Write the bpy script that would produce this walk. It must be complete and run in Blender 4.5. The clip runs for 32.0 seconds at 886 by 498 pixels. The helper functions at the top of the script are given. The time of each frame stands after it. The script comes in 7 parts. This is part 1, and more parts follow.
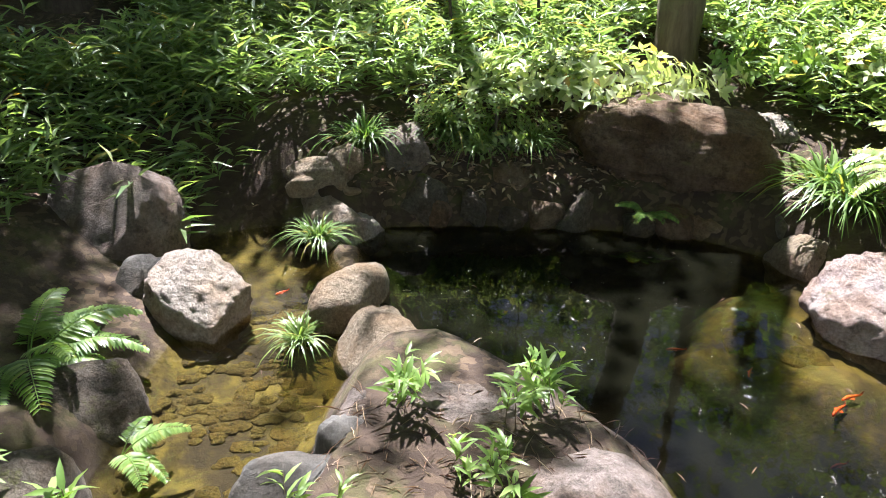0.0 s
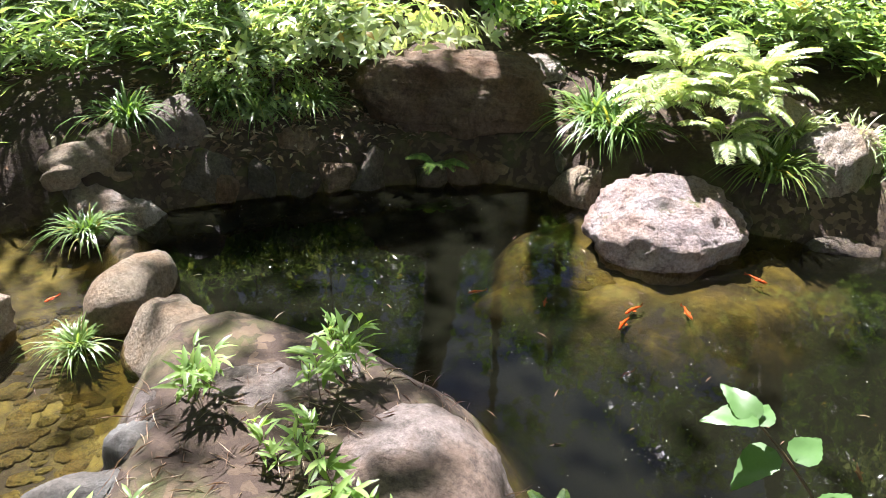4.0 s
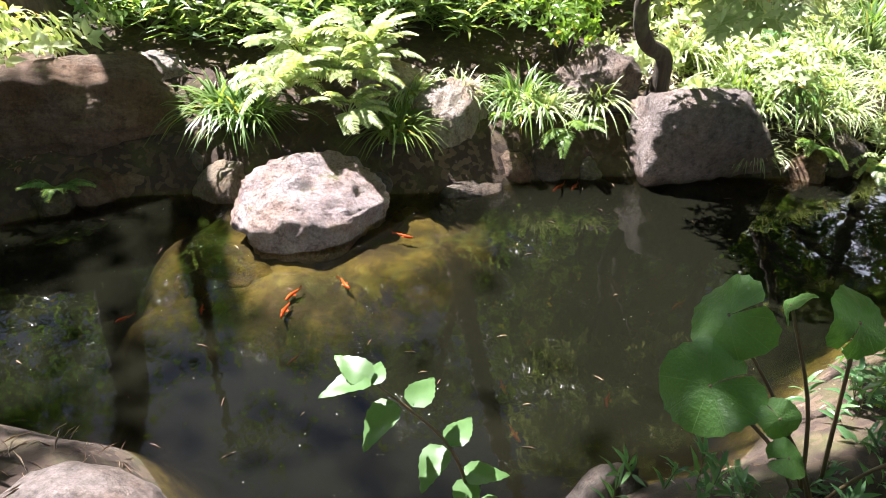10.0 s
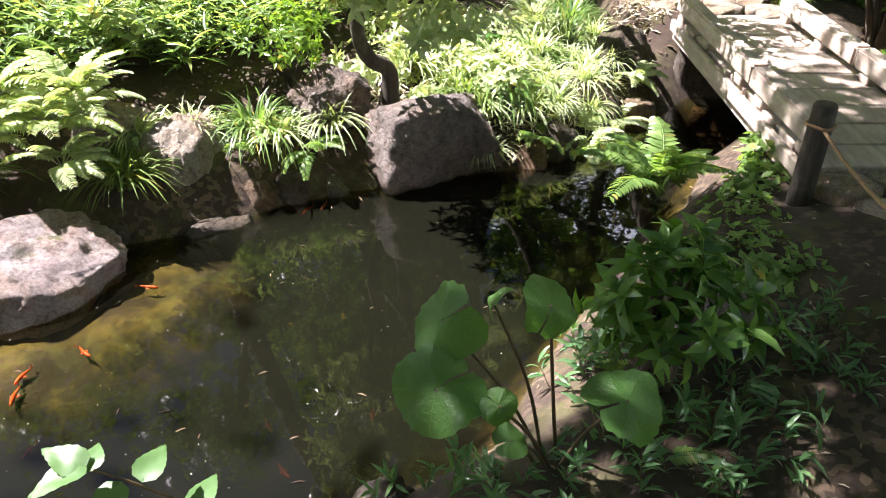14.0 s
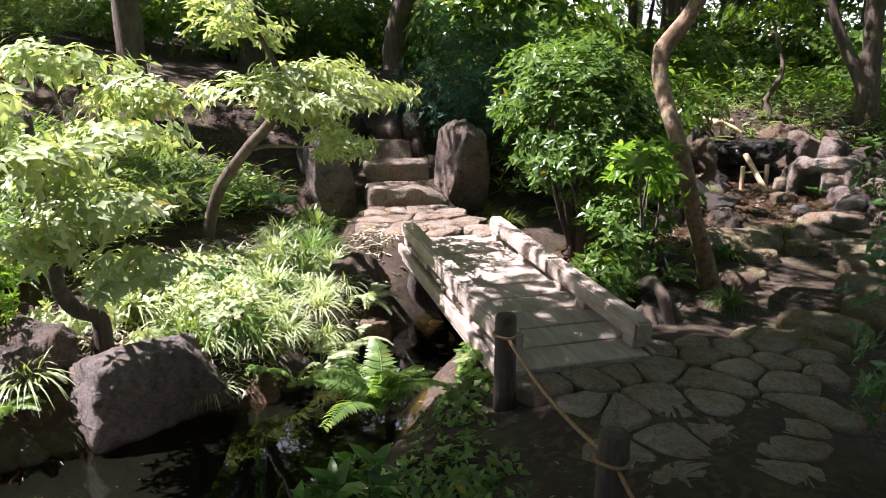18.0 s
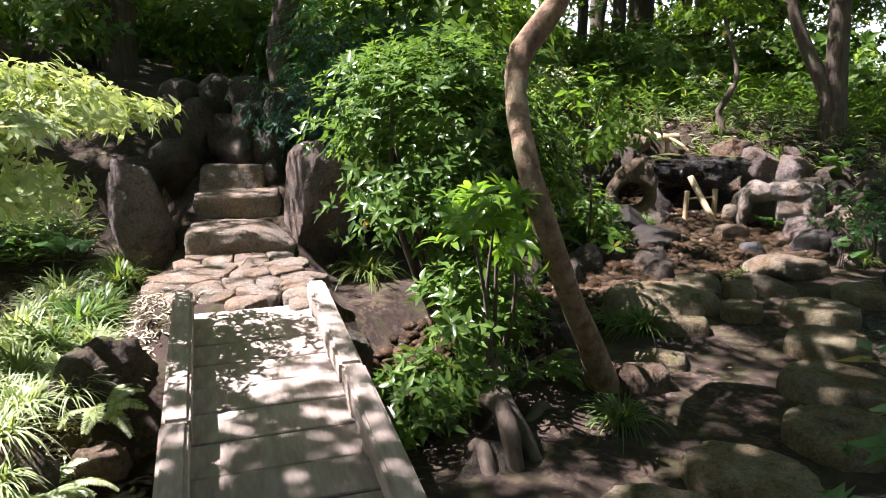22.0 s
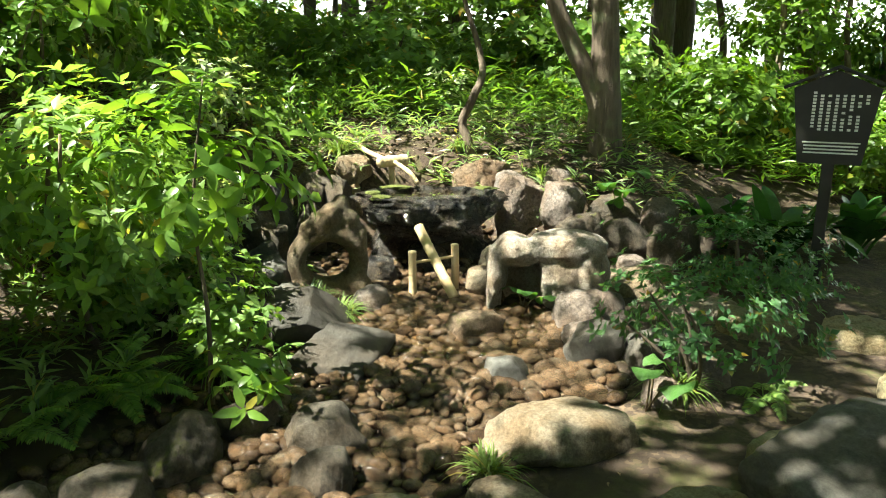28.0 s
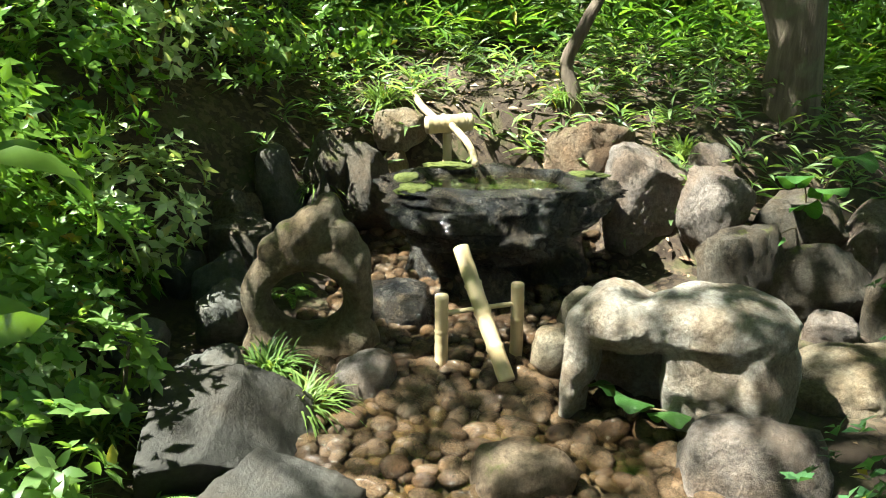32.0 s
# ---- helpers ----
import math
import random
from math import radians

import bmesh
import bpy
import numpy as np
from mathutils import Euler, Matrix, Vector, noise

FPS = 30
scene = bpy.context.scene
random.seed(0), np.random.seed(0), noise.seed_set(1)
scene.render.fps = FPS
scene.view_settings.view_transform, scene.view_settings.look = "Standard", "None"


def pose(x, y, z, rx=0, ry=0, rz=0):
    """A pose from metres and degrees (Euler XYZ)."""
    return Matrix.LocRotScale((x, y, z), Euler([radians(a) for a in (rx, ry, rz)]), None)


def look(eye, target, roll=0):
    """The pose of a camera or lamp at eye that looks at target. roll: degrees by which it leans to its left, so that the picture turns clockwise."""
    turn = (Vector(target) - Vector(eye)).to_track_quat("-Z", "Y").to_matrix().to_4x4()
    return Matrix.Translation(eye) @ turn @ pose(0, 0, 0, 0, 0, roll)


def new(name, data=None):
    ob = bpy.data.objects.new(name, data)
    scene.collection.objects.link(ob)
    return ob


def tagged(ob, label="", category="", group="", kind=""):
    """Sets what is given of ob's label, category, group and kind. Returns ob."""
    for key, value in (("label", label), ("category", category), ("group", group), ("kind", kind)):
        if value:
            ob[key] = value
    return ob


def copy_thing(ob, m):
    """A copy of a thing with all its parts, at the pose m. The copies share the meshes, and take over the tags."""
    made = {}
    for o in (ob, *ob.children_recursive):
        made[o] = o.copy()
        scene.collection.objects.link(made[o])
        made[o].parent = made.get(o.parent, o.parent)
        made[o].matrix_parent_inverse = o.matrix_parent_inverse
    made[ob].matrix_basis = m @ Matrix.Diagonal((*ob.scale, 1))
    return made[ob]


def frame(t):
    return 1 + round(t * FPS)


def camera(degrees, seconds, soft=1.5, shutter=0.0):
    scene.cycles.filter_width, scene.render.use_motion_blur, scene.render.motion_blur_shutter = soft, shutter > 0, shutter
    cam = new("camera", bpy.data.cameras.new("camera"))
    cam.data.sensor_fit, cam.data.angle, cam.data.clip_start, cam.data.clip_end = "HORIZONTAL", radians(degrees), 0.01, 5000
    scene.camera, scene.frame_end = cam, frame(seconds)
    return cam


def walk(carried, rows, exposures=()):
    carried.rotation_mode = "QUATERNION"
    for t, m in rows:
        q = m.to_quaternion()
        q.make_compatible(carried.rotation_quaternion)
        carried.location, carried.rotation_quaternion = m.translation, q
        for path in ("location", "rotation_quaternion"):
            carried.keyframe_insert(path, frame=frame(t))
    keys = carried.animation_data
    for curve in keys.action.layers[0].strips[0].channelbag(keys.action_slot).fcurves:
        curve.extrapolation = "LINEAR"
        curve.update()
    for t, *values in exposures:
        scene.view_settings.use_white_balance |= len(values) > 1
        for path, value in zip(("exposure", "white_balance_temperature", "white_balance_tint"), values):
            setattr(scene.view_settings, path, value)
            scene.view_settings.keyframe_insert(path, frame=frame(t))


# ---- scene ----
cam = camera(63.6, 32.0, 1.0)
METRES, EYE, TILT, LEAN, TURN = 9.0, 1.55, -27.6, 0.0, 0.0
ROWS = [
    (0.0, 0.0, 0.0, 0.0, 0.0, 0.0, 0.0),
    (0.5, 0.0006, 0.0023, 0.0004, -2.12, 0.04, 1.09),
    (1.0, 0.002, 0.0052, -0.0, -4.38, 0.01, 2.26),
    (1.5, 0.0031, 0.0055, -0.0003, -6.56, -0.27, 3.41),
    (2.0, 0.0047, 0.0057, -0.0006, -8.38, -0.89, 4.36),
    (2.5, 0.0068, 0.0072, -0.0013, -10.01, -1.66, 5.2),
    (3.0, 0.0091, 0.0076, -0.0015, -11.6, -2.59, 5.97),
    (3.5, 0.0109, 0.007, -0.0013, -13.17, -3.3, 6.78),
    (5.5, 0.0183, 0.0069, -0.002, -19.26, -5.59, 9.89),
    (6.0, 0.0207, 0.0063, -0.0023, -21.19, -6.21, 10.77),
    (6.5, 0.0229, 0.0047, -0.0024, -23.23, -6.77, 11.72),
    (7.0, 0.0257, 0.0043, -0.0027, -25.32, -7.3, 12.67),
    (7.5, 0.0285, 0.003, -0.0031, -27.48, -7.82, 13.61),
    (8.0, 0.0315, 0.0017, -0.0036, -29.67, -8.33, 14.59),
    (8.5, 0.0346, 0.0011, -0.0046, -32.36, -8.99, 15.7),
    (9.0, 0.0365, -0.0001, -0.005, -34.92, -9.66, 16.69),
    (9.5, 0.0385, -0.0008, -0.0054, -37.08, -10.27, 17.53),
    (10.0, 0.0409, -0.0027, -0.0062, -39.24, -10.86, 18.35),
    (10.5, 0.0454, -0.0048, -0.0076, -41.94, -11.7, 19.3),
    (11.0, 0.0482, -0.0072, -0.0085, -45.2, -12.77, 20.37),
    (11.5, 0.0506, -0.008, -0.0094, -48.25, -13.79, 21.27),
    (12.0, 0.0528, -0.0095, -0.0098, -51.53, -14.97, 22.26),
    (12.5, 0.0542, -0.011, -0.0098, -54.35, -16.03, 23.01),
    (13.0, 0.0554, -0.0127, -0.0098, -56.46, -16.84, 23.54),
    (13.5, 0.055, -0.0151, -0.0095, -57.62, -17.28, 23.83),
    (14.0, 0.055, -0.0195, -0.0078, -58.77, -17.27, 24.15),
    (14.5, 0.0535, -0.0241, -0.0077, -61.48, -15.53, 24.67),
    (15.0, 0.0522, -0.0262, -0.0073, -65.8, -14.97, 25.5),
    (15.5, 0.0507, -0.027, -0.0069, -70.57, -15.0, 26.23),
    (17.5, 0.0632, -0.0531, -0.0162, -76.89, -9.08, 27.1),
    (18.0, 0.0741, -0.0613, -0.0212, -76.9, -8.09, 27.09),
    (18.5, 0.0944, -0.0678, -0.0251, -77.01, -7.89, 27.06),
    (19.0, 0.1115, -0.0772, -0.0288, -77.44, -8.02, 27.11),
    (19.5, 0.1328, -0.0943, -0.0358, -77.5, -8.03, 27.16),
    (20.0, 0.1539, -0.1079, -0.0436, -77.37, -7.98, 27.11),
    (20.5, 0.1825, -0.1184, -0.0486, -76.99, -7.84, 27.05),
    (21.0, 0.2119, -0.1297, -0.0546, -76.45, -7.61, 27.1),
    (21.5, 0.2394, -0.135, -0.0579, -76.45, -7.56, 27.01),
    (22.0, 0.2711, -0.1298, -0.0549, -78.62, -8.51, 27.09),
    (22.5, 0.2994, -0.126, -0.0545, -82.3, -10.17, 27.39),
    (23.0, 0.3332, -0.1296, -0.0545, -85.67, -11.85, 27.51),
    (23.5, 0.3696, -0.1258, -0.0548, -91.31, -14.44, 27.44),
    (24.0, 0.4012, -0.1232, -0.0535, -97.31, -17.09, 27.24),
    (24.5, 0.4344, -0.1272, -0.0544, -100.1, -18.41, 27.16),
    (25.0, 0.4629, -0.1348, -0.0593, -100.17, -18.36, 27.16),
    (25.5, 0.4955, -0.145, -0.0621, -100.22, -18.38, 27.19),
    (26.0, 0.5249, -0.1597, -0.0697, -100.2, -18.42, 27.28),
    (26.5, 0.5467, -0.1763, -0.0768, -99.98, -18.15, 27.24),
    (28.5, 0.6782, -0.2354, -0.1134, -95.92, -17.25, 27.42),
    (29.0, 0.7145, -0.2471, -0.1176, -94.37, -17.12, 27.47),
    (29.5, 0.7458, -0.2566, -0.1255, -92.78, -16.78, 27.5),
    (30.0, 0.777, -0.2677, -0.1307, -90.62, -16.28, 27.5),
    (30.5, 0.8064, -0.2701, -0.1349, -88.75, -16.41, 27.34),
    (31.0, 0.8416, -0.2715, -0.1342, -87.04, -16.27, 27.3),
    (31.5, 0.8678, -0.2734, -0.1365, -85.83, -17.06, 27.27),
    (32.0, 0.8839, -0.2761, -0.1376, -84.93, -17.81, 27.22),
]
walk(cam, [(t, pose(0, 0, EYE, TILT, LEAN, TURN) @ pose(METRES * x, METRES * y, METRES * z, 90 + pitch, roll, yaw)) for t, x, y, z, yaw, pitch, roll in ROWS],
     [(0.0, 2.45, 5900, 19), (10.0, 2.55, 5950, 22), (15.0, 2.3, 6050, 25), (18.0, 1.85, 5900, 30), (21.5, 1.9, 5900, 28), (23.0, 2.0, 6400, 16), (24.0, 2.35, 8300, -13), (25.5, 2.65, 7500, -4), (27.0, 2.7, 6900, -2), (32.0, 2.6, 6150, -3)])

# ---- world and sun ----
SUN = Vector((-0.10, 0.62, 1.0)).normalized()
world = bpy.data.worlds.new("world")
scene.world = world
world.use_nodes = True
wn = world.node_tree.nodes
sky = wn.new("ShaderNodeTexSky")
sky.sky_type, sky.sun_disc = "NISHITA", False
sky.sun_elevation, sky.sun_rotation = math.asin(SUN.z), math.atan2(SUN.x, SUN.y)
wn["Background"].inputs["Strength"].default_value = 0.021
world.node_tree.links.new(sky.outputs["Color"], wn["Background"].inputs["Color"])
sun = new("sun", bpy.data.lights.new("sun", "SUN"))
sun.data.energy, sun.data.angle, sun.data.color = 5.0, radians(0.53), (1.0, 0.95, 0.86)
sun.matrix_world = look(SUN * 30, (0, 0, 0))

# ---- materials ----
def material(name):
    m = bpy.data.materials.new(name)
    m.use_nodes = True
    t = m.node_tree
    return m, t, t.nodes["Principled BSDF"], t.nodes["Material Output"]

def node(t, kind, ins=None, op=""):
    n = t.nodes.new("ShaderNode" + kind)
    if op and kind == "MixRGB":
        n.blend_type = op
    elif op:
        n.operation = op
    for k, v in (ins or {}).items():
        if isinstance(v, bpy.types.NodeSocket):
            t.links.new(v, n.inputs[k])
        else:
            n.inputs[k].default_value = v
    return n

def ramp(t, fac, stops):
    n = node(t, "ValToRGB", {"Fac": fac})
    e = n.color_ramp.elements
    while len(e) < len(stops):
        e.new(0.5)
    for el, (p, c) in zip(e, stops):
        el.position, el.color = p, (*c, 1) if len(c) == 3 else c
    return n.outputs["Color"]

def mixc(t, fac, a, b, mode="MIX"):
    n = node(t, "MixRGB", op=mode)
    for k, v in (("Fac", fac), ("Color1", a), ("Color2", b)):
        if isinstance(v, bpy.types.NodeSocket):
            t.links.new(v, n.inputs[k])
        else:
            n.inputs[k].default_value = v if k == "Fac" else (*v, 1)
    return n.outputs["Color"]

def noise_tex(t, vec, scale, detail=5, rough=0.6, out="Fac"):
    return node(t, "TexNoise", {"Vector": vec, "Scale": scale, "Detail": detail, "Roughness": rough}).outputs[out]

def math_node(t, op, a, b=0.0):
    n = node(t, "Math", op=op)
    for i, v in enumerate((a, b)):
        if isinstance(v, bpy.types.NodeSocket):
            t.links.new(v, n.inputs[i])
        else:
            n.inputs[i].default_value = v
    return n.outputs[0]

def bump(t, p, height, strength, dist):
    b = node(t, "Bump", {"Height": height, "Strength": strength, "Distance": dist})
    t.links.new(b.outputs["Normal"], p.inputs["Normal"])

def stone(name, a, b, c, scale=6.0, rough=0.85, moss=0.0, relief=0.5, wet=0.0, islands=False):
    """Rock: two tones, stains, pits, fine grain, moss on what faces up."""
    m, t, p, _ = material(name)
    co = node(t, "TexCoord").outputs["Object"]
    rnd = node(t, "ObjectInfo").outputs["Random"]
    off = node(t, "VectorMath", {0: co}, op="ADD")
    t.links.new(node(t, "CombineXYZ", {"X": math_node(t, "MULTIPLY", rnd, 40.0), "Y": rnd, "Z": rnd}).outputs[0], off.inputs[1])
    v = off.outputs[0]
    big = noise_tex(t, v, scale * 0.5, 6, 0.65)
    fine = noise_tex(t, v, scale * 9, 8, 0.7)
    vein = noise_tex(t, v, scale * 2.3, 10, 0.75)
    col = mixc(t, ramp(t, big, [(0.35, (0, 0, 0)), (0.65, (1, 1, 1))]), a, b)
    col = mixc(t, ramp(t, vein, [(0.5, (0, 0, 0)), (0.68, (1, 1, 1))]), col, c)
    col = mixc(t, 0.75, col, ramp(t, fine, [(0.3, (0.3, 0.28, 0.26)), (0.62, (1, 1, 1))]), "MULTIPLY")
    grain = noise_tex(t, v, scale * 40, 4, 0.7)
    col = mixc(t, 0.45, col, ramp(t, grain, [(0.35, (0.4, 0.4, 0.4)), (0.6, (1.0, 1.0, 1.0))]), "MULTIPLY")
    col = mixc(t, 0.65, col, ramp(t, noise_tex(t, v, scale * 0.75, 5, 0.6), [(0.42, (1, 1, 1)), (0.6, (0.85, 0.66, 0.48))]), "MULTIPLY")
    col = mixc(t, math_node(t, "MULTIPLY", rnd, 0.35), col, (0.5, 0.46, 0.4), "MULTIPLY")
    if islands:
        each = node(t, "NewGeometry").outputs["Random Per Island"]
        col = mixc(t, 0.85, col, ramp(t, each, [(0.0, (0.35, 0.3, 0.27)), (0.45, (0.95, 0.9, 0.84)), (0.8, (1.4, 1.3, 1.18)), (1.0, (0.7, 0.75, 0.75))]), "MULTIPLY")
    if moss:
        up = node(t, "SeparateXYZ", {0: node(t, "NewGeometry").outputs["Normal"]}).outputs["Z"]
        k = math_node(t, "MULTIPLY", ramp(t, up, [(0.35, (0, 0, 0)), (0.9, (1, 1, 1))]), ramp(t, noise_tex(t, v, scale * 0.9, 8, 0.7), [(0.62 - 0.3 * moss, (0, 0, 0)), (0.72 - 0.25 * moss, (1, 1, 1))]))
        col = mixc(t, k, col, mixc(t, fine, (0.06, 0.075, 0.012), (0.2, 0.21, 0.04)))
    t.links.new(col, p.inputs["Base Color"])
    if wet:
        t.links.new(ramp(t, vein, [(0.3, (0.08,) * 3), (0.7, (0.08 + 0.5 * (1 - wet),) * 3)]), p.inputs["Roughness"])
    else:
        p.inputs["Roughness"].default_value = rough
    p.inputs["Specular IOR Level"].default_value = 0.35
    h = math_node(t, "ADD", math_node(t, "MULTIPLY", vein, 0.8), math_node(t, "MULTIPLY", fine, 0.4))
    h = math_node(t, "ADD", h, math_node(t, "MULTIPLY", grain, 0.1))
    bump(t, p, h, min(1.0, relief * 1.4), 0.09)
    return m

def leafy(name, dark, light, tint=(0.5, 0.6, 0.1), through_light=0.45, rough=0.38, yellow=0.03):
    """Foliage: each leaf its own tone, light shining through it."""
    m, t, p, out = material(name)
    geo = node(t, "NewGeometry")
    rnd = geo.outputs["Random Per Island"]
    ob = node(t, "ObjectInfo").outputs["Random"]
    col = mixc(t, rnd, dark, light)
    col = mixc(t, math_node(t, "MULTIPLY", ob, 0.25), col, tint)
    col = mixc(t, ramp(t, rnd, [(1 - yellow, (0, 0, 0)), (1.0, (1, 1, 1))]), col, (0.38, 0.26, 0.05))
    fine = noise_tex(t, node(t, "TexCoord").outputs["Object"], 45, 3)
    col = mixc(t, 0.4, col, ramp(t, fine, [(0.3, (0.6, 0.6, 0.6)), (0.7, (1, 1, 1))]), "MULTIPLY")
    t.links.new(col, p.inputs["Base Color"])
    p.inputs["Roughness"].default_value = rough
    p.inputs["Specular IOR Level"].default_value = 0.4
    glow = mixc(t, 1.0, col, (1.9, 1.9, 0.75), "MULTIPLY")
    tr = node(t, "BsdfTranslucent", {"Color": glow})
    mx = node(t, "MixShader", {0: through_light})
    t.links.new(p.outputs[0], mx.inputs[1])
    t.links.new(tr.outputs[0], mx.inputs[2])
    t.links.new(mx.outputs[0], out.inputs["Surface"])
    return m

def bark(name, a, b, scale=10.0, stretch=0.15, relief=0.8):
    m, t, p, _ = material(name)
    co = node(t, "TexCoord").outputs["Object"]
    v = node(t, "Mapping", {"Vector": co, "Scale": (1, 1, stretch)}).outputs[0]
    n1, n2 = noise_tex(t, v, scale * 2, 8, 0.7), noise_tex(t, co, scale * 0.35, 4)
    col = mixc(t, ramp(t, n1, [(0.35, (0, 0, 0)), (0.7, (1, 1, 1))]), a, b)
    col = mixc(t, ramp(t, n2, [(0.52, (0, 0, 0)), (0.66, (0.6, 0.6, 0.6))]), col, (0.16, 0.17, 0.09))
    t.links.new(col, p.inputs["Base Color"])
    p.inputs["Roughness"].default_value = 0.9
    bump(t, p, n1, relief, 0.02)
    return m

def plain(name, a, b, scale=20.0, rough=0.6, relief=0.2, stretch=(1, 1, 1)):
    m, t, p, _ = material(name)
    v = node(t, "Mapping", {"Vector": node(t, "TexCoord").outputs["Object"], "Scale": stretch}).outputs[0]
    n1 = noise_tex(t, v, scale, 7, 0.65)
    rnd = node(t, "ObjectInfo").outputs["Random"]
    col = mixc(t, ramp(t, n1, [(0.3, (0, 0, 0)), (0.7, (1, 1, 1))]), a, b)
    col = mixc(t, math_node(t, "MULTIPLY", rnd, 0.3), col, tuple(0.6 * k for k in a))
    t.links.new(col, p.inputs["Base Color"])
    p.inputs["Roughness"].default_value = rough
    bump(t, p, n1, relief, 0.01)
    return m

GREY_STONE = stone("grey_stone", (0.22, 0.185, 0.165), (0.38, 0.32, 0.29), (0.11, 0.095, 0.08), 5, relief=0.65)
HOLED_STONE = stone("tan_grey_stone", (0.22, 0.175, 0.12), (0.36, 0.3, 0.22), (0.13, 0.105, 0.075), 5, moss=0.15, relief=0.6)
PALE_STONE = stone("pale_stone", (0.54, 0.48, 0.42), (0.70, 0.64, 0.57), (0.27, 0.22, 0.175), 6, relief=0.9)
PINK_STONE = stone("pink_stone", (0.52, 0.43, 0.42), (0.72, 0.64, 0.62), (0.2, 0.15, 0.14), 8, moss=0.08, relief=1.0)
BROWN_STONE = stone("brown_stone", (0.22, 0.145, 0.092), (0.38, 0.285, 0.195), (0.12, 0.084, 0.055), 5, moss=0.15, relief=0.9)
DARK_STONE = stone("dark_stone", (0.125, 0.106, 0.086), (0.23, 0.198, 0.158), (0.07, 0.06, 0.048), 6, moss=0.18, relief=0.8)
BLUE_STONE = stone("blue_grey_stone", (0.085, 0.084, 0.078), (0.145, 0.14, 0.128), (0.055, 0.053, 0.048), 4, relief=0.35, rough=0.7)
MOSS_STONE = stone("mossy_path_stone", (0.46, 0.40, 0.25), (0.62, 0.55, 0.37), (0.29, 0.245, 0.14), 7, moss=0.26, relief=0.7)
SLAB_STONE = stone("dark_slab", (0.045, 0.041, 0.036), (0.08, 0.073, 0.064), (0.034, 0.03, 0.026), 4, relief=0.35, rough=0.65)
TAN_STONE = stone("tan_stone", (0.36, 0.29, 0.20), (0.48, 0.41, 0.31), (0.22, 0.18, 0.12), 6, relief=0.7)
WET_STONE = stone("wet_black_stone", (0.045, 0.046, 0.05), (0.13, 0.126, 0.122), (0.26, 0.235, 0.20), 7, wet=0.9, relief=1.0)
ALGAE_STONE = stone("algae_stone", (0.2, 0.155, 0.03), (0.38, 0.31, 0.055), (0.05, 0.038, 0.014), 13, relief=1.0)
MUD_STONE = stone("muddy_stone", (0.13, 0.09, 0.05), (0.2, 0.145, 0.085), (0.08, 0.055, 0.03), 6)
PEBBLE = stone("pebble", (0.075, 0.053, 0.036), (0.18, 0.13, 0.088), (0.04, 0.03, 0.022), 12, relief=0.3, wet=0.75, islands=True)
WOOD = plain("weathered_wood", (0.30, 0.235, 0.185), (0.56, 0.475, 0.40), 18, 0.85, 0.6, (0.35, 1.6, 1))
POST_WOOD = bark("post_wood", (0.045, 0.035, 0.028), (0.12, 0.09, 0.07), 14)
BAMBOO = plain("pale_bamboo", (0.44, 0.32, 0.17), (0.66, 0.53, 0.34), 9, 0.4, 0.1, (1, 1, 0.2))
BAMBOO_DARK = plain("bamboo_hollow_shade", (0.03, 0.02, 0.012), (0.07, 0.045, 0.02), 20, 0.9)
BARK = bark("brown_bark", (0.07, 0.05, 0.035), (0.17, 0.13, 0.095), 10)
BARK_SMOOTH = bark("tan_smooth_bark", (0.15, 0.085, 0.045), (0.46, 0.33, 0.21), 9, 0.9, 1.0)
BARK_DARK = bark("dark_bark", (0.028, 0.02, 0.014), (0.075, 0.058, 0.042), 10)
LEAF_SASA = leafy("bamboo_grass_leaf", (0.08, 0.15, 0.055), (0.24, 0.33, 0.14), (0.34, 0.38, 0.20), 0.45, 0.33)
LEAF_BUSH = leafy("shrub_leaf", (0.055, 0.13, 0.02), (0.17, 0.28, 0.045), (0.19, 0.28, 0.045), 0.42, 0.3)
LEAF_GLOSS = leafy("glossy_dark_leaf", (0.02, 0.06, 0.018), (0.05, 0.13, 0.035), (0.06, 0.14, 0.03), 0.25, 0.22)
LEAF_FRESH = leafy("glossy_fresh_leaf", (0.05, 0.12, 0.025), (0.14, 0.26, 0.06), (0.12, 0.22, 0.05), 0.35, 0.2, 0.0)
LEAF_MAPLE = leafy("blue_green_leaf", (0.025, 0.085, 0.05), (0.055, 0.145, 0.085), (0.05, 0.13, 0.075), 0.32)
LEAF_FERN = leafy("fern_leaf", (0.09, 0.18, 0.045), (0.24, 0.36, 0.11), (0.28, 0.36, 0.13), 0.45)
LEAF_BOX = leafy("box_leaf", (0.04, 0.11, 0.045), (0.11, 0.22, 0.09), (0.11, 0.2, 0.08), 0.35, 0.3)
LEAF_RHODO = leafy("fresh_rhododendron_leaf", (0.09, 0.2, 0.02), (0.2, 0.33, 0.05), (0.22, 0.33, 0.05), 0.5, 0.28, yellow=0.0)
# azalea and bank foliage with strong sun glare put into its pale colour
LEAF_SUNLIT = leafy("sunlit_pale_leaf", (0.27, 0.36, 0.15), (0.54, 0.60, 0.38), (0.54, 0.58, 0.40), 0.27, 0.22)
LEAF_TREE = leafy("canopy_leaf", (0.038, 0.09, 0.012), (0.105, 0.185, 0.022), (0.14, 0.21, 0.025), 0.48)
LEAF_EVER = leafy("evergreen_leaf", (0.040, 0.092, 0.020), (0.15, 0.25, 0.055), (0.13, 0.21, 0.035), 0.34, 0.24, yellow=0.005)
LEAF_GRASS = leafy("grass_blade", (0.05, 0.12, 0.03), (0.17, 0.27, 0.07), (0.3, 0.3, 0.1), 0.35, yellow=0.08)
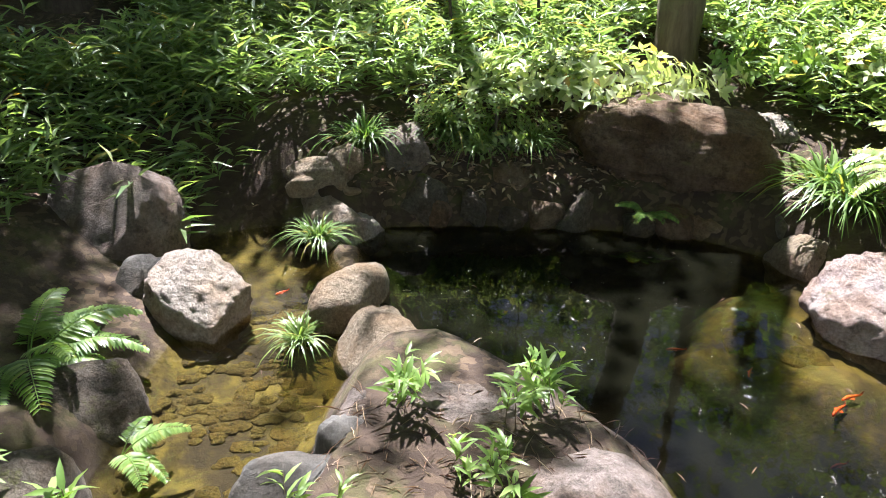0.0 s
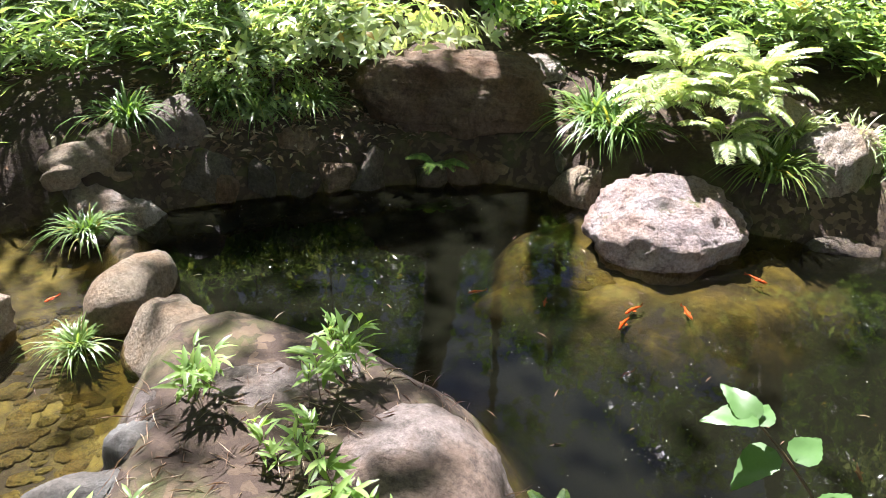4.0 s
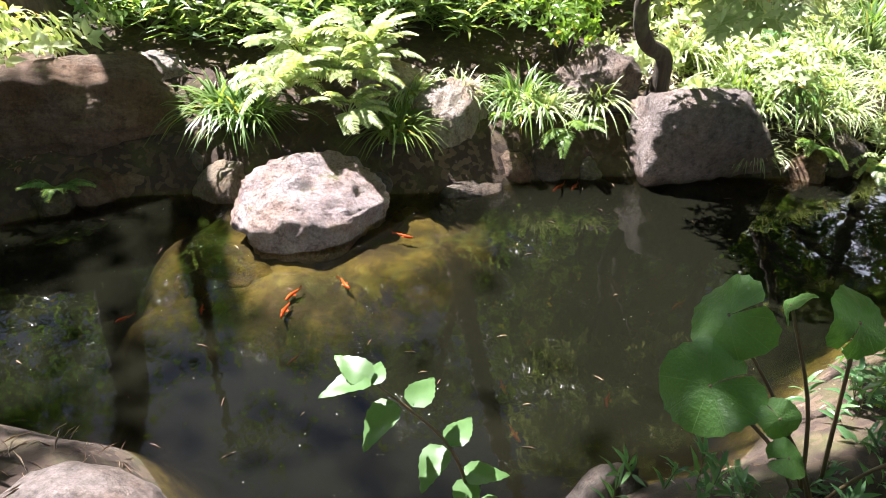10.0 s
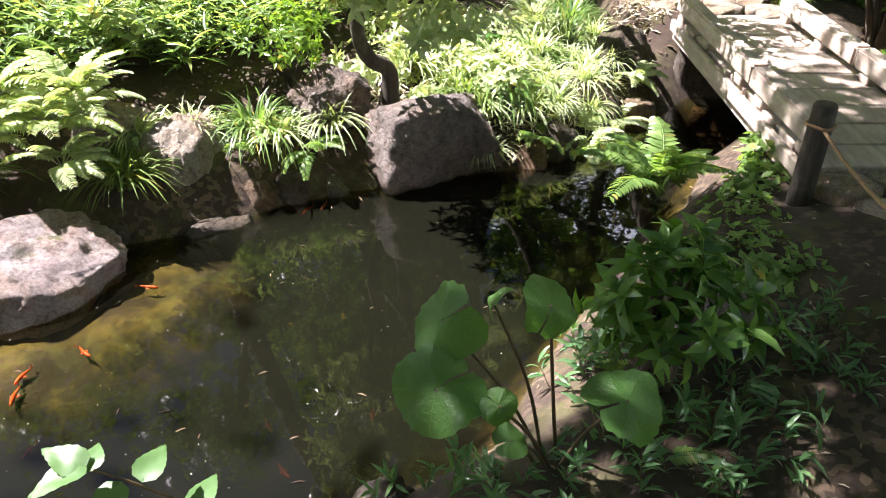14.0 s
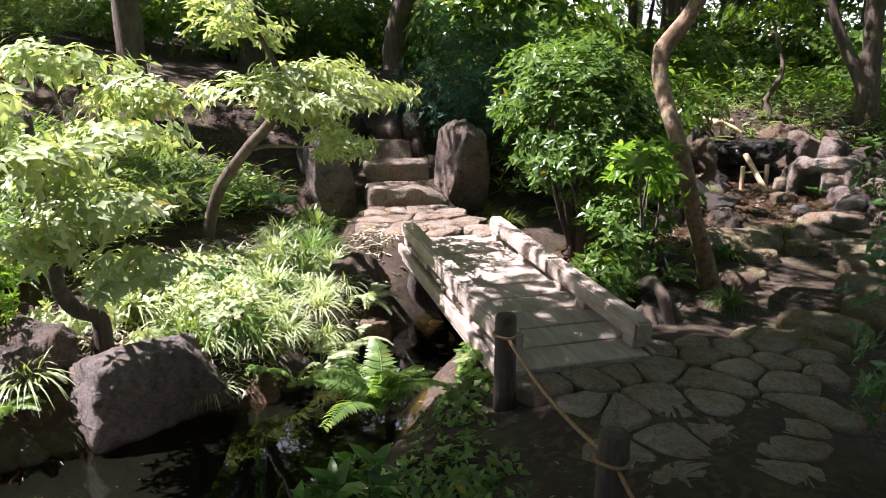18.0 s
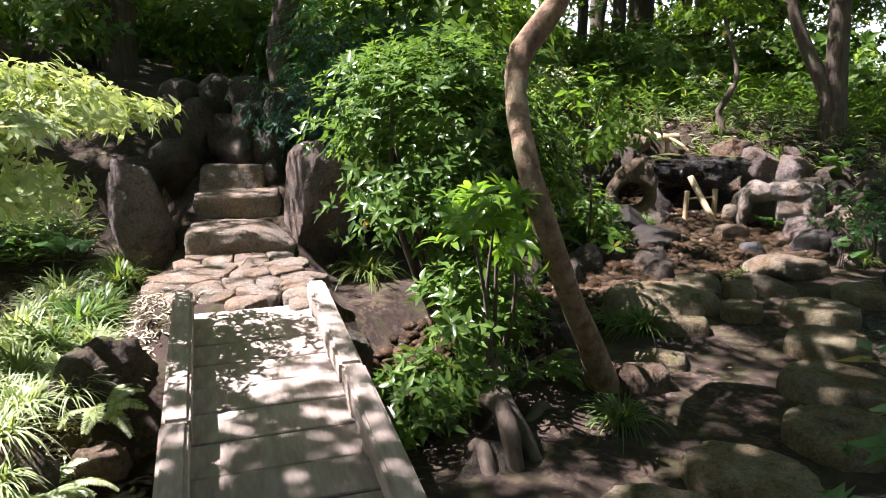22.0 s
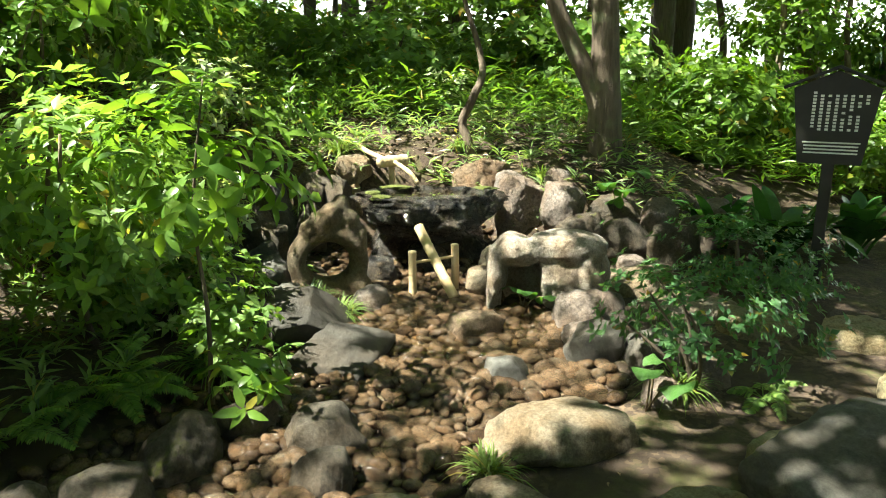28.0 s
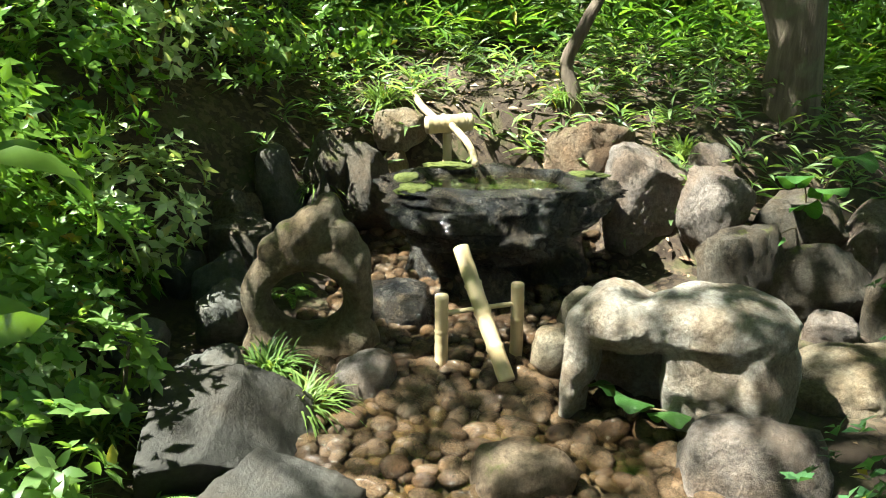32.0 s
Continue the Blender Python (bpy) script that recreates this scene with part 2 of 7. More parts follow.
def veined_leaf():
    m = leafy("broad_leaf", (0.028, 0.09, 0.02), (0.085, 0.19, 0.045), (0.13, 0.24, 0.06), 0.40, 0.36, yellow=0.0)
    t = m.node_tree
    p = t.nodes["Principled BSDF"]
    s = node(t, "SeparateXYZ", {0: node(t, "TexCoord").outputs["Object"]})
    a = math_node(t, "ARCTAN2", s.outputs["Y"], s.outputs["X"])
    vein = ramp(t, math_node(t, "ABSOLUTE", math_node(t, "SINE", math_node(t, "MULTIPLY", a, 4.5))), [(0.0, (1, 1, 1)), (0.05, (0, 0, 0))])
    link = p.inputs["Base Color"].links[0].from_socket
    t.links.new(mixc(t, math_node(t, "MULTIPLY", vein, 0.35), link, (0.2, 0.32, 0.1)), p.inputs["Base Color"])
    bump(t, p, math_node(t, "ADD", vein, noise_tex(t, node(t, "TexCoord").outputs["Object"], 14, 3)), 0.6, 0.01)
    return m

LEAF_BROAD = veined_leaf()

def soil_material():
    m, t, p, _ = material("soil_and_litter")
    co = node(t, "TexCoord").outputs["Object"]
    n1, n2, n3 = noise_tex(t, co, 1.3, 6), noise_tex(t, co, 26, 8, 0.75), noise_tex(t, co, 5, 6)
    col = mixc(t, n2, (0.018, 0.011, 0.007), (0.066, 0.042, 0.027))
    col = mixc(t, ramp(t, n3, [(0.5, (0, 0, 0)), (0.68, (0.75,) * 3)]), col, mixc(t, n2, (0.04, 0.045, 0.012), (0.12, 0.115, 0.035)))
    chip = node(t, "TexVoronoi", {"Vector": co, "Scale": 38.0, "Randomness": 1.0})
    on = node(t, "SeparateColor", {0: chip.outputs["Color"]}).outputs[0]
    col = mixc(t, math_node(t, "MULTIPLY", ramp(t, on, [(0.62, (0, 0, 0)), (0.66, (1, 1, 1))]), ramp(t, n1, [(0.4, (0, 0, 0)), (0.6, (0.9,) * 3)])), col, mixc(t, on, (0.05, 0.032, 0.02), (0.13, 0.09, 0.055)))
    z = node(t, "SeparateXYZ", {0: node(t, "NewGeometry").outputs["Position"]}).outputs["Z"]
    zz = math_node(t, "ADD", z, math_node(t, "MULTIPLY", math_node(t, "SUBTRACT", n3, 0.5), 0.12))
    patch = mixc(t, ramp(t, noise_tex(t, co, 3.2, 6, 0.7), [(0.42, (0, 0, 0)), (0.58, (1, 1, 1))]), (0.026, 0.017, 0.007), (0.135, 0.105, 0.015))
    patch = mixc(t, ramp(t, noise_tex(t, co, 9, 8, 0.75), [(0.36, (0.85,) * 3), (0.5, (0, 0, 0))]), patch, (0.035, 0.024, 0.01))
    patch = mixc(t, 0.75, patch, ramp(t, n2, [(0.3, (0.25,) * 3), (0.65, (1, 1, 1))]), "MULTIPLY")
    mud = mixc(t, noise_tex(t, co, 1.1, 4), (0.012, 0.0105, 0.006), (0.032, 0.026, 0.013))
    under = mixc(t, ramp(t, math_node(t, "ADD", zz, 1.0), [(0.62, (0, 0, 0)), (0.70, (1, 1, 1))]), mud, patch)
    col = mixc(t, ramp(t, math_node(t, "ADD", zz, 1.0), [(0.80, (0, 0, 0)), (0.87, (1, 1, 1))]), under, col)
    t.links.new(col, p.inputs["Base Color"])
    p.inputs["Roughness"].default_value = 0.95
    bump(t, p, math_node(t, "ADD", n2, on), 0.8, 0.02)
    return m

def water_material(name, murk, density, clear):
    """Water that grows murkier with the depth stored on its sheet."""
    m, t, p, out = material(name)
    t.nodes.remove(p)
    co = node(t, "TexCoord").outputs["Object"]
    nb = node(t, "Bump", {"Height": noise_tex(t, co, 5, 3), "Strength": 0.05, "Distance": 0.02})
    deep = t.nodes.new("ShaderNodeAttribute")
    deep.attribute_name = "depth"
    share = math_node(t, "SUBTRACT", 1.0, math_node(t, "POWER", 2.718, math_node(t, "MULTIPLY", deep.outputs["Fac"], -density)))
    body = node(t, "BsdfDiffuse", {"Color": mixc(t, noise_tex(t, co, 1.4, 4), tuple(0.75 * k for k in murk), tuple(1.25 * k for k in murk))})
    see = node(t, "BsdfTransparent", {"Color": (*clear, 1)})
    gloss = node(t, "BsdfGlossy", {"Color": (1, 1, 1, 1), "Roughness": 0.012, "Normal": nb.outputs[0]})
    fres = node(t, "Fresnel", {"IOR": 1.33, "Normal": nb.outputs[0]})
    a = node(t, "MixShader", {0: share})
    t.links.new(see.outputs[0], a.inputs[1])
    t.links.new(body.outputs[0], a.inputs[2])
    b = node(t, "MixShader", {0: fres.outputs[0]})
    t.links.new(a.outputs[0], b.inputs[1])
    t.links.new(gloss.outputs[0], b.inputs[2])
    t.links.new(b.outputs[0], out.inputs["Surface"])
    return m

SOIL = soil_material()
WATER = water_material("pond_water", (0.0050, 0.0053, 0.0031), 5.0, (0.86, 0.82, 0.62))
PAVE = stone("paving_stone", (0.36, 0.30, 0.235), (0.50, 0.425, 0.34), (0.24, 0.20, 0.155), 6, moss=0.06)
MOSS = plain("moss", (0.03, 0.045, 0.006), (0.12, 0.13, 0.02), 60, 0.95, 0.8)
STREAM = water_material("shallow_water", (0.03, 0.026, 0.015), 0.8, (0.9, 0.88, 0.75))

def litter_material():
    m, t, p, _ = material("dry_leaves")
    rnd = node(t, "NewGeometry").outputs["Random Per Island"]
    t.links.new(ramp(t, rnd, [(0.0, (0.05, 0.03, 0.02)), (0.4, (0.16, 0.085, 0.045)), (0.75, (0.30, 0.2, 0.12)), (1.0, (0.5, 0.42, 0.3))]), p.inputs["Base Color"])
    p.inputs["Roughness"].default_value = 0.75
    return m

DRY = litter_material()
SPECK = plain("pollen_speck", (0.5, 0.47, 0.38), (0.7, 0.68, 0.6), 30, 0.8)
KOI = plain("orange_fish", (0.75, 0.07, 0.01), (0.85, 0.14, 0.02), 25, 0.35)

# ---- building helpers ----
def np_mesh(name, verts, faces, mat, smooth=True):
    """A mesh from arrays: verts (n, 3); faces: a list of (m, k) index arrays."""
    me = bpy.data.meshes.new(name)
    verts = np.asarray(verts, dtype=np.float32)
    faces = [np.asarray(f, dtype=np.int32) for f in faces if len(f)]
    me.vertices.add(len(verts))
    me.vertices.foreach_set("co", verts.ravel())
    loops = np.concatenate([f.ravel() for f in faces])
    sizes = np.concatenate([np.full(len(f), f.shape[1], dtype=np.int32) for f in faces])
    me.loops.add(len(loops))
    me.loops.foreach_set("vertex_index", loops)
    me.polygons.add(len(sizes))
    me.polygons.foreach_set("loop_start", np.concatenate([[0], np.cumsum(sizes)[:-1]]).astype(np.int32))
    me.polygons.foreach_set("use_smooth", np.full(len(sizes), smooth))
    me.materials.append(mat)
    me.update(calc_edges=True)
    return me

class Soup:
    """Gathers pieces of geometry that form one mesh."""
    def __init__(self):
        self.v, self.f, self.n = [], [], 0
    def add(self, verts, faces):
        self.v.append(np.asarray(verts, dtype=float))
        for f in faces:
            self.f.append(np.asarray(f) + self.n)
        self.n += len(verts)
        return self
    def mesh(self, name, mat, smooth=True):
        return np_mesh(name, np.concatenate(self.v), self.f, mat, smooth)

def part(name, me, parent, m=None, label=""):
    ob = new(name, me)
    ob.parent = parent
    if m is not None:
        ob.matrix_basis = m
    return tagged(ob, label)

def thing(name, x, y, z, label, category, group="", kind="", turn=0, size=1.0):
    ob = new(name)
    ob.empty_display_size = 0.1
    ob.matrix_basis = pose(x, y, z, 0, 0, turn) @ Matrix.Scale(size, 4)
    return tagged(ob, label, category, group, kind)

def unit(a):
    return a / np.maximum(np.linalg.norm(a, axis=-1, keepdims=True), 1e-9)

def tube(points, radii, seg=8, wobble=0.0, seed=0, caps=True):
    """A tapered limb along points."""
    pts, rad = np.array(points, float), np.array(radii, float)
    d = unit(np.gradient(pts, axis=0))
    ref = np.array([0.31, 0.95, 0.05]) if abs(d[:, 2]).mean() > 0.6 else np.array([0.0, 0.0, 1.0])
    a = unit(np.cross(d, ref))
    b = np.cross(d, a)
    ang = np.linspace(0, 2 * np.pi, seg, endpoint=False)
    rg = np.random.default_rng(seed)
    r = rad[:, None] * (1 + wobble * rg.uniform(-1, 1, (len(pts), seg)))
    v = pts[:, None] + r[..., None] * (np.cos(ang)[None, :, None] * a[:, None] + np.sin(ang)[None, :, None] * b[:, None])
    k, j = np.meshgrid(np.arange(len(pts) - 1), np.arange(seg), indexing="ij")
    j2 = (j + 1) % seg
    f = np.stack([k * seg + j, k * seg + j2, (k + 1) * seg + j2, (k + 1) * seg + j], -1).reshape(-1, 4)
    v = v.reshape(-1, 3)
    fs = [f]
    if caps:
        n = len(pts) * seg
        v = np.concatenate([v, pts[:1], pts[-1:]])
        i = np.arange(seg)
        fs.append(np.concatenate([np.stack([(i + 1) % seg, i, np.full(seg, n)], -1), np.stack([n - seg + i, n - seg + (i + 1) % seg, np.full(seg, n + 1)], -1)]))
    return v, fs

def curve(points, n=16):
    """A smooth line through a few points."""
    p = np.array(points, float)
    p = np.concatenate([2 * p[:1] - p[1:2], p, 2 * p[-1:] - p[-2:-1]])
    s = np.linspace(0, len(p) - 3 - 1e-6, n)
    i = s.astype(int)
    t = (s - i)[:, None]
    a, b, c, d = p[i], p[i + 1], p[i + 2], p[i + 3]
    return 0.5 * (2 * b + (c - a) * t + (2 * a - 5 * b + 4 * c - d) * t ** 2 + (3 * b - a - 3 * c + d) * t ** 3)

LEAF4 = (np.array([(0, 0, 0), (0.42, 0.5, 0.05), (1, 0, -0.14), (0.42, -0.5, 0.05), (0.5, 0, -0.02)]), np.array([(0, 3, 4), (3, 2, 4), (2, 1, 4), (1, 0, 4)]))
LEAF8 = (np.array([(0, 0, 0), (0.33, 0, 0.02), (0.68, 0, -0.03), (1, 0, -0.18), (0.28, 0.48, 0.06), (0.66, 0.4, 0.0), (0.28, -0.48, 0.06), (0.66, -0.4, 0.0)]),
         np.array([(0, 1, 4), (4, 1, 2), (4, 2, 5), (5, 2, 3), (0, 6, 1), (6, 2, 1), (6, 7, 2), (7, 3, 2)]))
BLADE = (np.array([(0, 0.5, 0), (0, -0.5, 0), (0.3, 0.5, 0.02), (0.3, -0.5, 0.02), (0.65, 0.35, -0.06), (0.65, -0.35, -0.06), (1, 0, -0.28)]),
         np.array([(0, 1, 3), (0, 3, 2), (2, 3, 5), (2, 5, 4), (4, 5, 6)]))

def leaves(pos, way, up, length, width, form=LEAF4):
    """Many leaves at once: base, direction, upper side, length, width."""
    n = len(pos)
    tv, tf = form
    way, up = unit(np.asarray(way, float)), np.asarray(up, float)
    side = unit(np.cross(up, way))
    nrm = np.cross(way, side)
    L, W = np.broadcast_to(length, n)[:, None, None], np.broadcast_to(width, n)[:, None, None]
    v = np.asarray(pos)[:, None] + L * (tv[None, :, :1] * way[:, None] + tv[None, :, 2:] * nrm[:, None]) + W * tv[None, :, 1:2] * side[:, None]
    f = tf[None] + (np.arange(n) * len(tv))[:, None, None]
    return v.reshape(-1, 3), [f.reshape(-1, 3)]

def ico(sub):
    bm = bmesh.new()
    bmesh.ops.create_icosphere(bm, subdivisions=sub, radius=1)
    v = np.array([x.co for x in bm.verts])
    f = np.array([[x.index for x in fa.verts] for fa in bm.faces])
    bm.free()
    return v, f

ICO = {k: ico(k) for k in (1, 2, 3, 4, 5)}

def rock_shape(seed, sub=4, rough=0.16, cuts=5, boxy=0.25, freq=1.3):
    """A weathered stone that fills -1..1: rounded block, broken faces, hollows."""
    rg = np.random.default_rng(seed)
    v, f = ICO[sub]
    v = v.copy()
    m = np.abs(v).max(1, keepdims=True)
    v = v * (1 - boxy) + boxy * v / m
    for _ in range(cuts):
        n = unit(rg.normal(size=3))
        d = rg.uniform(0.62, 0.86)
        over = np.maximum(v @ n - d, 0)
        v = v - 0.92 * over[:, None] * n
    if rough:
        o = rg.uniform(-50, 50, 3)
        nrm = unit(v)
        h = np.array([noise.fractal(Vector(p * freq + o), 0.8, 2.1, 5) * 0.6 + 0.35 * (0.4 - abs(noise.noise(Vector(p * (1.0, 1.0, 1.8) * freq * 2.3 + o))) * 2) + 0.22 * noise.noise(Vector(p * freq * 6 + o)) for p in v])
        if sub > 4:
            h = h + np.array([0.30 * (0.35 - abs(noise.noise(Vector(p * freq * 4.7 + o)))) + 0.16 * noise.noise(Vector(p * freq * 13 + o)) for p in v])
        v = v + rough * h[:, None] * nrm
    lo, hi = v.min(0), v.max(0)
    return (v - (lo + hi) / 2) / ((hi - lo) / 2), f

def rock(x, y, w, d, top, low, turn, mat, label, seed, sub=4, rough=0.16, cuts=5, boxy=0.25, name="rock", category="rock", group="", tip=(0, 0)):
    v, f = rock_shape(seed, sub, rough, cuts, boxy)
    h = top - low
    ob = new(name, np_mesh(name, v * (w / 2, d / 2, h / 2), [f], mat))
    ob.matrix_basis = pose(x, y, low + h / 2, tip[0], tip[1], turn)
    return tagged(ob, label, category, group)

# ---- ground ----
WATER_Z = -0.16
POND = np.array([(-0.38, 2.3), (-0.3, 2.75), (-0.45, 3.15), (-0.5, 3.36), (-0.36, 3.56), (0.1, 3.58), (0.7, 3.54), (1.3, 3.44), (1.62, 3.22), (1.85, 2.98), (2.3, 2.6), (2.6, 2.32),
                 (2.95, 2.15), (3.3, 1.9), (3.6, 1.6), (3.95, 1.22), (4.2, 1.05), (4.6, 0.95), (5.2, 0.7), (5.8, 0.35), (5.5, 0.0), (4.9, 0.25), (4.5, 0.35), (4.0, 0.3), (3.3, 0.45), (2.6, 0.5), (2.0, 0.5),
                 (1.5, 0.75), (1.0, 1.0), (0.75, 1.25), (0.7, 1.7), (0.45, 2.05), (0.0, 2.35)])
CHANNEL = np.array([(-0.55, 1.2), (-0.45, 1.75), (-0.38, 2.3), (-0.45, 2.7), (-0.6, 3.3), (-0.9, 3.6), (-1.25, 3.4), (-1.2, 2.9), (-1.1, 2.4), (-1.12, 1.9), (-1.15, 1.2), (-1.3, 0.3), (-0.7, 0.3)])
STREAM_LINE = np.array([(5.6, 0.15, -0.2, 0.35), (6.3, -0.35, -0.16, 0.4), (7.0, -0.8, -0.06, 0.5), (7.8, -1.25, 0.0, 0.62), (8.6, -1.9, 0.03, 0.78), (9.4, -2.6, 0.045, 0.85), (10.2, -2.75, 0.055, 0.72), (11.0, -2.7, 0.07, 0.75), (11.7, -2.7, 0.1, 0.7)])

def inside_depth(x, y, poly):
    """Signed distance to a polygon, positive inside."""
    best, sign = np.full(x.shape, 1e9), np.zeros(x.shape, bool)
    for (ax, ay), (bx, by) in zip(poly, np.roll(poly, -1, 0)):
        ex, ey = bx - ax, by - ay
        k = np.clip(((x - ax) * ex + (y - ay) * ey) / (ex * ex + ey * ey), 0, 1)
        best = np.minimum(best, np.hypot(x - ax - k * ex, y - ay - k * ey))
        if ey:
            sign ^= ((ay > y) != (by > y)) & (x < (y - ay) * ex / ey + ax)
    return np.where(sign, best, -best)

def stream_at(x, y):
    """Distance to the stream's middle, its bed height and half width there."""
    best, bed, half = np.full(x.shape, 1e9), np.zeros(x.shape), np.ones(x.shape)
    for a, b in zip(STREAM_LINE[:-1], STREAM_LINE[1:]):
        e = b[:2] - a[:2]
        k = np.clip(((x - a[0]) * e[0] + (y - a[1]) * e[1]) / (e @ e), 0, 1)
        d = np.hypot(x - a[0] - k * e[0], y - a[1] - k * e[1])
        near = d < best
        bed = np.where(near, a[2] + k * (b[2] - a[2]), bed)
        half = np.where(near, a[3] + k * (b[3] - a[3]), half)
        best = np.where(near, d, best)
    return best, bed, half

def smooth(a, lo, hi):
    k = np.clip((a - lo) / (hi - lo), 0, 1)
    return k * k * (3 - 2 * k)

def ripple(x, y):
    return 0.5 * np.sin(1.7 * x + 0.6 * np.sin(1.1 * y)) * np.sin(1.3 * y + 0.7 * np.sin(0.9 * x)) + 0.25 * np.sin(4.1 * x + 1.3 * y) * np.sin(3.7 * y - 1.1 * x)

def ground(x, y):
    x, y = np.asarray(x, float), np.asarray(y, float)
    z = 0.10 + 0.03 * ripple(x, y) - 0.04 * smooth(x, 4.4, 5.0) * smooth(-y, 1.2, 1.6) * smooth(-x, -10.5, -9.0)
    shore = np.interp(x, [-8, -1.5, 0, 1, 1.8, 2.6, 3.5, 4.5, 6, 7, 9, 11, 14], [3.0, 3.5, 3.65, 3.7, 3.5, 2.8, 2.2, 1.8, 2.0, 2.3, 2.7, 2.7, 3.0])
    n = np.maximum(y - shore, 0)
    north = np.minimum(0.27 * n, 0.9 + 0.07 * n) + 0.12 * smooth(n, 0, 0.5)
    edge = np.interp(y, [-9, -6.2, -5, -4, -1.6, -0.8, 0.2, 1.2, 2.2, 4], [14.5, 13.0, 12.0, 11.75, 11.9, 10.6, 9.6, 8.5, 8.0, 8.0])
    e = np.maximum(x - edge, 0)
    rise = np.interp(y, [-9, -6.5, -5, -1, 1, 3], [0.15, 0.35, 0.9, 1.05, 1.3, 1.4])
    east = rise * (1 - np.exp(-e * 1.5)) + 0.03 * np.minimum(e, 30)
    z = z + np.maximum(north, 0) * 0.75 + east * np.where(n > 0, 0.75, 1.0)
    z = z + 0.25 * smooth(x, 8.3, 9.6) * smooth(y, -1.6, 0.2) * smooth(-y, -2.5, -1.0)
    west = np.maximum(-1.4 - x, 0)
    z = z + np.minimum(0.16 * west, 0.5) * smooth(y, 0.5, 2.0)
    z = z - 0.18 * smooth(inside_depth(x, y, CHANNEL), -0.95, -0.1) * smooth(-x, 0.9, 1.2) * smooth(y, 1.6, 2.2)
    z = z - 0.16 * smooth(inside_depth(x, y, POND), -0.45, 0.0) * smooth(-y, -2.4, -1.0)
    z = z + 0.095 * np.exp(-(np.abs(x - 3.5) / 1.4) ** 4 - (np.abs(y + 1.1) / 0.75) ** 4)
    landing = smooth(1.0 - np.hypot(((x - 6.72) * 0.93 + (y - 0.92) * 0.37) / 0.95, (-(x - 6.72) * 0.37 + (y - 0.92) * 0.93) / 0.72), 0.0, 0.3)
    z = z + (0.345 - z) * landing
    up, off = (x - 7.2) * 0.93 + (y - 1.12) * 0.367, np.abs(-(x - 7.2) * 0.367 + (y - 1.12) * 0.93)
    stair = 0.35 + 0.45 * np.clip(up, 0, 2.0)
    z = np.where((up > -0.3) & (up < 1.4), z + (stair - 0.06 - z) * smooth(-off, -0.75, -0.4), z)
    sd, bed, half = stream_at(x, y)
    z = np.where(sd < half + 0.4, bed - 0.04 + (z - bed + 0.04) * smooth(sd, half * 0.75, half + 0.4), z)
    p = inside_depth(x, y, POND)
    z = np.where(p > -0.22, z + (-0.62 - z) * smooth(p, -0.22, 0.4), z)
    away = np.hypot((x - 1.86) / 1.15, y - 2.42) + 0.10 * np.sin(6.3 * x + 2) * np.sin(7.1 * y) + 0.06 * np.sin(14 * x - 9 * y)
    shelf = -0.20 - 0.035 * np.sin(11 * x + 3 * y) * np.sin(12 * y - 4 * x) - 0.9 * np.maximum(away - 0.52, 0)
    z = np.where((p > 0) & (away < 1.0), np.maximum(z, shelf), z)
    c = inside_depth(x, y, CHANNEL)
    z = np.where(c > -0.2, np.minimum(z, z + (-0.24 - z) * smooth(c, -0.2, 0.08)), z)
    return z + 0.012 * np.sin(9.3 * x + 2 * np.sin(5 * y)) * np.sin(8.1 * y)

def gz(x, y):
    return float(ground(np.array([x]), np.array([y]))[0])

def axis(lo, hi, fine, far):
    core = np.arange(lo, hi + fine / 2, fine)
    out = [core]
    step, a, b = fine, lo, hi
    left, right = [], []
    while b < far:
        step *= 1.22
        a, b = a - step, b + step
        left.append(a)
        right.append(b)
    return np.concatenate([left[::-1], core, right])

gx, gy = axis(-3.0, 13.5, 0.085, 400), axis(-6.5, 6.5, 0.085, 400)
GX, GY = np.meshgrid(gx, gy, indexing="ij")
GZ = ground(GX.ravel(), GY.ravel())
ni, nj = len(gx), len(gy)
I, J = np.meshgrid(np.arange(ni - 1), np.arange(nj - 1), indexing="ij")
quads = np.stack([I * nj + J, (I + 1) * nj + J, (I + 1) * nj + J + 1, I * nj + J + 1], -1).reshape(-1, 4)
gme = np_mesh("ground", np.stack([GX.ravel(), GY.ravel(), GZ], 1), [quads], SOIL)
tagged(new("ground", gme), "dark garden soil with leaf litter, moss and a muddy pond hollow", "ground", kind="structure")

def sheet(name, poly, z, grow, mat, label, hole=None):
    """A level sheet of water that reaches a little under the banks."""
    c = poly.mean(0)
    xs, ys = np.arange(poly[:, 0].min() - 0.5, poly[:, 0].max() + 0.5, 0.06), np.arange(poly[:, 1].min() - 0.5, poly[:, 1].max() + 0.5, 0.06)
    X, Y = np.meshgrid(xs, ys, indexing="ij")
    a, b = np.meshgrid(np.arange(len(xs) - 1), np.arange(len(ys) - 1), indexing="ij")
    q = np.stack([a * len(ys) + b, (a + 1) * len(ys) + b, (a + 1) * len(ys) + b + 1, a * len(ys) + b + 1], -1).reshape(-1, 4)
    mx, my = X.ravel()[q].mean(1), Y.ravel()[q].mean(1)
    keep = inside_depth(mx, my, poly) > -grow
    if hole is not None:
        keep &= inside_depth(mx, my, hole) < 0.03
    me = np_mesh(name, np.stack([X.ravel(), Y.ravel(), np.full(X.size, z)], 1), [q[keep]], mat)
    me.attributes.new("depth", "FLOAT", "POINT").data.foreach_set("value", np.maximum(z - ground(X.ravel(), Y.ravel()), 0).astype(np.float32))
    return tagged(new(name, me), label, "water", kind="structure")

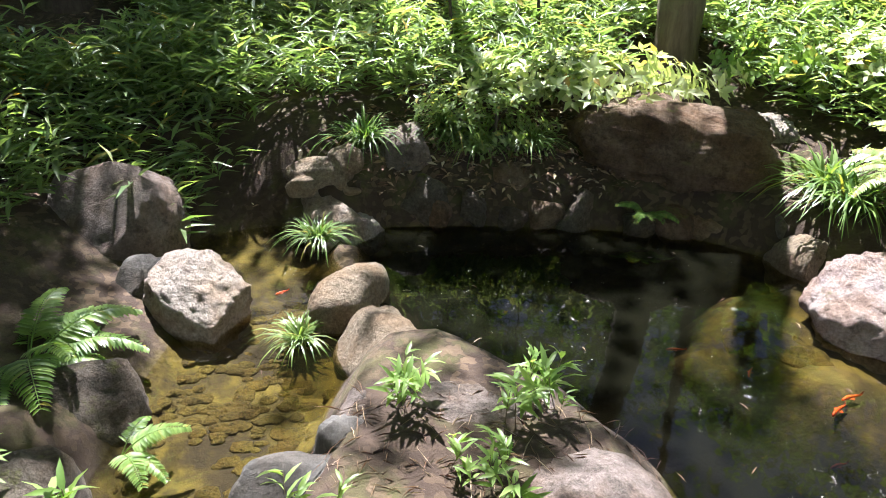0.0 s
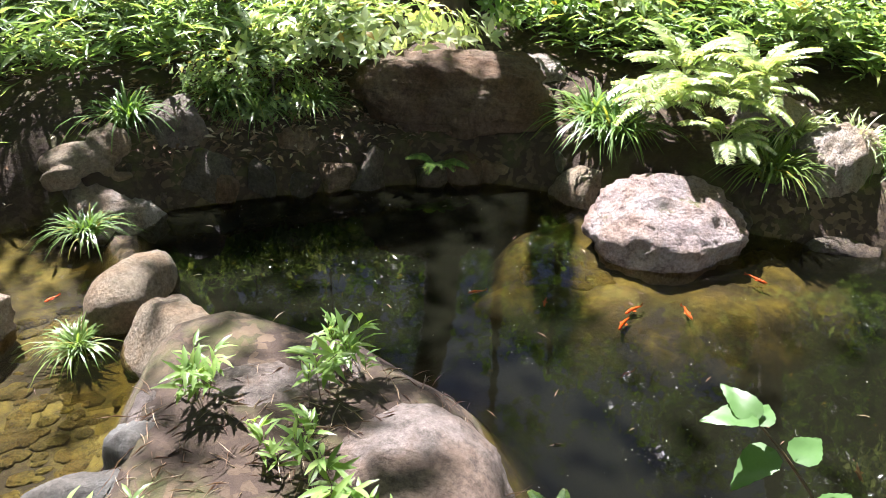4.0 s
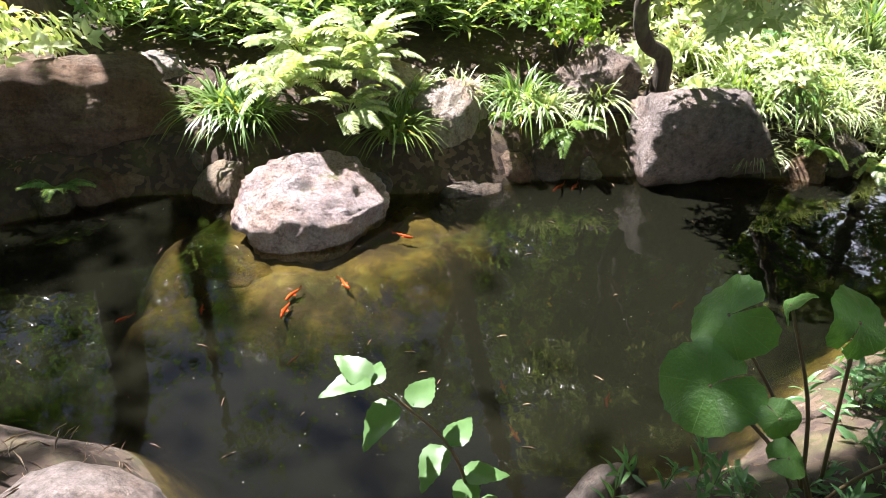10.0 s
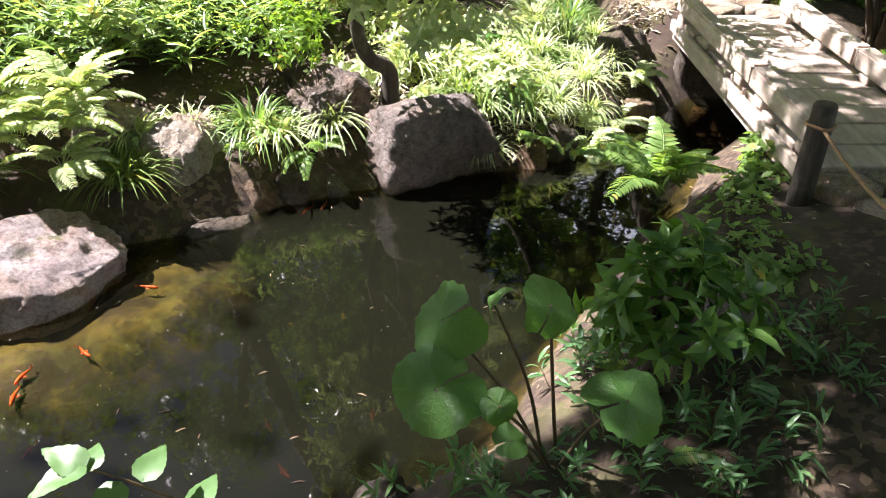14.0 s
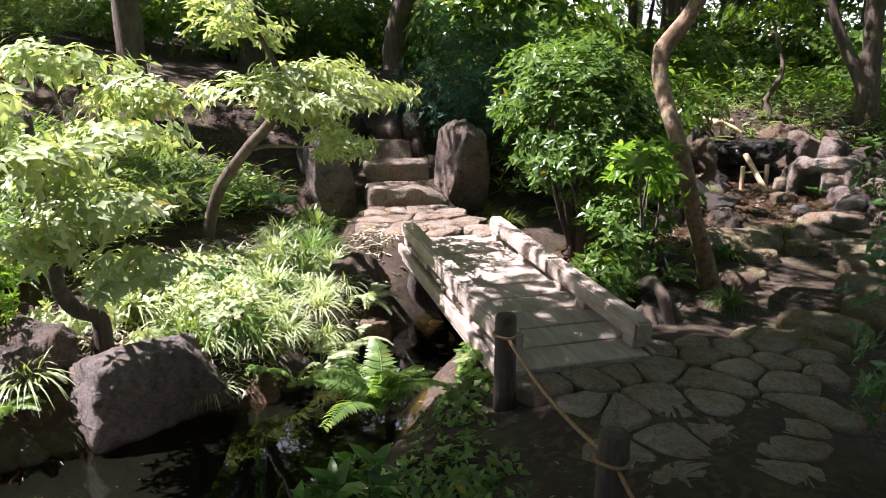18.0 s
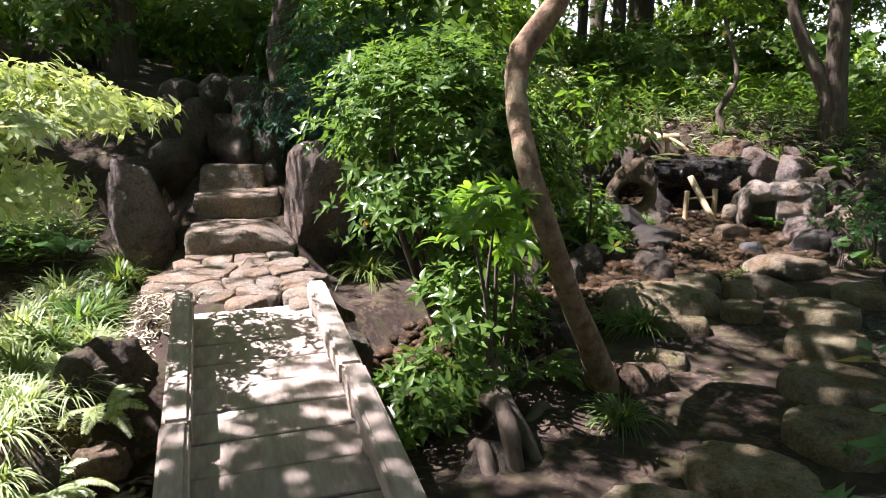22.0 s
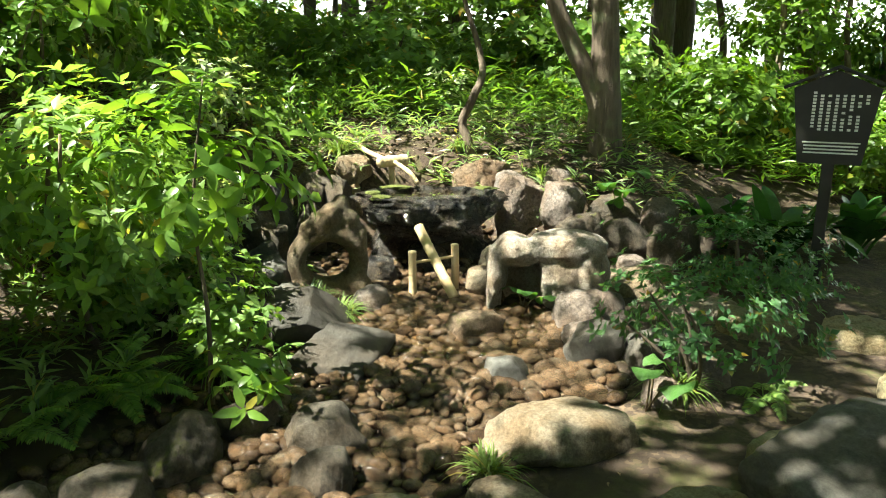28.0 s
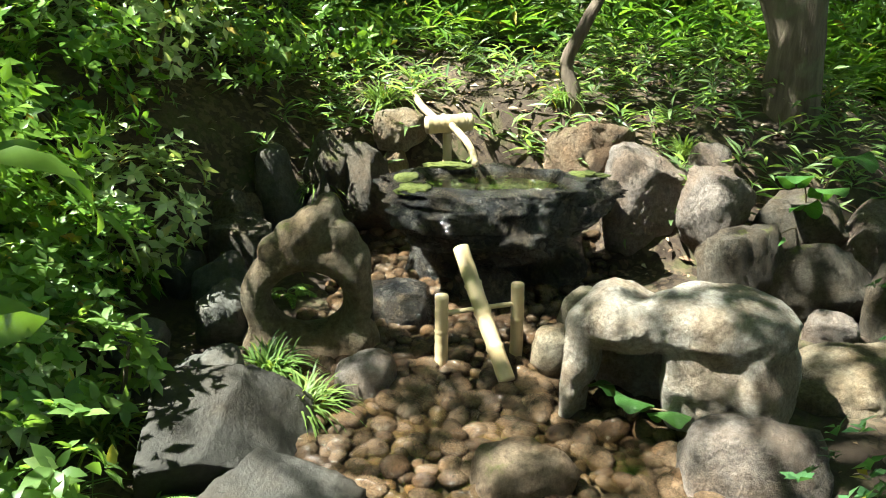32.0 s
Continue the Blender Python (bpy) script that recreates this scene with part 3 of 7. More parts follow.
sheet("water", POND, WATER_Z, 0.25, WATER, "still murky olive-green pond water with floating specks")
sheet("water_channel", CHANNEL, WATER_Z - 0.012, 0.2, STREAM, "clear shallow water over yellow algae", hole=POND)

RILL = np.array([(9.6, -2.5), (10.2, -2.35), (10.9, -2.2), (11.4, -2.3), (11.5, -3.2), (10.9, -3.3), (10.3, -3.15), (9.7, -3.3)])
sheet("water_rill", RILL, 0.052, 0.1, STREAM, "thin clear water trickling among pebbles")

# ---- rocks of the pond ----
rock(-1.62, 3.22, 0.68, 0.64, 0.34, -0.4, 10, GREY_STONE, "large rounded grey-brown boulder beside the shallow channel", 11, 5, 0.08, 2, 0.15)
rock(-1.80, 2.86, 0.42, 0.40, 0.0, -0.4, 30, DARK_STONE, "low dark stone at the foot of a boulder", 12)
rock(-1.30, 2.80, 0.36, 0.40, 0.06, -0.4, -20, BLUE_STONE, "blue-grey angular stone on the channel bank", 13, 4, 0.14, 6)
rock(-1.09, 2.66, 0.46, 0.34, 0.10, -0.36, -28, PALE_STONE, "bright white angular rock in the shallow channel", 14, 5, 0.14, 7, 0.3)
rock(-0.60, 3.55, 0.60, 0.50, 0.05, -0.5, -15, PALE_STONE, "pale flat-topped rock carrying a frog figure", 15, 5, 0.14, 6)
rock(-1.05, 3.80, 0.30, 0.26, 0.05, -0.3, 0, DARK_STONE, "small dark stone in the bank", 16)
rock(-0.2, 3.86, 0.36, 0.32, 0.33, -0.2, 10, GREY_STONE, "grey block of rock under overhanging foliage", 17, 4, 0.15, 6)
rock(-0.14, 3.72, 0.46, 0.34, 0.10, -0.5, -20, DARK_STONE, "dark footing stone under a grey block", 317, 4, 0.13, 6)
rock(1.30, 3.90, 1.24, 0.80, 0.47, -0.08, -20, BROWN_STONE, "massive brown overhanging boulder above the pond", 118, 5, 0.20, 6, 0.45, tip=(0, 6))
rock(4.30, -0.72, 0.36, 0.8, 0.18, -0.4, 28, DARK_STONE, "dark sill stone under the near end of the footbridge", 319, 4, 0.08, 3, 0.6)
rock(5.95, 0.42, 0.36, 0.8, 0.30, -0.4, 28, DARK_STONE, "dark sill stone under the far end of the footbridge", 320, 4, 0.08, 3, 0.6)
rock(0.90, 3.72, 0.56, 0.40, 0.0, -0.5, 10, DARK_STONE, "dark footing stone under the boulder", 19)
rock(1.46, 3.50, 0.42, 0.36, -0.02, -0.5, -30, BROWN_STONE, "rounded footing stone at the waterline", 20)
rock(1.86, 3.95, 0.42, 0.40, 0.36, -0.1, -20, PALE_STONE, "pale sunlit rock behind the boulder", 21)
rock(1.88, 3.42, 0.40, 0.46, 0.06, -0.5, 20, BROWN_STONE, "sloping brown rock in the bank", 22)
rock(1.78, 3.08, 0.34, 0.34, 0.0, -0.5, 20, TAN_STONE, "tan lichen-spotted rock at the waterline", 23)
rock(1.92, 2.54, 0.76, 0.60, 0.13, -0.42, -22, PINK_STONE, "big pinkish-white rough rock standing in the pond", 24, 5, 0.185, 7, 0.2)
rock(2.84, 2.60, 0.54, 0.46, 0.30, -0.45, 10, PALE_STONE, "pale cracked rock behind ferns at the waterline", 25, 5, 0.16, 6)
rock(2.68, 2.26, 0.40, 0.24, -0.11, -0.5, -15, DARK_STONE, "flat dark stone just above the water", 26)
rock(3.56, 2.20, 0.50, 0.40, 0.42, -0.2, -20, GREY_STONE, "upright grey rock at the foot of an azalea", 27, 5, 0.2, 7)
rock(3.76, 1.64, 0.78, 0.62, 0.32, -0.30, -42, GREY_STONE, "large grey layered boulder overhanging the pond", 128, 5, 0.12, 5, 0.5)
rock(4.08, 1.36, 0.26, 0.2, -0.04, -0.4, 0, TAN_STONE, "small tan stone on the bank", 29, 3)
rock(4.45, 1.22, 0.34, 0.3, 0.03, -0.4, 20, GREY_STONE, "grey bank stone beside the inlet", 30)
rock(4.85, 1.22, 0.5, 0.4, 0.16, -0.4, -20, GREY_STONE, "dappled grey bank rock", 31)
rock(5.45, 1.02, 0.75, 0.5, 0.34, -0.5, 20, DARK_STONE, "dark abutment rock beside the footbridge", 32, 5, 0.15, 7, 0.4)
rock(4.92, 1.05, 0.5, 0.36, 0.14, -0.4, 20, DARK_STONE, "dark abutment rock at the end of the footbridge", 33)
rock(4.12, -0.12, 0.5, 0.4, 0.12, -0.5, 25, DARK_STONE, "dark abutment rock under the footbridge", 34, 5, 0.15, 6, 0.4)
rock(-0.42, 2.74, 0.28, 0.52, 0.02, -0.4, -22, TAN_STONE, "tan dam stone strewn with litter", 35, 4, 0.1, 3)
rock(-0.22, 2.28, 0.36, 0.62, 0.045, -0.4, 22, TAN_STONE, "pale tan dam stone strewn with litter", 36, 4, 0.1, 3)
rock(0.02, 1.74, 0.80, 0.50, 0.125, -0.4, -8, GREY_STONE, "broad smooth grey-pink rock at the pond edge", 37, 5, 0.05, 2, 0.42)
rock(0.36, 1.32, 0.62, 0.72, 0.15, -0.4, -35, GREY_STONE, "smooth grey-pink rock sloping into the pond", 38, 5, 0.07, 0, 0.1)
rock(-0.46, 1.50, 0.46, 0.26, 0.10, -0.3, 12, BLUE_STONE, "dark blue-grey stone beside the channel", 39, 4, 0.12, 5)
rock(-0.26, 1.64, 0.32, 0.26, 0.12, -0.3, -10, BLUE_STONE, "dark blue-grey stone in the litter", 40)
rock(-0.42, 1.28, 0.16, 0.14, 0.14, -0.1, -10, BLUE_STONE, "small dark stone in the litter", 41, 3)
rock(-1.30, 1.95, 0.5, 0.4, 0.06, -0.4, 30, DARK_STONE, "dark mossy stone under ferns", 42)
rock(-1.25, 1.50, 0.4, 0.34, 0.08, -0.4, 0, DARK_STONE, "dark stone under bamboo grass", 43)
rock(1.55, 0.60, 0.42, 0.26, 0.0, -0.5, -18, DARK_STONE, "flat dark stone at the near bank", 44)
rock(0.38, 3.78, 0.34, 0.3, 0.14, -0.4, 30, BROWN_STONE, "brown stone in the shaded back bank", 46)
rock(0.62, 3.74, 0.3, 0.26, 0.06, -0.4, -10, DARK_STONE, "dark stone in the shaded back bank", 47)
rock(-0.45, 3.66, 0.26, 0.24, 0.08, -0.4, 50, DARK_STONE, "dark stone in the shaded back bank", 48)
rock(2.75, 2.95, 0.4, 0.36, 0.34, -0.1, 20, PALE_STONE, "pale sunlit stone behind ferns", 49)
rock(3.15, 2.5, 0.36, 0.3, 0.16, -0.2, 0, GREY_STONE, "grey stone in the sunlit bank", 50)
rock(4.45, 1.65, 0.5, 0.4, 0.2, -0.1, 30, PALE_STONE, "pale sunlit rock on the grassy bank", 51)
rock(4.95, 1.5, 0.4, 0.36, 0.24, -0.1, 0, PALE_STONE, "pale sunlit rock on the grassy bank", 52)
rock(2.62, -0.10, 0.46, 0.36, 0.22, -0.2, -20, GREY_STONE, "flat grey stone behind evergreen shrubs", 45)
for i, (x, y, w) in enumerate([(-0.3, 3.62, 0.2), (-0.02, 3.66, 0.24), (0.16, 3.62, 0.18), (0.36, 3.62, 0.26), (0.56, 3.6, 0.2), (0.74, 3.58, 0.24), (1.06, 3.52, 0.22), (1.24, 3.5, 0.26), (1.7, 3.3, 0.24), (2.35, 2.62, 0.24), (2.95, 2.26, 0.24), (3.12, 2.12, 0.2), (3.3, 1.98, 0.22), (4.1, 1.18, 0.2), (4.3, 1.1, 0.24), (4.62, 1.08, 0.22), (5.1, 0.84, 0.26)]):
    rock(x, y, w * 1.1, w, -0.06 + 0.05 * (i % 3), -0.4, 50 * i, (DARK_STONE, BROWN_STONE, DARK_STONE)[i % 3], "dark wet stone lining the pond shore", 340 + i, 4, 0.14, 5, name="shore_stone", group="stones of the pond shore")
def algae_bed(name, lo, hi, count, inside, label, seed):
    """Crusts of algae lying on the shallow bed."""
    rg = np.random.default_rng(seed)
    s = Soup()
    for i in range(count):
        x, y = rg.uniform(lo[0], hi[0]), rg.uniform(lo[1], hi[1])
        if inside(x, y):
            v, f = rock_shape(900 + i % 12, 2, 0.4, 3, 0.1)
            r = rg.uniform(0.012, 0.036)
            s.add(v * (r * 1.3, r, 0.35 * r) + (x, y, gz(x, y)), [f])
    tagged(new(name, s.mesh(name, ALGAE_STONE)), label, "algae", kind="stuff")

algae_bed("algae", (-1.7, 1.4), (-0.3, 2.9), 900, lambda x, y: inside_depth(np.array([x]), np.array([y]), CHANNEL)[0] > 0.02 and noise.noise(Vector((4 * x, 4 * y, 3))) > -0.1, "crusts of yellow-green algae on the shallow channel bed", 5)
SUNK = [(4.15, 0.7, 0.8, 0.5, -0.22, 0, 7), (3.85, 0.75, 0.5, 0.4, -0.24, 30, 8)]
rg = np.random.default_rng(12)
for i in range(12):
    a = math.radians(rg.uniform(160, 340))
    d = rg.uniform(0.34, 0.55)
    SUNK.append((1.92 + d * math.cos(a) * 1.05, 2.54 + d * math.sin(a) * 0.95, rg.uniform(0.16, 0.34), rg.uniform(0.13, 0.26), rg.uniform(-0.22, -0.168), rg.uniform(0, 180), 20 + i))
for x, y, w, d, top, turn, sd in SUNK:
    rock(x, y, w, d, top, top - 0.3, turn, MUD_STONE if sd in (7, 8, 9) else ALGAE_STONE, "sunken stone covered in brown mud" if sd in (7, 8, 9) else "sunken stone covered in yellow-green algae", 50 + sd, 3, 0.35, 4, name="sunken_rock", group="sunken stones")

# ---- footbridge ----
def box(sx, sy, sz, bevel=0.006, seg=1):
    bm = bmesh.new()
    bmesh.ops.create_cube(bm, size=1)
    bmesh.ops.scale(bm, vec=(sx, sy, sz), verts=bm.verts)
    bmesh.ops.bevel(bm, geom=bm.edges[:], offset=bevel, segments=seg, affect="EDGES")
    v, f = np.array([x.co for x in bm.verts]), [np.array([[x.index for x in fa.verts]]) for fa in bm.faces]
    bm.free()
    return v, f

def box_mesh(name, sx, sy, sz, mat, bevel=0.006, seg=1):
    v, f = box(sx, sy, sz, bevel, seg)
    return np_mesh(name, v, f, mat, False)

A, Bd = Vector((4.02, -0.60, 0)), Vector((6.03, 0.47, 0))
axis_b = (Bd - A).normalized()
LEN_B, TURN_B = (Bd - A).length, math.degrees(math.atan2(axis_b.y, axis_b.x))
bridge = thing("footbridge", A.x, A.y, 0.235, "short weathered plank footbridge with low side beams", "bridge")
bridge.matrix_basis = pose(A.x, A.y, 0.235, 0, 0, TURN_B) @ pose(0, 0, 0, 0, -3.2, 0)
for i in range(10):
    part("plank", box_mesh("plank", 0.2215, 0.735 + 0.014 * (i % 3), 0.04, WOOD, 0.005), bridge, pose(0.115 + 0.231 * i, 0.0, -0.022 + 0.002 * (i % 3 - 1), 0, 0, 0.25 * (i % 4 - 1.5)))
for s in (1, -1):
    part("stringer", box_mesh("stringer", LEN_B - 0.02, 0.10, 0.12, WOOD, 0.012), bridge, pose(LEN_B / 2, s * 0.345, -0.105), "darker weathered bearer under the planks")
    part("edge_board", box_mesh("edge_board", LEN_B - 0.06, 0.035, 0.075, WOOD, 0.006), bridge, pose(LEN_B / 2, s * 0.412, -0.05))
    for u0, u1 in ((0.03, 0.36), (0.363, 0.985)) if s > 0 else ((0.02, 0.50), (0.503, 0.985)):
        part("side_beam", box_mesh("side_beam", LEN_B * (u1 - u0), 0.10, 0.115, WOOD, 0.014, 2), bridge, pose(LEN_B * (u0 + u1) / 2, s * 0.352, 0.103 + 0.004 * s, 0, 0, 0.3 * s), "dappled weathered square beam")
    for u in (0.06, 0.30, 0.44, 0.70, 0.94):
        part("beam_block", box_mesh("beam_block", 0.11, 0.085, 0.05, WOOD, 0.006), bridge, pose(LEN_B * u, s * 0.352, 0.022))

# ---- rope fence by the bridge ----
def post(x, y, top):
    z = gz(x, y) - 0.08
    h = top - z
    v, f = tube([(0, 0, 0), (0, 0, h * 0.5), (0.004, 0, h - 0.012), (0.004, 0, h)], [0.052, 0.05, 0.048, 0.042], 14, 0.04, 3)
    ob = thing("fence_post", x, y, z, "dark weathered log post carrying a rope", "post", "rope fence posts")
    part("log", np_mesh("log", v, f, POST_WOOD), ob)
    ring = [(0.055 * math.cos(a), 0.055 * math.sin(a), h - 0.09 + 0.004 * math.sin(3 * a)) for a in np.linspace(0, 2 * math.pi, 18)]
    v, f = tube(ring, [0.007] * 18, 6)
    part("rope_loop", np_mesh("rope_loop", v, f, ROPE), ob)
    return Vector((x, y, top - 0.09))

ROPE = plain("rope", (0.22, 0.12, 0.06), (0.4, 0.25, 0.14), 60, 0.9, 0.5)
p1, p2, p3 = post(3.69, -0.24, 0.57), post(2.73, -0.69, 0.55), post(2.2, -0.93, 0.5)
for a, b in ((p1, p2), (p2, p3)):
    pts = [a.lerp(b, u) - Vector((0, 0, 0.22 * u * (1 - u))) for u in np.linspace(0, 1, 14)]
    v, f = tube(pts, [0.008] * 14, 6)
    tagged(new("rope", np_mesh("rope", v, f, ROPE)), "thin brown rope slung between log posts", "rope", "fence ropes")

# ---- paving and steps ----
def cell_stone(name, ring, thick, rg, mat, hole=0.0):
    """A flat stone with rounded shoulders that fills an outline round the origin; a hole may pierce it."""
    for _ in range(2):
        ring = np.stack([0.80 * ring + 0.20 * np.roll(ring, -1, 0), 0.20 * ring + 0.80 * np.roll(ring, -1, 0)], 1).reshape(-1, 2)
    n, k = len(ring), np.arange(len(ring))
    wave = 1 + 0.025 * rg.normal(size=(n, 1))
    rings, fs = [], []
    for grow, z in ((0.97, -thick), (1.0, -0.4 * thick), (0.99, -0.13 * thick), (0.955, -0.035 * thick), (0.86, 0.0), (0.4, 0.005)):
        rings.append(np.concatenate([ring * wave * grow, np.full((n, 1), z) + 0.0035 * rg.normal(size=(n, 1))], 1))
    if hole:
        way = ring / np.linalg.norm(ring, axis=1, keepdims=True) * hole
        rings += [np.concatenate([way, np.zeros((n, 1))], 1), np.concatenate([0.85 * way, np.full((n, 1), -0.12)], 1)]
    last = len(rings) - 1
    for r in range(last):
        fs.append(np.stack([r * n + k, r * n + (k + 1) % n, (r + 1) * n + (k + 1) % n, (r + 1) * n + k], 1))
    v = np.concatenate(rings + [np.array([[0, 0, -0.13 if hole else 0.006]])])
    fs.append(np.stack([last * n + k, last * n + (k + 1) % n, np.full(n, (last + 1) * n)], 1))
    return np_mesh(name, v, fs, mat)

def paving(name, label, poly, seed, step, z, gap, tilt=0.0):
    """Irregular flagstones fitted to one another with narrow joints."""
    rg = np.random.default_rng(seed)
    root = thing(name, 0, 0, 0, label, "paving", kind="structure")
    lo, hi = poly.min(0) - step, poly.max(0) + step
    seeds = []
    for i, yy in enumerate(np.arange(lo[1], hi[1], step * 0.8)):
        for xx in np.arange(lo[0] + (i % 2) * step * 0.5, hi[0], step):
            seeds.append((xx + rg.uniform(-0.3, 0.3) * step, yy + rg.uniform(-0.26, 0.26) * step))
    seeds = np.array(seeds)
    seeds = seeds[rg.random(len(seeds)) > 0.22]
    for c in seeds[inside_depth(seeds[:, 0], seeds[:, 1], poly) > 0.03]:
        ring = [np.array(q) * step * 0.95 for q in ((-1, -1), (1, -1), (1, 1), (-1, 1))]
        for o in seeds:
            d = o - c
            L = math.hypot(*d)
            if 0 < L < 2.4 * step:
                d, cut, out = d / L, L / 2 - gap, []
                for a, b in zip(ring, ring[1:] + ring[:1]):
                    da, db = a @ d - cut, b @ d - cut
                    if da <= 0:
                        out.append(a)
                    if da * db < 0:
                        out.append(a + (b - a) * da / (da - db))
                ring = out
        if len(ring) > 2:
            part("paving_stone", cell_stone("paving_stone", np.array(ring), 0.09, rg, PAVE), root, pose(*c, z + tilt * (c[0] - poly[:, 0].mean()) + rg.uniform(-0.008, 0.008), rg.uniform(-2, 2), rg.uniform(-2, 2), 0))

paving("paving_near", "rounded grey cobble paving set in soil before the footbridge", np.array([(3.75, -0.25), (4.12, -0.4), (4.36, -0.85), (4.5, -1.02), (4.72, -1.5), (4.5, -1.92), (4.05, -1.84), (3.5, -1.6), (3.0, -1.5), (2.2, -1.6), (2.15, -0.98), (2.9, -0.8), (3.4, -0.6)]), 3, 0.25, 0.208, 0.006)
paving("paving_far", "flat grey flagstones between the footbridge and stone steps", np.array([(5.95, 0.95), (6.28, 1.28), (7.12, 1.55), (7.35, 0.8), (7.2, 0.55), (6.84, 0.32), (6.15, 0.1)]), 4, 0.23, 0.366, 0.004)

def step_row(x, y, top, w, deep, seed):
    return rock(x, y, deep, w, top, top - 0.36, 20, PAVE, "rough stone step climbing the bank", seed, 5, 0.07, 1, 0.8, "stone_step", "step", "stone steps")

for i, (x, y, top, w, deep) in enumerate([(7.44, 1.20, 0.545, 0.82, 0.52), (7.90, 1.42, 0.725, 0.70, 0.46), (8.18, 1.60, 0.90, 0.56, 0.42)]):
    step_row(x, y, top, w, deep, 70 + i)
rock(7.80, 0.70, 0.62, 0.56, 1.16, 0.1, 20, GREY_STONE, "tall upright grey rock flanking the stone steps", 80, 5, 0.12, 5, 0.4)
rock(7.28, 1.92, 0.52, 0.44, 1.08, 0.1, 25, GREY_STONE, "pointed grey rock flanking the stone steps", 81, 5, 0.12, 7, 0.25, tip=(-14, 0))
for x, y, w, top, sd in [(8.55, 2.25, 0.46, 1.62, 1), (8.4, 1.98, 0.34, 1.46, 2), (8.45, 1.8, 0.32, 1.32, 3), (8.55, 1.55, 0.38, 1.44, 4), (8.42, 1.66, 0.46, 1.22, 5), (8.4, 1.36, 0.34, 1.20, 6), (8.3, 1.32, 0.26, 0.95, 7), (8.42, 2.28, 0.34, 1.36, 8), (8.36, 2.04, 0.32, 1.22, 9), (8.1, 2.1, 0.46, 1.12, 10), (8.7, 2.0, 0.4, 1.66, 11), (8.75, 1.7, 0.42, 1.64, 12), (8.62, 1.28, 0.4, 1.5, 13), (7.8, 2.25, 0.4, 1.0, 14)]:
    rock(x, y, w, w * 0.85, top, top - 0.95 * w - 0.1, 37 * sd, DARK_STONE, "rough retaining boulder in the bank above the steps", 82 + sd, 4, 0.12, 4, 0.3, name="wall_rock", group="boulders of the bank above the steps")

# ---- stepping stones ----
for i, (x, y, w, d, turn) in enumerate([(5.56, -2.5, 0.46, 0.50, 0), (6.13, -2.64, 0.44, 0.52, -10), (6.72, -2.80, 0.42, 0.46, 10), (7.32, -2.94, 0.44, 0.46, 0), (7.80, -3.40, 0.40, 0.42, 20), (8.15, -3.94, 0.38, 0.46, 0), (8.38, -4.48, 0.40, 0.56, 30), (8.68, -4.92, 0.42, 0.5, 20), (9.46, -5.16, 0.42, 0.5, 0), (9.74, -4.65, 0.42, 0.5, 0), (9.1, -5.4, 0.4, 0.4, 0), (7.26, -2.43, 0.28, 0.27, 0), (5.12, -2.02, 0.40, 0.5, -15), (4.78, -1.72, 0.3, 0.62, -20)]):
    rg = np.random.default_rng(100 + i)
    a = np.linspace(0, 2 * np.pi, 11, endpoint=False) + rg.uniform(-0.15, 0.15, 11)
    ring = np.stack([w / 2 * np.cos(a), d / 2 * np.sin(a)], 1) * rg.uniform(0.95, 1.12, (11, 1))
    ob = new("stepping_stone", cell_stone("stepping_stone", ring, 0.2, rg, MOSS_STONE, 0.05 if i == 0 else 0.0))
    ob.matrix_basis = pose(x, y, 0.165, rg.uniform(-2, 2), rg.uniform(-2, 2), turn)
    tagged(ob, "round flat mossy stepping stone set in bare soil", "stepping stone", "stepping stones")

# ---- glowing sheet added as bright sky beyond the woodland ----
m, t, p, out = material("sky_glow")
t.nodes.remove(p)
# emits light itself, to whiten gaps in the trees and pond reflections
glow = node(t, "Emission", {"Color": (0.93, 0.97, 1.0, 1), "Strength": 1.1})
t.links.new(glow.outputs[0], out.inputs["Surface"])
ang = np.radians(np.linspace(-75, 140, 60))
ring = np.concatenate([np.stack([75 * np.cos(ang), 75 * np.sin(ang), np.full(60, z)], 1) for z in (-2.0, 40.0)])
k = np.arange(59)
tagged(new("backdrop", np_mesh("backdrop", ring, [np.stack([k, k + 1, k + 61, k + 60], 1)], m)), "glowing sheet standing in for bright sky beyond the woodland", "sky", kind="structure")

# ---- fountain ----
def stones(rows, first, rough=0.15, cuts=6, boxy=0.4):
    """Rows of x, y, width, depth, top, height, turn, material, label."""
    for i, (x, y, w, d, top, h, turn, mat, label) in enumerate(rows):
        rock(x, y, w, d, top, top - h, turn, mat, label, first + i, 5 if w > 0.42 else 4, rough, cuts, boxy)

stones([
    (7.52, -1.95, 0.52, 0.86, 0.19, 0.36, -10, MOSS_STONE, "broad flat mossy rock edging the pebble stream"),
    (7.95, -2.26, 0.30, 0.36, 0.17, 0.25, 0, MOSS_STONE, "flat stone edging the stream"),
    (7.88, -2.54, 0.26, 0.27, 0.15, 0.24, 0, MOSS_STONE, "small flat stone beside the path"),
    (7.0, -1.98, 0.40, 0.40, 0.17, 0.3, 0, MOSS_STONE, "mossy stone edging the stream"),
    (6.42, -1.80, 0.42, 0.34, 0.16, 0.3, 0, MOSS_STONE, "mossy stone edging the path"),
    (6.08, -1.66, 0.34, 0.28, 0.2, 0.3, 20, BROWN_STONE, "brown stone at the foot of a leaning tree"),
    (8.52, -3.04, 0.44, 0.66, 0.21, 0.3, 12, TAN_STONE, "flat pale stone in a patch of sun"),
    (7.96, -2.76, 0.20, 0.52, 0.17, 0.2, -48, TAN_STONE, "low pale slab beside the stream")], 201, 0.10, 3, 0.45)
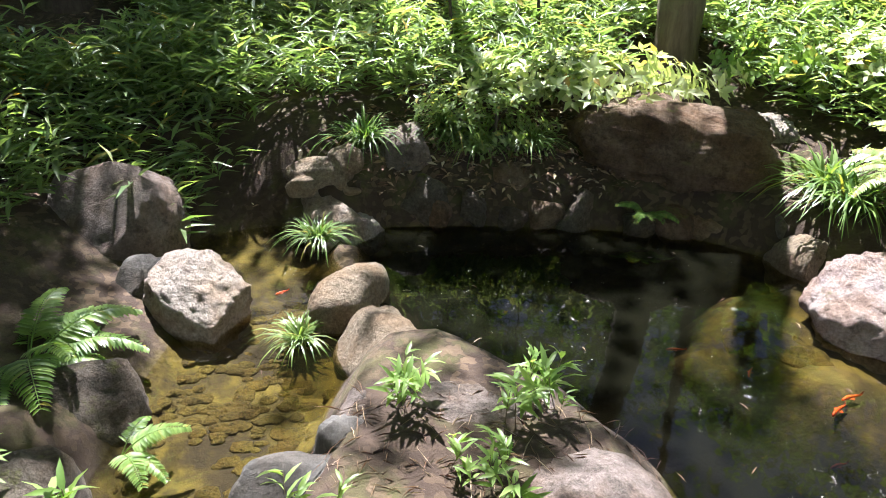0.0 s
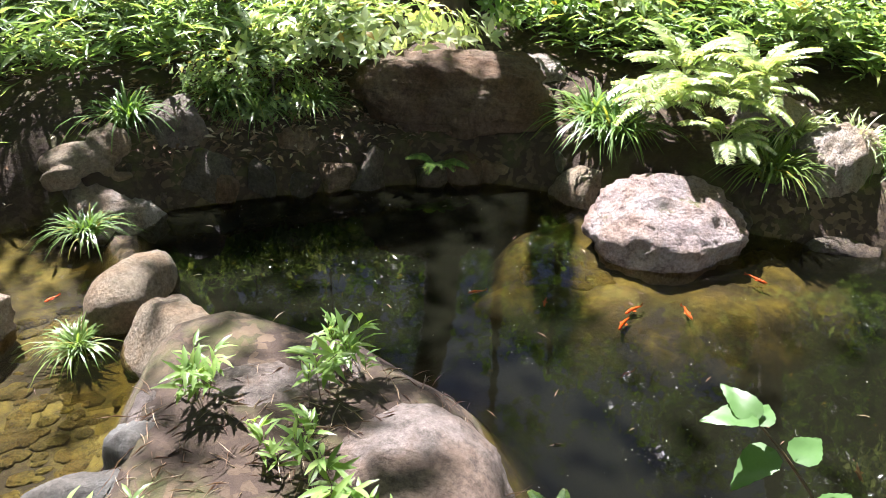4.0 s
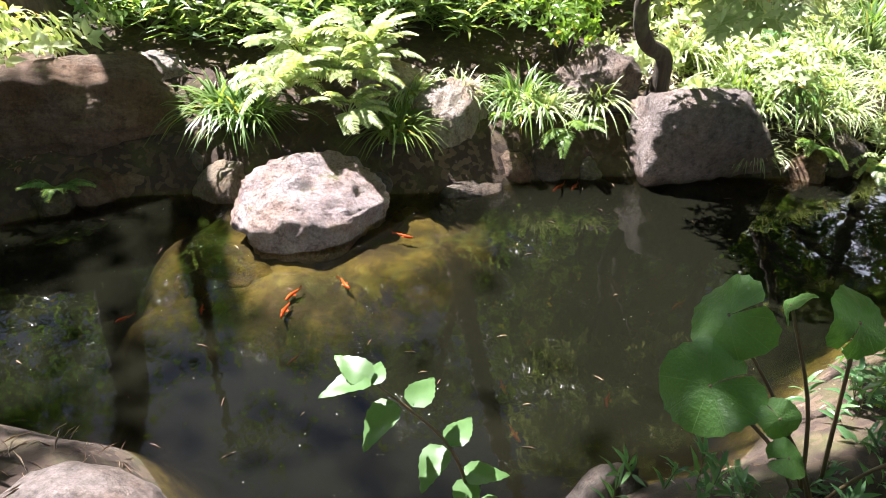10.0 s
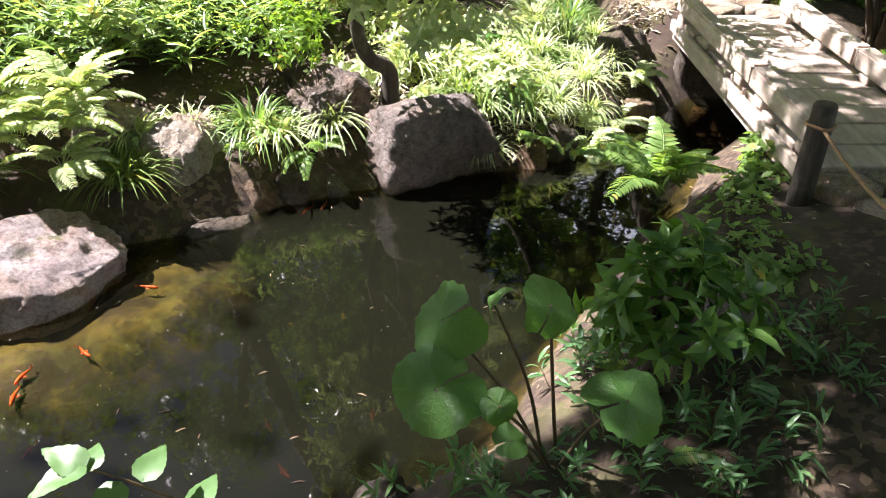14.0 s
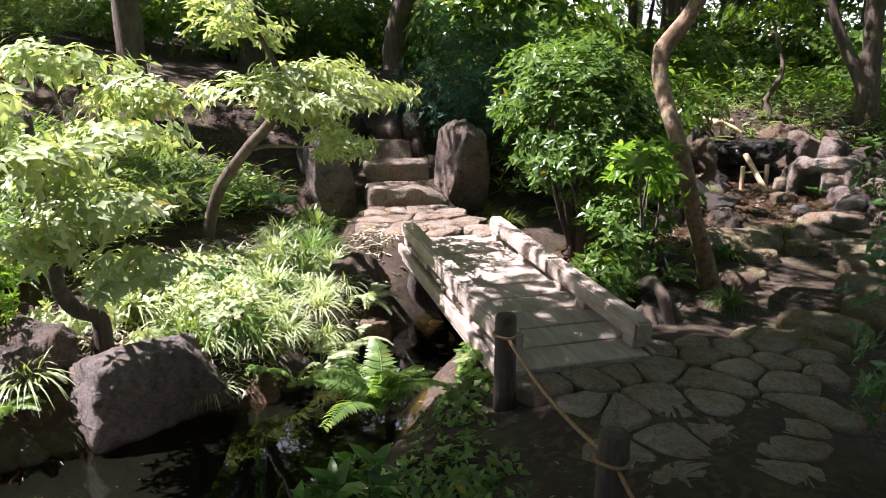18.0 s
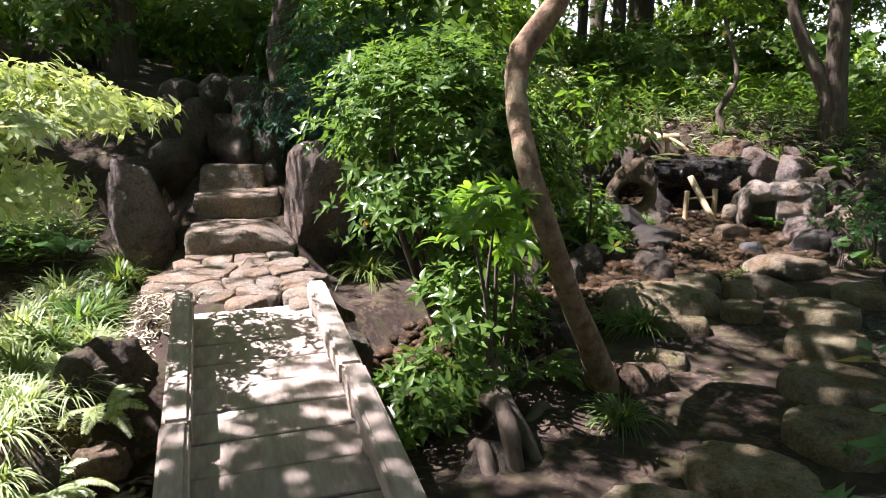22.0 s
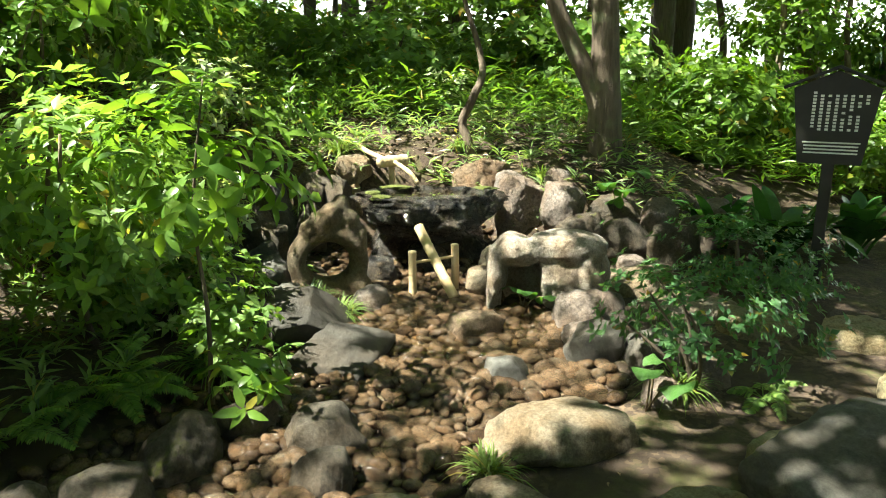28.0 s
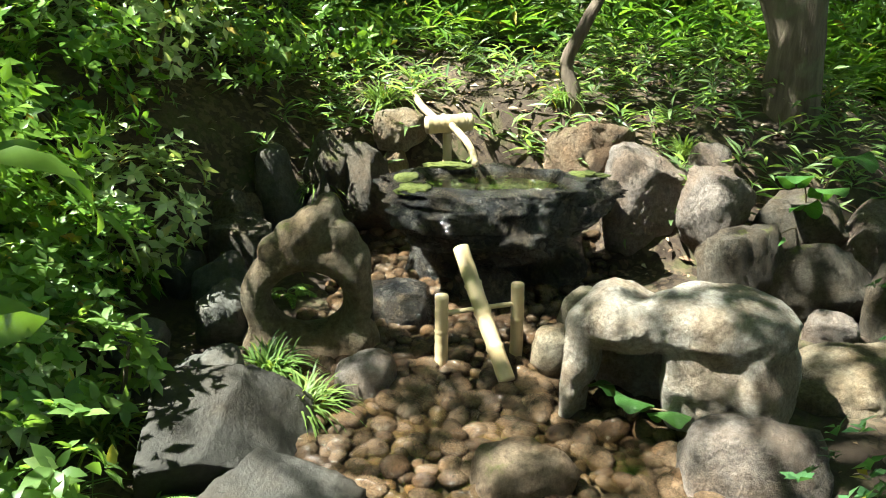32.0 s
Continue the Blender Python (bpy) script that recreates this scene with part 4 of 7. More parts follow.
stones([
    (9.95, -2.89, 0.27, 0.36, 0.185, 0.28, 20, BROWN_STONE, "rounded grey stone among pebbles"),
    (9.31, -2.97, 0.24, 0.25, 0.15, 0.24, 0, BLUE_STONE, "rounded dark stone among pebbles"),
    (8.72, -2.03, 0.28, 0.38, 0.19, 0.3, 0, DARK_STONE, "rounded dark stone among brown pebbles"),
    (8.38, -2.02, 0.22, 0.26, 0.17, 0.26, 0, DARK_STONE, "rounded dark stone among brown pebbles"),
    (8.85, -1.66, 0.26, 0.3, 0.18, 0.26, 0, DARK_STONE, "dark stone at the edge of the pebbles"),
    (9.52, -3.52, 0.30, 0.36, 0.24, 0.34, -15, BLUE_STONE, "dark block of stone edging the pebbles"),
    (9.36, -3.84, 0.28, 0.38, 0.23, 0.34, 10, BLUE_STONE, "dark rounded stone edging the pebbles"),
    (9.05, -3.96, 0.28, 0.26, 0.22, 0.32, 0, GREY_STONE, "grey stone at the foot of a shrub"),
    (8.85, -3.66, 0.22, 0.22, 0.18, 0.3, 0, GREY_STONE, "small grey stone at the foot of a shrub"),
    (10.02, -3.66, 0.40, 0.50, 0.27, 0.4, -15, GREY_STONE, "broad grey rock before the arched rock"),
    (9.66, -3.50, 0.24, 0.26, 0.18, 0.28, 0, GREY_STONE, "low grey stone before the arched rock"),
    (10.60, -4.25, 0.46, 0.70, 0.24, 0.34, 10, TAN_STONE, "flat tan slab beside the arched rock"),
    (10.05, -4.40, 0.42, 0.66, 0.17, 0.26, 0, TAN_STONE, "low flat tan slab beside the path"),
    (10.52, -2.26, 0.24, 0.26, 0.20, 0.28, 0, GREY_STONE, "sunlit grey stone below the holed rock"),
    (10.68, -3.06, 0.20, 0.24, 0.27, 0.28, 0, TAN_STONE, "mossy pale stone beside the arched rock"),
    (10.85, -3.18, 0.24, 0.24, 0.38, 0.4, 0, TAN_STONE, "sunlit pale stone beside the arched rock"),
    (11.2, -2.28, 0.36, 0.4, 0.22, 0.34, 0, WET_STONE, "dark wet stone in the shade of the basin"),
    (11.0, -4.3, 0.2, 0.24, 0.24, 0.24, 0, GREY_STONE, "small grey stone beside the tan slab")], 211, 0.13, 4, 0.35)
stones([
    (11.2, -1.2, 0.24, 0.2, 0.36, 0.36, 0, BLUE_STONE, "smooth dark stone in the bank"),
    (11.1, -1.46, 0.28, 0.3, 0.40, 0.4, 0, BLUE_STONE, "smooth dark stone in the bank"),
    (10.8, -1.57, 0.28, 0.28, 0.34, 0.36, 30, BLUE_STONE, "smooth dark stone in the bank"),
    (10.5, -1.30, 0.26, 0.24, 0.35, 0.4, 0, BLUE_STONE, "smooth dark stone in the bank"),
    (10.32, -1.70, 0.30, 0.30, 0.29, 0.36, 10, BLUE_STONE, "dark rounded stone in the bank"),
    (10.1, -1.52, 0.34, 0.38, 0.27, 0.36, 30, BLUE_STONE, "dark rounded stone in the bank"),
    (11.42, -1.46, 0.30, 0.36, 0.47, 0.5, -10, DARK_STONE, "dark wall stone beside the basin"),
    (11.62, -1.36, 0.28, 0.28, 0.58, 0.5, 10, DARK_STONE, "dark wall stone beside the basin"),
    (11.95, -1.50, 0.34, 0.34, 0.76, 0.66, 10, BLUE_STONE, "dark wall stone beside the basin"),
    (11.92, -1.76, 0.28, 0.28, 0.57, 0.5, 10, DARK_STONE, "dark wall stone beside the basin"),
    (12.05, -2.02, 0.30, 0.34, 0.76, 0.6, 0, DARK_STONE, "dark wall stone behind the basin"),
    (12.1, -1.75, 0.30, 0.3, 0.80, 0.6, 0, DARK_STONE, "dark wall stone behind the basin"),
    (12.5, -2.14, 0.34, 0.36, 0.88, 0.28, 0, TAN_STONE, "sunlit wall stone behind the spout"),
    (12.4, -2.12, 0.24, 0.24, 0.67, 0.4, 0, TAN_STONE, "pale wall stone behind the spout"),
    (12.85, -2.6, 0.5, 0.6, 0.80, 0.6, 0, DARK_STONE, "dark wall stone behind the spout"),
    (12.45, -3.34, 0.46, 0.56, 0.86, 0.7, 8, BROWN_STONE, "broad brown wall stone behind the basin"),
    (12.05, -3.66, 0.46, 0.58, 0.76, 0.62, -5, GREY_STONE, "tall sunlit wall stone beside the basin"),
    (11.82, -3.98, 0.36, 0.42, 0.70, 0.55, 10, GREY_STONE, "rough grey wall stone in the slope"),
    (12.1, -4.0, 0.24, 0.26, 0.77, 0.4, 10, GREY_STONE, "small grey stone capping the wall"),
    (11.5, -4.05, 0.34, 0.42, 0.48, 0.5, 10, DARK_STONE, "dark rough wall stone in the slope"),
    (11.85, -4.44, 0.40, 0.52, 0.57, 0.5, -10, DARK_STONE, "dark rough wall stone in the slope"),
    (11.75, -4.8, 0.34, 0.40, 0.55, 0.5, 30, GREY_STONE, "rough grey wall stone in the slope"),
    (11.25, -4.38, 0.36, 0.44, 0.49, 0.52, 30, DARK_STONE, "dark rough wall stone in the slope"),
    (11.05, -4.70, 0.36, 0.46, 0.47, 0.5, 30, DARK_STONE, "rough grey wall stone in the slope"),
    (11.4, -5.05, 0.36, 0.4, 0.46, 0.5, 30, DARK_STONE, "dark rough wall stone in the slope"),
    (11.75, -5.35, 0.4, 0.36, 0.55, 0.5, 30, GREY_STONE, "rough grey wall stone in the slope")], 230, 0.15, 9, 0.45)
stones([
    (7.78, -4.08, 0.90, 0.95, 0.43, 0.6, 25, BLUE_STONE, "large dark blue-grey boulder beside stepping stones"),
    (8.3, -0.6, 0.42, 0.40, 0.24, 0.40, 20, DARK_STONE, "dark rock in the shaded stream bank"),
    (8.1, -0.92, 0.40, 0.36, 0.22, 0.40, 0, DARK_STONE, "dark rock in the shaded stream bank"),
    (8.25, -1.22, 0.40, 0.36, 0.20, 0.36, 0, DARK_STONE, "dark rock in the shaded stream bank"),
    (8.6, -1.40, 0.44, 0.38, 0.22, 0.40, 0, DARK_STONE, "dark rock in the shaded stream bank"),
    (7.1, -0.72, 0.62, 0.5, 0.34, 0.56, 0, DARK_STONE, "dark mossy rock in the shaded stream bank"),
    (5.02, -1.0, 0.36, 0.3, 0.2, 0.42, 20, DARK_STONE, "dark rock beside the footbridge"),
    (6.75, -1.3, 0.4, 0.3, 0.16, 0.36, 20, DARK_STONE, "dark rock in the stream bank"),
    (6.2, 0.0, 0.5, 0.36, 0.16, 0.44, 20, DARK_STONE, "dark rock under the footbridge")], 260, 0.13, 6, 0.35)

basin = thing("stone_basin", 11.58, -2.80, 0.01, "wet black stone water basin with mossy rim, full of water", "basin")
v, f = rock_shape(305, 5, 0.20, 7, 0.45)
v = v * (0.46, 0.70, 0.23) + (0.0, 0, 0.47)
under = smooth(0.60 - v[:, 2], 0.0, 0.28)
v[:, 0] *= 1 - 0.10 * under
v[:, 1] *= 1 - 0.16 * under
v[:, 2] += under * (0.10 * smooth(v[:, 1], 0.05, 0.6) + 0.07 * smooth(-v[:, 1], 0.25, 0.6))
grain = np.array([noise.fractal(Vector(p * 5), 0.8, 2.1, 4) for p in v])
top = 0.655 + 0.014 * grain - 0.07 * smooth(-v[:, 1], 0.1, 0.65) * smooth(-v[:, 0], -0.1, 0.35)
hollow = np.clip(1 - ((v[:, 0] - 0.06) / 0.25) ** 2 - ((v[:, 1] - 0.06) / 0.40) ** 2, 0, 1)
v[:, 2] = np.where(v[:, 2] > 0.5, np.minimum(v[:, 2] + 0.05, top) - 0.10 * smooth(hollow, 0.0, 0.3), v[:, 2])
part("bowl", np_mesh("bowl", v, [f], WET_STONE), basin)
ang = np.linspace(0, 2 * np.pi, 40, endpoint=False)
disc = np.concatenate([[[0.06, 0.06, 0]], np.stack([0.06 + 0.245 * np.cos(ang), 0.06 + 0.395 * np.sin(ang), 0 * ang], 1)])
part("basin_water", np_mesh("basin_water", disc + (0, 0, 0.622), [np.stack([np.zeros(40, int), 1 + np.arange(40), 1 + (np.arange(40) + 1) % 40], 1)], STREAM), basin, None, "still clear water")
for x, y, w, d, sd in [(-0.20, 0.44, 0.24, 0.2, 5), (-0.02, 0.50, 0.26, 0.14, 6), (0.30, 0.30, 0.12, 0.3, 7), (0.16, -0.46, 0.12, 0.26, 8)]:
    v, f = rock_shape(sd, 4, 0.5, 0, 0)
    part("moss_cushion", np_mesh("moss_cushion", v * (w / 2, d / 2, 0.022), [f], MOSS), basin, pose(x, y, 0.65), "bright green moss")
rock(11.85, -2.55, 0.6, 0.6, 0.42, -0.2, 0, WET_STONE, "dark wet footing rock under the basin", 310)
rock(11.85, -3.05, 0.6, 0.6, 0.42, -0.2, 0, WET_STONE, "dark wet footing rock under the basin", 311)
rock(11.45, -2.75, 0.4, 0.4, 0.30, -0.2, 0, WET_STONE, "dark wet footing rock under the basin", 312)

def fused(name, lumps, mat, voxel, x, y, z, turn, label, category="rock", weather=1.0):
    """One rock fused out of rounded lumps."""
    s = Soup()
    for i, (cx, cy, cz, sx, sy, sz, sd) in enumerate(lumps):
        v, f = rock_shape(sd, 4, 0.22 * weather, 3, 0.2)
        s.add(v * (sx, sy, sz) + (cx, cy, cz), [f])
    ob = new(name, s.mesh(name, mat))
    ob.matrix_basis = pose(x, y, z, 0, 0, turn)
    md = ob.modifiers.new("fuse", "REMESH")
    md.mode, md.voxel_size, md.use_smooth_shade = "VOXEL", voxel, True
    ms = ob.modifiers.new("soften", "SMOOTH")
    ms.factor, ms.iterations = 0.5, 4 if weather > 0.5 else 28
    for size, amount in ((voxel * 11, voxel * 2.6 * weather), (voxel * 3.5, voxel * 1.2 * weather)):
        tex = bpy.data.textures.new("lumps", "CLOUDS")
        tex.noise_scale, tex.noise_depth = size, 4
        mdis = ob.modifiers.new("weather", "DISPLACE")
        mdis.texture, mdis.strength, mdis.mid_level = tex, amount, 0.5
    return tagged(ob, label, category)

for x, y, w, d, top, turn, tip, sd in [(10.02, -1.88, 0.52, 0.58, 0.27, 12, (4, -12), 6), (9.66, -2.08, 0.58, 0.46, 0.13, -25, (8, -6), 7)]:
    rock(x, y, w, d, top, top - 0.42, turn, SLAB_STONE, "large smooth dark slab sloping into the pebbles", 330 + sd, 5, 0.035, 3, 0.8, tip=tip)

fused("arched_rock", [(0.04, -0.10, 0.43, 0.23, 0.31, 0.12, 1), (0.02, 0.20, 0.41, 0.21, 0.17, 0.12, 2), (-0.03, 0.345, 0.28, 0.15, 0.075, 0.18, 3), (-0.05, 0.36, 0.09, 0.13, 0.055, 0.16, 10), (0.02, -0.10, 0.22, 0.20, 0.15, 0.26, 4), (0.0, -0.28, 0.27, 0.20, 0.15, 0.20, 7),
                      (0.05, -0.27, 0.08, 0.15, 0.17, 0.16, 5), (0.16, 0.16, 0.14, 0.07, 0.16, 0.24, 6)],
      PALE_STONE, 0.013, 10.36, -3.46, 0.04, -15, "pale weathered limestone rock with an arch eaten through it", "rock", 0.6)
HOLED = [(0.0, 0.02 + 0.225 * math.cos(a), 0.27 + 0.20 * math.sin(a), 0.10, 0.07, 0.07, 20) for a in np.linspace(0, 2 * math.pi, 30, endpoint=False)]
HOLED += [(0.0, 0.14, 0.49, 0.10, 0.08, 0.07, 40), (0.0, 0.06, 0.55, 0.10, 0.09, 0.08, 41), (0.02, -0.03, 0.59, 0.10, 0.09, 0.09, 42), (0.03, -0.09, 0.66, 0.075, 0.06, 0.08, 43), (0.02, -0.15, 0.54, 0.10, 0.07, 0.10, 44), (0.0, -0.21, 0.42, 0.11, 0.06, 0.10, 45),
          (0.0, -0.2, 0.05, 0.14, 0.10, 0.09, 46), (0.0, 0.22, 0.05, 0.14, 0.10, 0.09, 47), (0.0, 0.02, 0.0, 0.14, 0.22, 0.07, 48)]
fused("holed_rock", HOLED, HOLED_STONE, 0.012, 10.78, -1.98, 0.05, 10, "smooth grey-brown pointed rock with a round hole through it", "rock", 0.3)

def bamboo(points, radius, name, parent, nodes=(), hollow=True, mat=None):
    n = 48
    pts = curve(points, n)
    rad = np.full(n, radius) * (1 + 0.02 * np.sin(np.arange(n) * 0.9))
    for u in nodes:
        k = min(n - 2, int(u * n))
        rad[k] *= 1.13
        rad[k - 1] *= 0.95
    v, f = tube(pts, rad, 16, 0, 0, False)
    d = unit(pts[-1:] - pts[-2:-1])[0]
    ob = part(name, np_mesh(name, v, f, mat or BAMBOO), parent)
    for k, s in ((0, -1), (n - 1, 1)):
        dd = unit(pts[1] - pts[0]) if k == 0 else d
        # near-black disc inside the end paints the shade of the hollow
        v, f = tube([pts[k] - s * dd * 0.014, pts[k] - s * dd * 0.012], [radius * 0.98, radius * 0.98], 16)
        part("cut_end", np_mesh("cut_end", v, f, BAMBOO_DARK), ob)
        v, f = tube([pts[k] - s * dd * 0.014, pts[k], pts[k] + s * dd * 0.001, pts[k] - s * dd * 0.013], [radius, radius * 1.005, radius * 0.84, radius * 0.82], 16, 0, 0, False)
        part("cut_rim", np_mesh("cut_rim", v, f, BAMBOO), ob)
    return ob

deer = thing("bamboo_tipper", 10.75, -2.72, 0.03, "bamboo tipping spout on two bamboo posts over pebbles", "water feature")
bamboo([(-0.06, 0.16, -0.02), (-0.05, 0.16, 0.17), (-0.05, 0.16, 0.355)], 0.029, "post", deer, (0.55,))
bamboo([(0.07, -0.165, -0.02), (0.07, -0.165, 0.2), (0.07, -0.16, 0.37)], 0.029, "post", deer, (0.5,))
bamboo([(-0.05, 0.16, 0.27), (0.07, -0.165, 0.28)], 0.011, "crossbar", deer)
bamboo([(0.20, 0.095, 0.48), (0.0, -0.01, 0.27), (-0.20, -0.125, 0.045)], 0.036, "tipping_tube", deer, (0.3, 0.52, 0.76))
spout = thing("bamboo_spout", 12.07, -2.48, 0.45, "bamboo water spout above the stone basin", "water feature")
bamboo([(0.0, 0.0, -0.05), (0.0, 0.0, 0.36)], 0.026, "post", spout)
bamboo([(-0.05, 0.115, 0.41), (0.05, -0.135, 0.415)], 0.052, "crosspiece", spout, (0.85,))
bamboo([(0.08, 0.03, 0.44), (-0.26, -0.13, 0.355), (-0.52, -0.185, 0.30)], 0.019, "spout", spout, (0.3, 0.7))
v, f = tube(curve([(-0.53, -0.187, 0.295), (-0.56, -0.192, 0.26), (-0.57, -0.195, 0.18)], 8), np.full(8, 0.007), 8)
part("water_thread", np_mesh("water_thread", v, f, STREAM), spout, None, "thin thread of falling water")
pipe = thing("bamboo_pipe", 12.5, -2.3, 0.8, "weathered bamboo feed pipe lying on the slope", "pipe")
bamboo([(0.45, 0.12, 0.12), (0.0, 0.02, 0.10), (-0.36, -0.1, 0.08)], 0.022, "pipe", pipe, (0.4, 0.8), True, BAMBOO)

# ---- notice board ----
SIGN = plain("sign_board", (0.010, 0.009, 0.008), (0.022, 0.02, 0.017), 12, 0.6, 0.1)
LETTER = plain("sign_letters", (0.6, 0.6, 0.56), (0.75, 0.75, 0.7), 30, 0.7, 0.0)
board = thing("notice_board", 10.48, -5.5, 0.12, "dark wooden notice board on a post with white writing", "sign", turn=-35.0)
part("post", box_mesh("post", 0.05, 0.08, 1.0, SIGN), board, pose(0.02, 0, 0.45))
bm = bmesh.new()
face = [bm.verts.new((0, y, z)) for y, z in ((-0.20, 0.88), (0.20, 0.88), (0.27, 1.40), (0.0, 1.52), (-0.27, 1.40))]
r = bmesh.ops.extrude_face_region(bm, geom=[bm.faces.new(face)])
bmesh.ops.translate(bm, vec=(-0.03, 0, 0), verts=[e for e in r["geom"] if isinstance(e, bmesh.types.BMVert)])
bmesh.ops.recalc_face_normals(bm, faces=bm.faces)
me = bpy.data.meshes.new("panel")
bm.to_mesh(me)
bm.free()
me.materials.append(SIGN)
part("panel", me, board, pose(-0.01, 0, 0))
for s in (1, -1):
    part("roof_slat", box_mesh("roof_slat", 0.12, 0.37, 0.022, SIGN, 0.004), board, pose(-0.025, s * 0.165, 1.475, -s * 23.0, 0, 0))
GLYPH = box_mesh("writing", 0.002, 0.022, 0.016, LETTER, 0.001)
rg = np.random.default_rng(5)
for i in range(8):
    yy, z = -0.19 + 0.046 * i, 1.37 - (0.02 if i != 7 else 0)
    for k in range(11 if i != 0 else 3):
        if rg.random() > 0.08:
            part("writing", GLYPH, board, pose(-0.043, yy, z - 0.023 * k))
for k in range(4):
    part("writing", box_mesh("writing", 0.002, 0.34 if k else 0.36, 0.011, LETTER, 0.0005), board, pose(-0.043, 0.0, 1.03 - 0.024 * k), "white line of writing")

# ---- plants: builders ----
def whorls(rg, pts, axes, m, length, width, lift=(0.1, 0.7), form=LEAF4):
    """Rosettes of m leaves at each point round its axis."""
    n = len(pts)
    a = unit(axes)
    t1 = unit(np.cross(a, rg.normal(size=(n, 3))))
    t2 = np.cross(a, t1)
    ang = 2 * np.pi * (np.arange(m)[None] / m + rg.random((n, 1))) + rg.uniform(-0.3, 0.3, (n, m))
    way = a[:, None] * rg.uniform(*lift, (n, m, 1)) + np.cos(ang)[..., None] * t1[:, None] + np.sin(ang)[..., None] * t2[:, None]
    k = n * m
    up = np.repeat(a, m, 0) + rg.normal(scale=0.25, size=(k, 3))
    s = rg.uniform(0.6, 1.1, k)
    return leaves(np.repeat(pts, m, 0) + rg.normal(scale=0.006, size=(k, 3)), way.reshape(-1, 3), up, length * s, width * s, form)

def cloud(rg, n, radii, clumps, shell=0.55, tight=0.3):
    """Points of a ragged crown about the origin, with outward axes."""
    c = unit(rg.normal(size=(clumps, 3))) * rg.uniform(shell, 0.95, (clumps, 1))
    p = c[rg.integers(clumps, size=n)] + rg.normal(scale=tight, size=(n, 3)) * (1, 1, 0.7)
    p = p[np.linalg.norm(p, axis=1) < 1.25]
    ax = unit(p) + (0, 0, 0.8) + rg.normal(scale=0.3, size=p.shape)
    return p * radii, ax, c * radii

def bush(name, x, y, z, radii, n, length, width, mat, label, seed, lift=0.9, m=6, bark_mat=None, clumps=40, tight=0.22, form=LEAF4, category="shrub", group="", stems=6):
    """A shrub: stems from the base to the clumps of a ragged crown."""
    rg = np.random.default_rng(seed)
    root = thing(name, x, y, z, label, category, group)
    h = radii[2] * lift
    p, ax, c = cloud(rg, n, radii, clumps, 0.5, tight)
    low = p[:, 2] + h > 0.03
    v, f = whorls(rg, (p + (0, 0, h))[low], ax[low], m, length, width, form=form)
    for i in range(stems):
        e = c[rg.integers(len(c))] * 0.85 + (0, 0, h)
        mid = e * (0.45, 0.45, 0.5) + rg.normal(scale=0.08, size=3) * radii
        vv, ff = tube(curve([(rg.normal(scale=0.03), rg.normal(scale=0.03), -0.1), mid, e], 10), np.linspace(0.02, 0.006, 10) * (0.6 + radii[2]), 6)
        part("stem", np_mesh("stem", vv, ff, bark_mat or BARK), root)
    part("foliage", np_mesh("foliage", v, f, mat), root)
    return root

def stuff(name, soup_v, soup_f, mat, label, category):
    return tagged(new(name, np_mesh(name, soup_v, soup_f, mat)), label, category, kind="stuff")

def bamboo_grass(name, inside, count, lo, hi, height, label, seed, mat=None, length=0.17):
    """Dwarf bamboo: culms with a fan of narrow leaves, rooted on the ground."""
    rg = np.random.default_rng(seed)
    x, y = rg.uniform(lo[0], hi[0], count), rg.uniform(lo[1], hi[1], count)
    keep = inside(x, y) & (inside_depth(x, y, POND) < -0.12) & (inside_depth(x, y, CHANNEL) < -0.1)
    sd, _, half = stream_at(x, y)
    keep &= sd > half + 0.12
    x, y = x[keep], y[keep]
    z = ground(x, y)
    n, m = len(x), 7
    h = height * rg.uniform(0.45, 1.15, n) * (1 + 0.35 * ripple(3 * x, 3 * y))
    lean = rg.normal(scale=0.22, size=(n, 2)) + (0, -0.12)
    lv = rg.uniform(0.35, 1.0, (n, m))
    base = np.stack([x, y, z], 1)[:, None] + np.stack([lean[:, :1] * lv * h[:, None], lean[:, 1:] * lv * h[:, None], lv * h[:, None]], -1)
    ang = rg.uniform(0, 2 * np.pi, (n, m))
    way = np.stack([np.cos(ang), np.sin(ang), rg.uniform(-0.15, 0.9, (n, m))], -1)
    k = n * m
    s = rg.uniform(0.6, 1.15, k)
    v, f = leaves(base.reshape(-1, 3), way.reshape(-1, 3), rg.normal(scale=0.35, size=(k, 3)) + (0, 0, 1), length * s, 0.15 * length * s, LEAF4)
    return stuff(name, v, f, mat or LEAF_SASA, label, "dwarf bamboo")

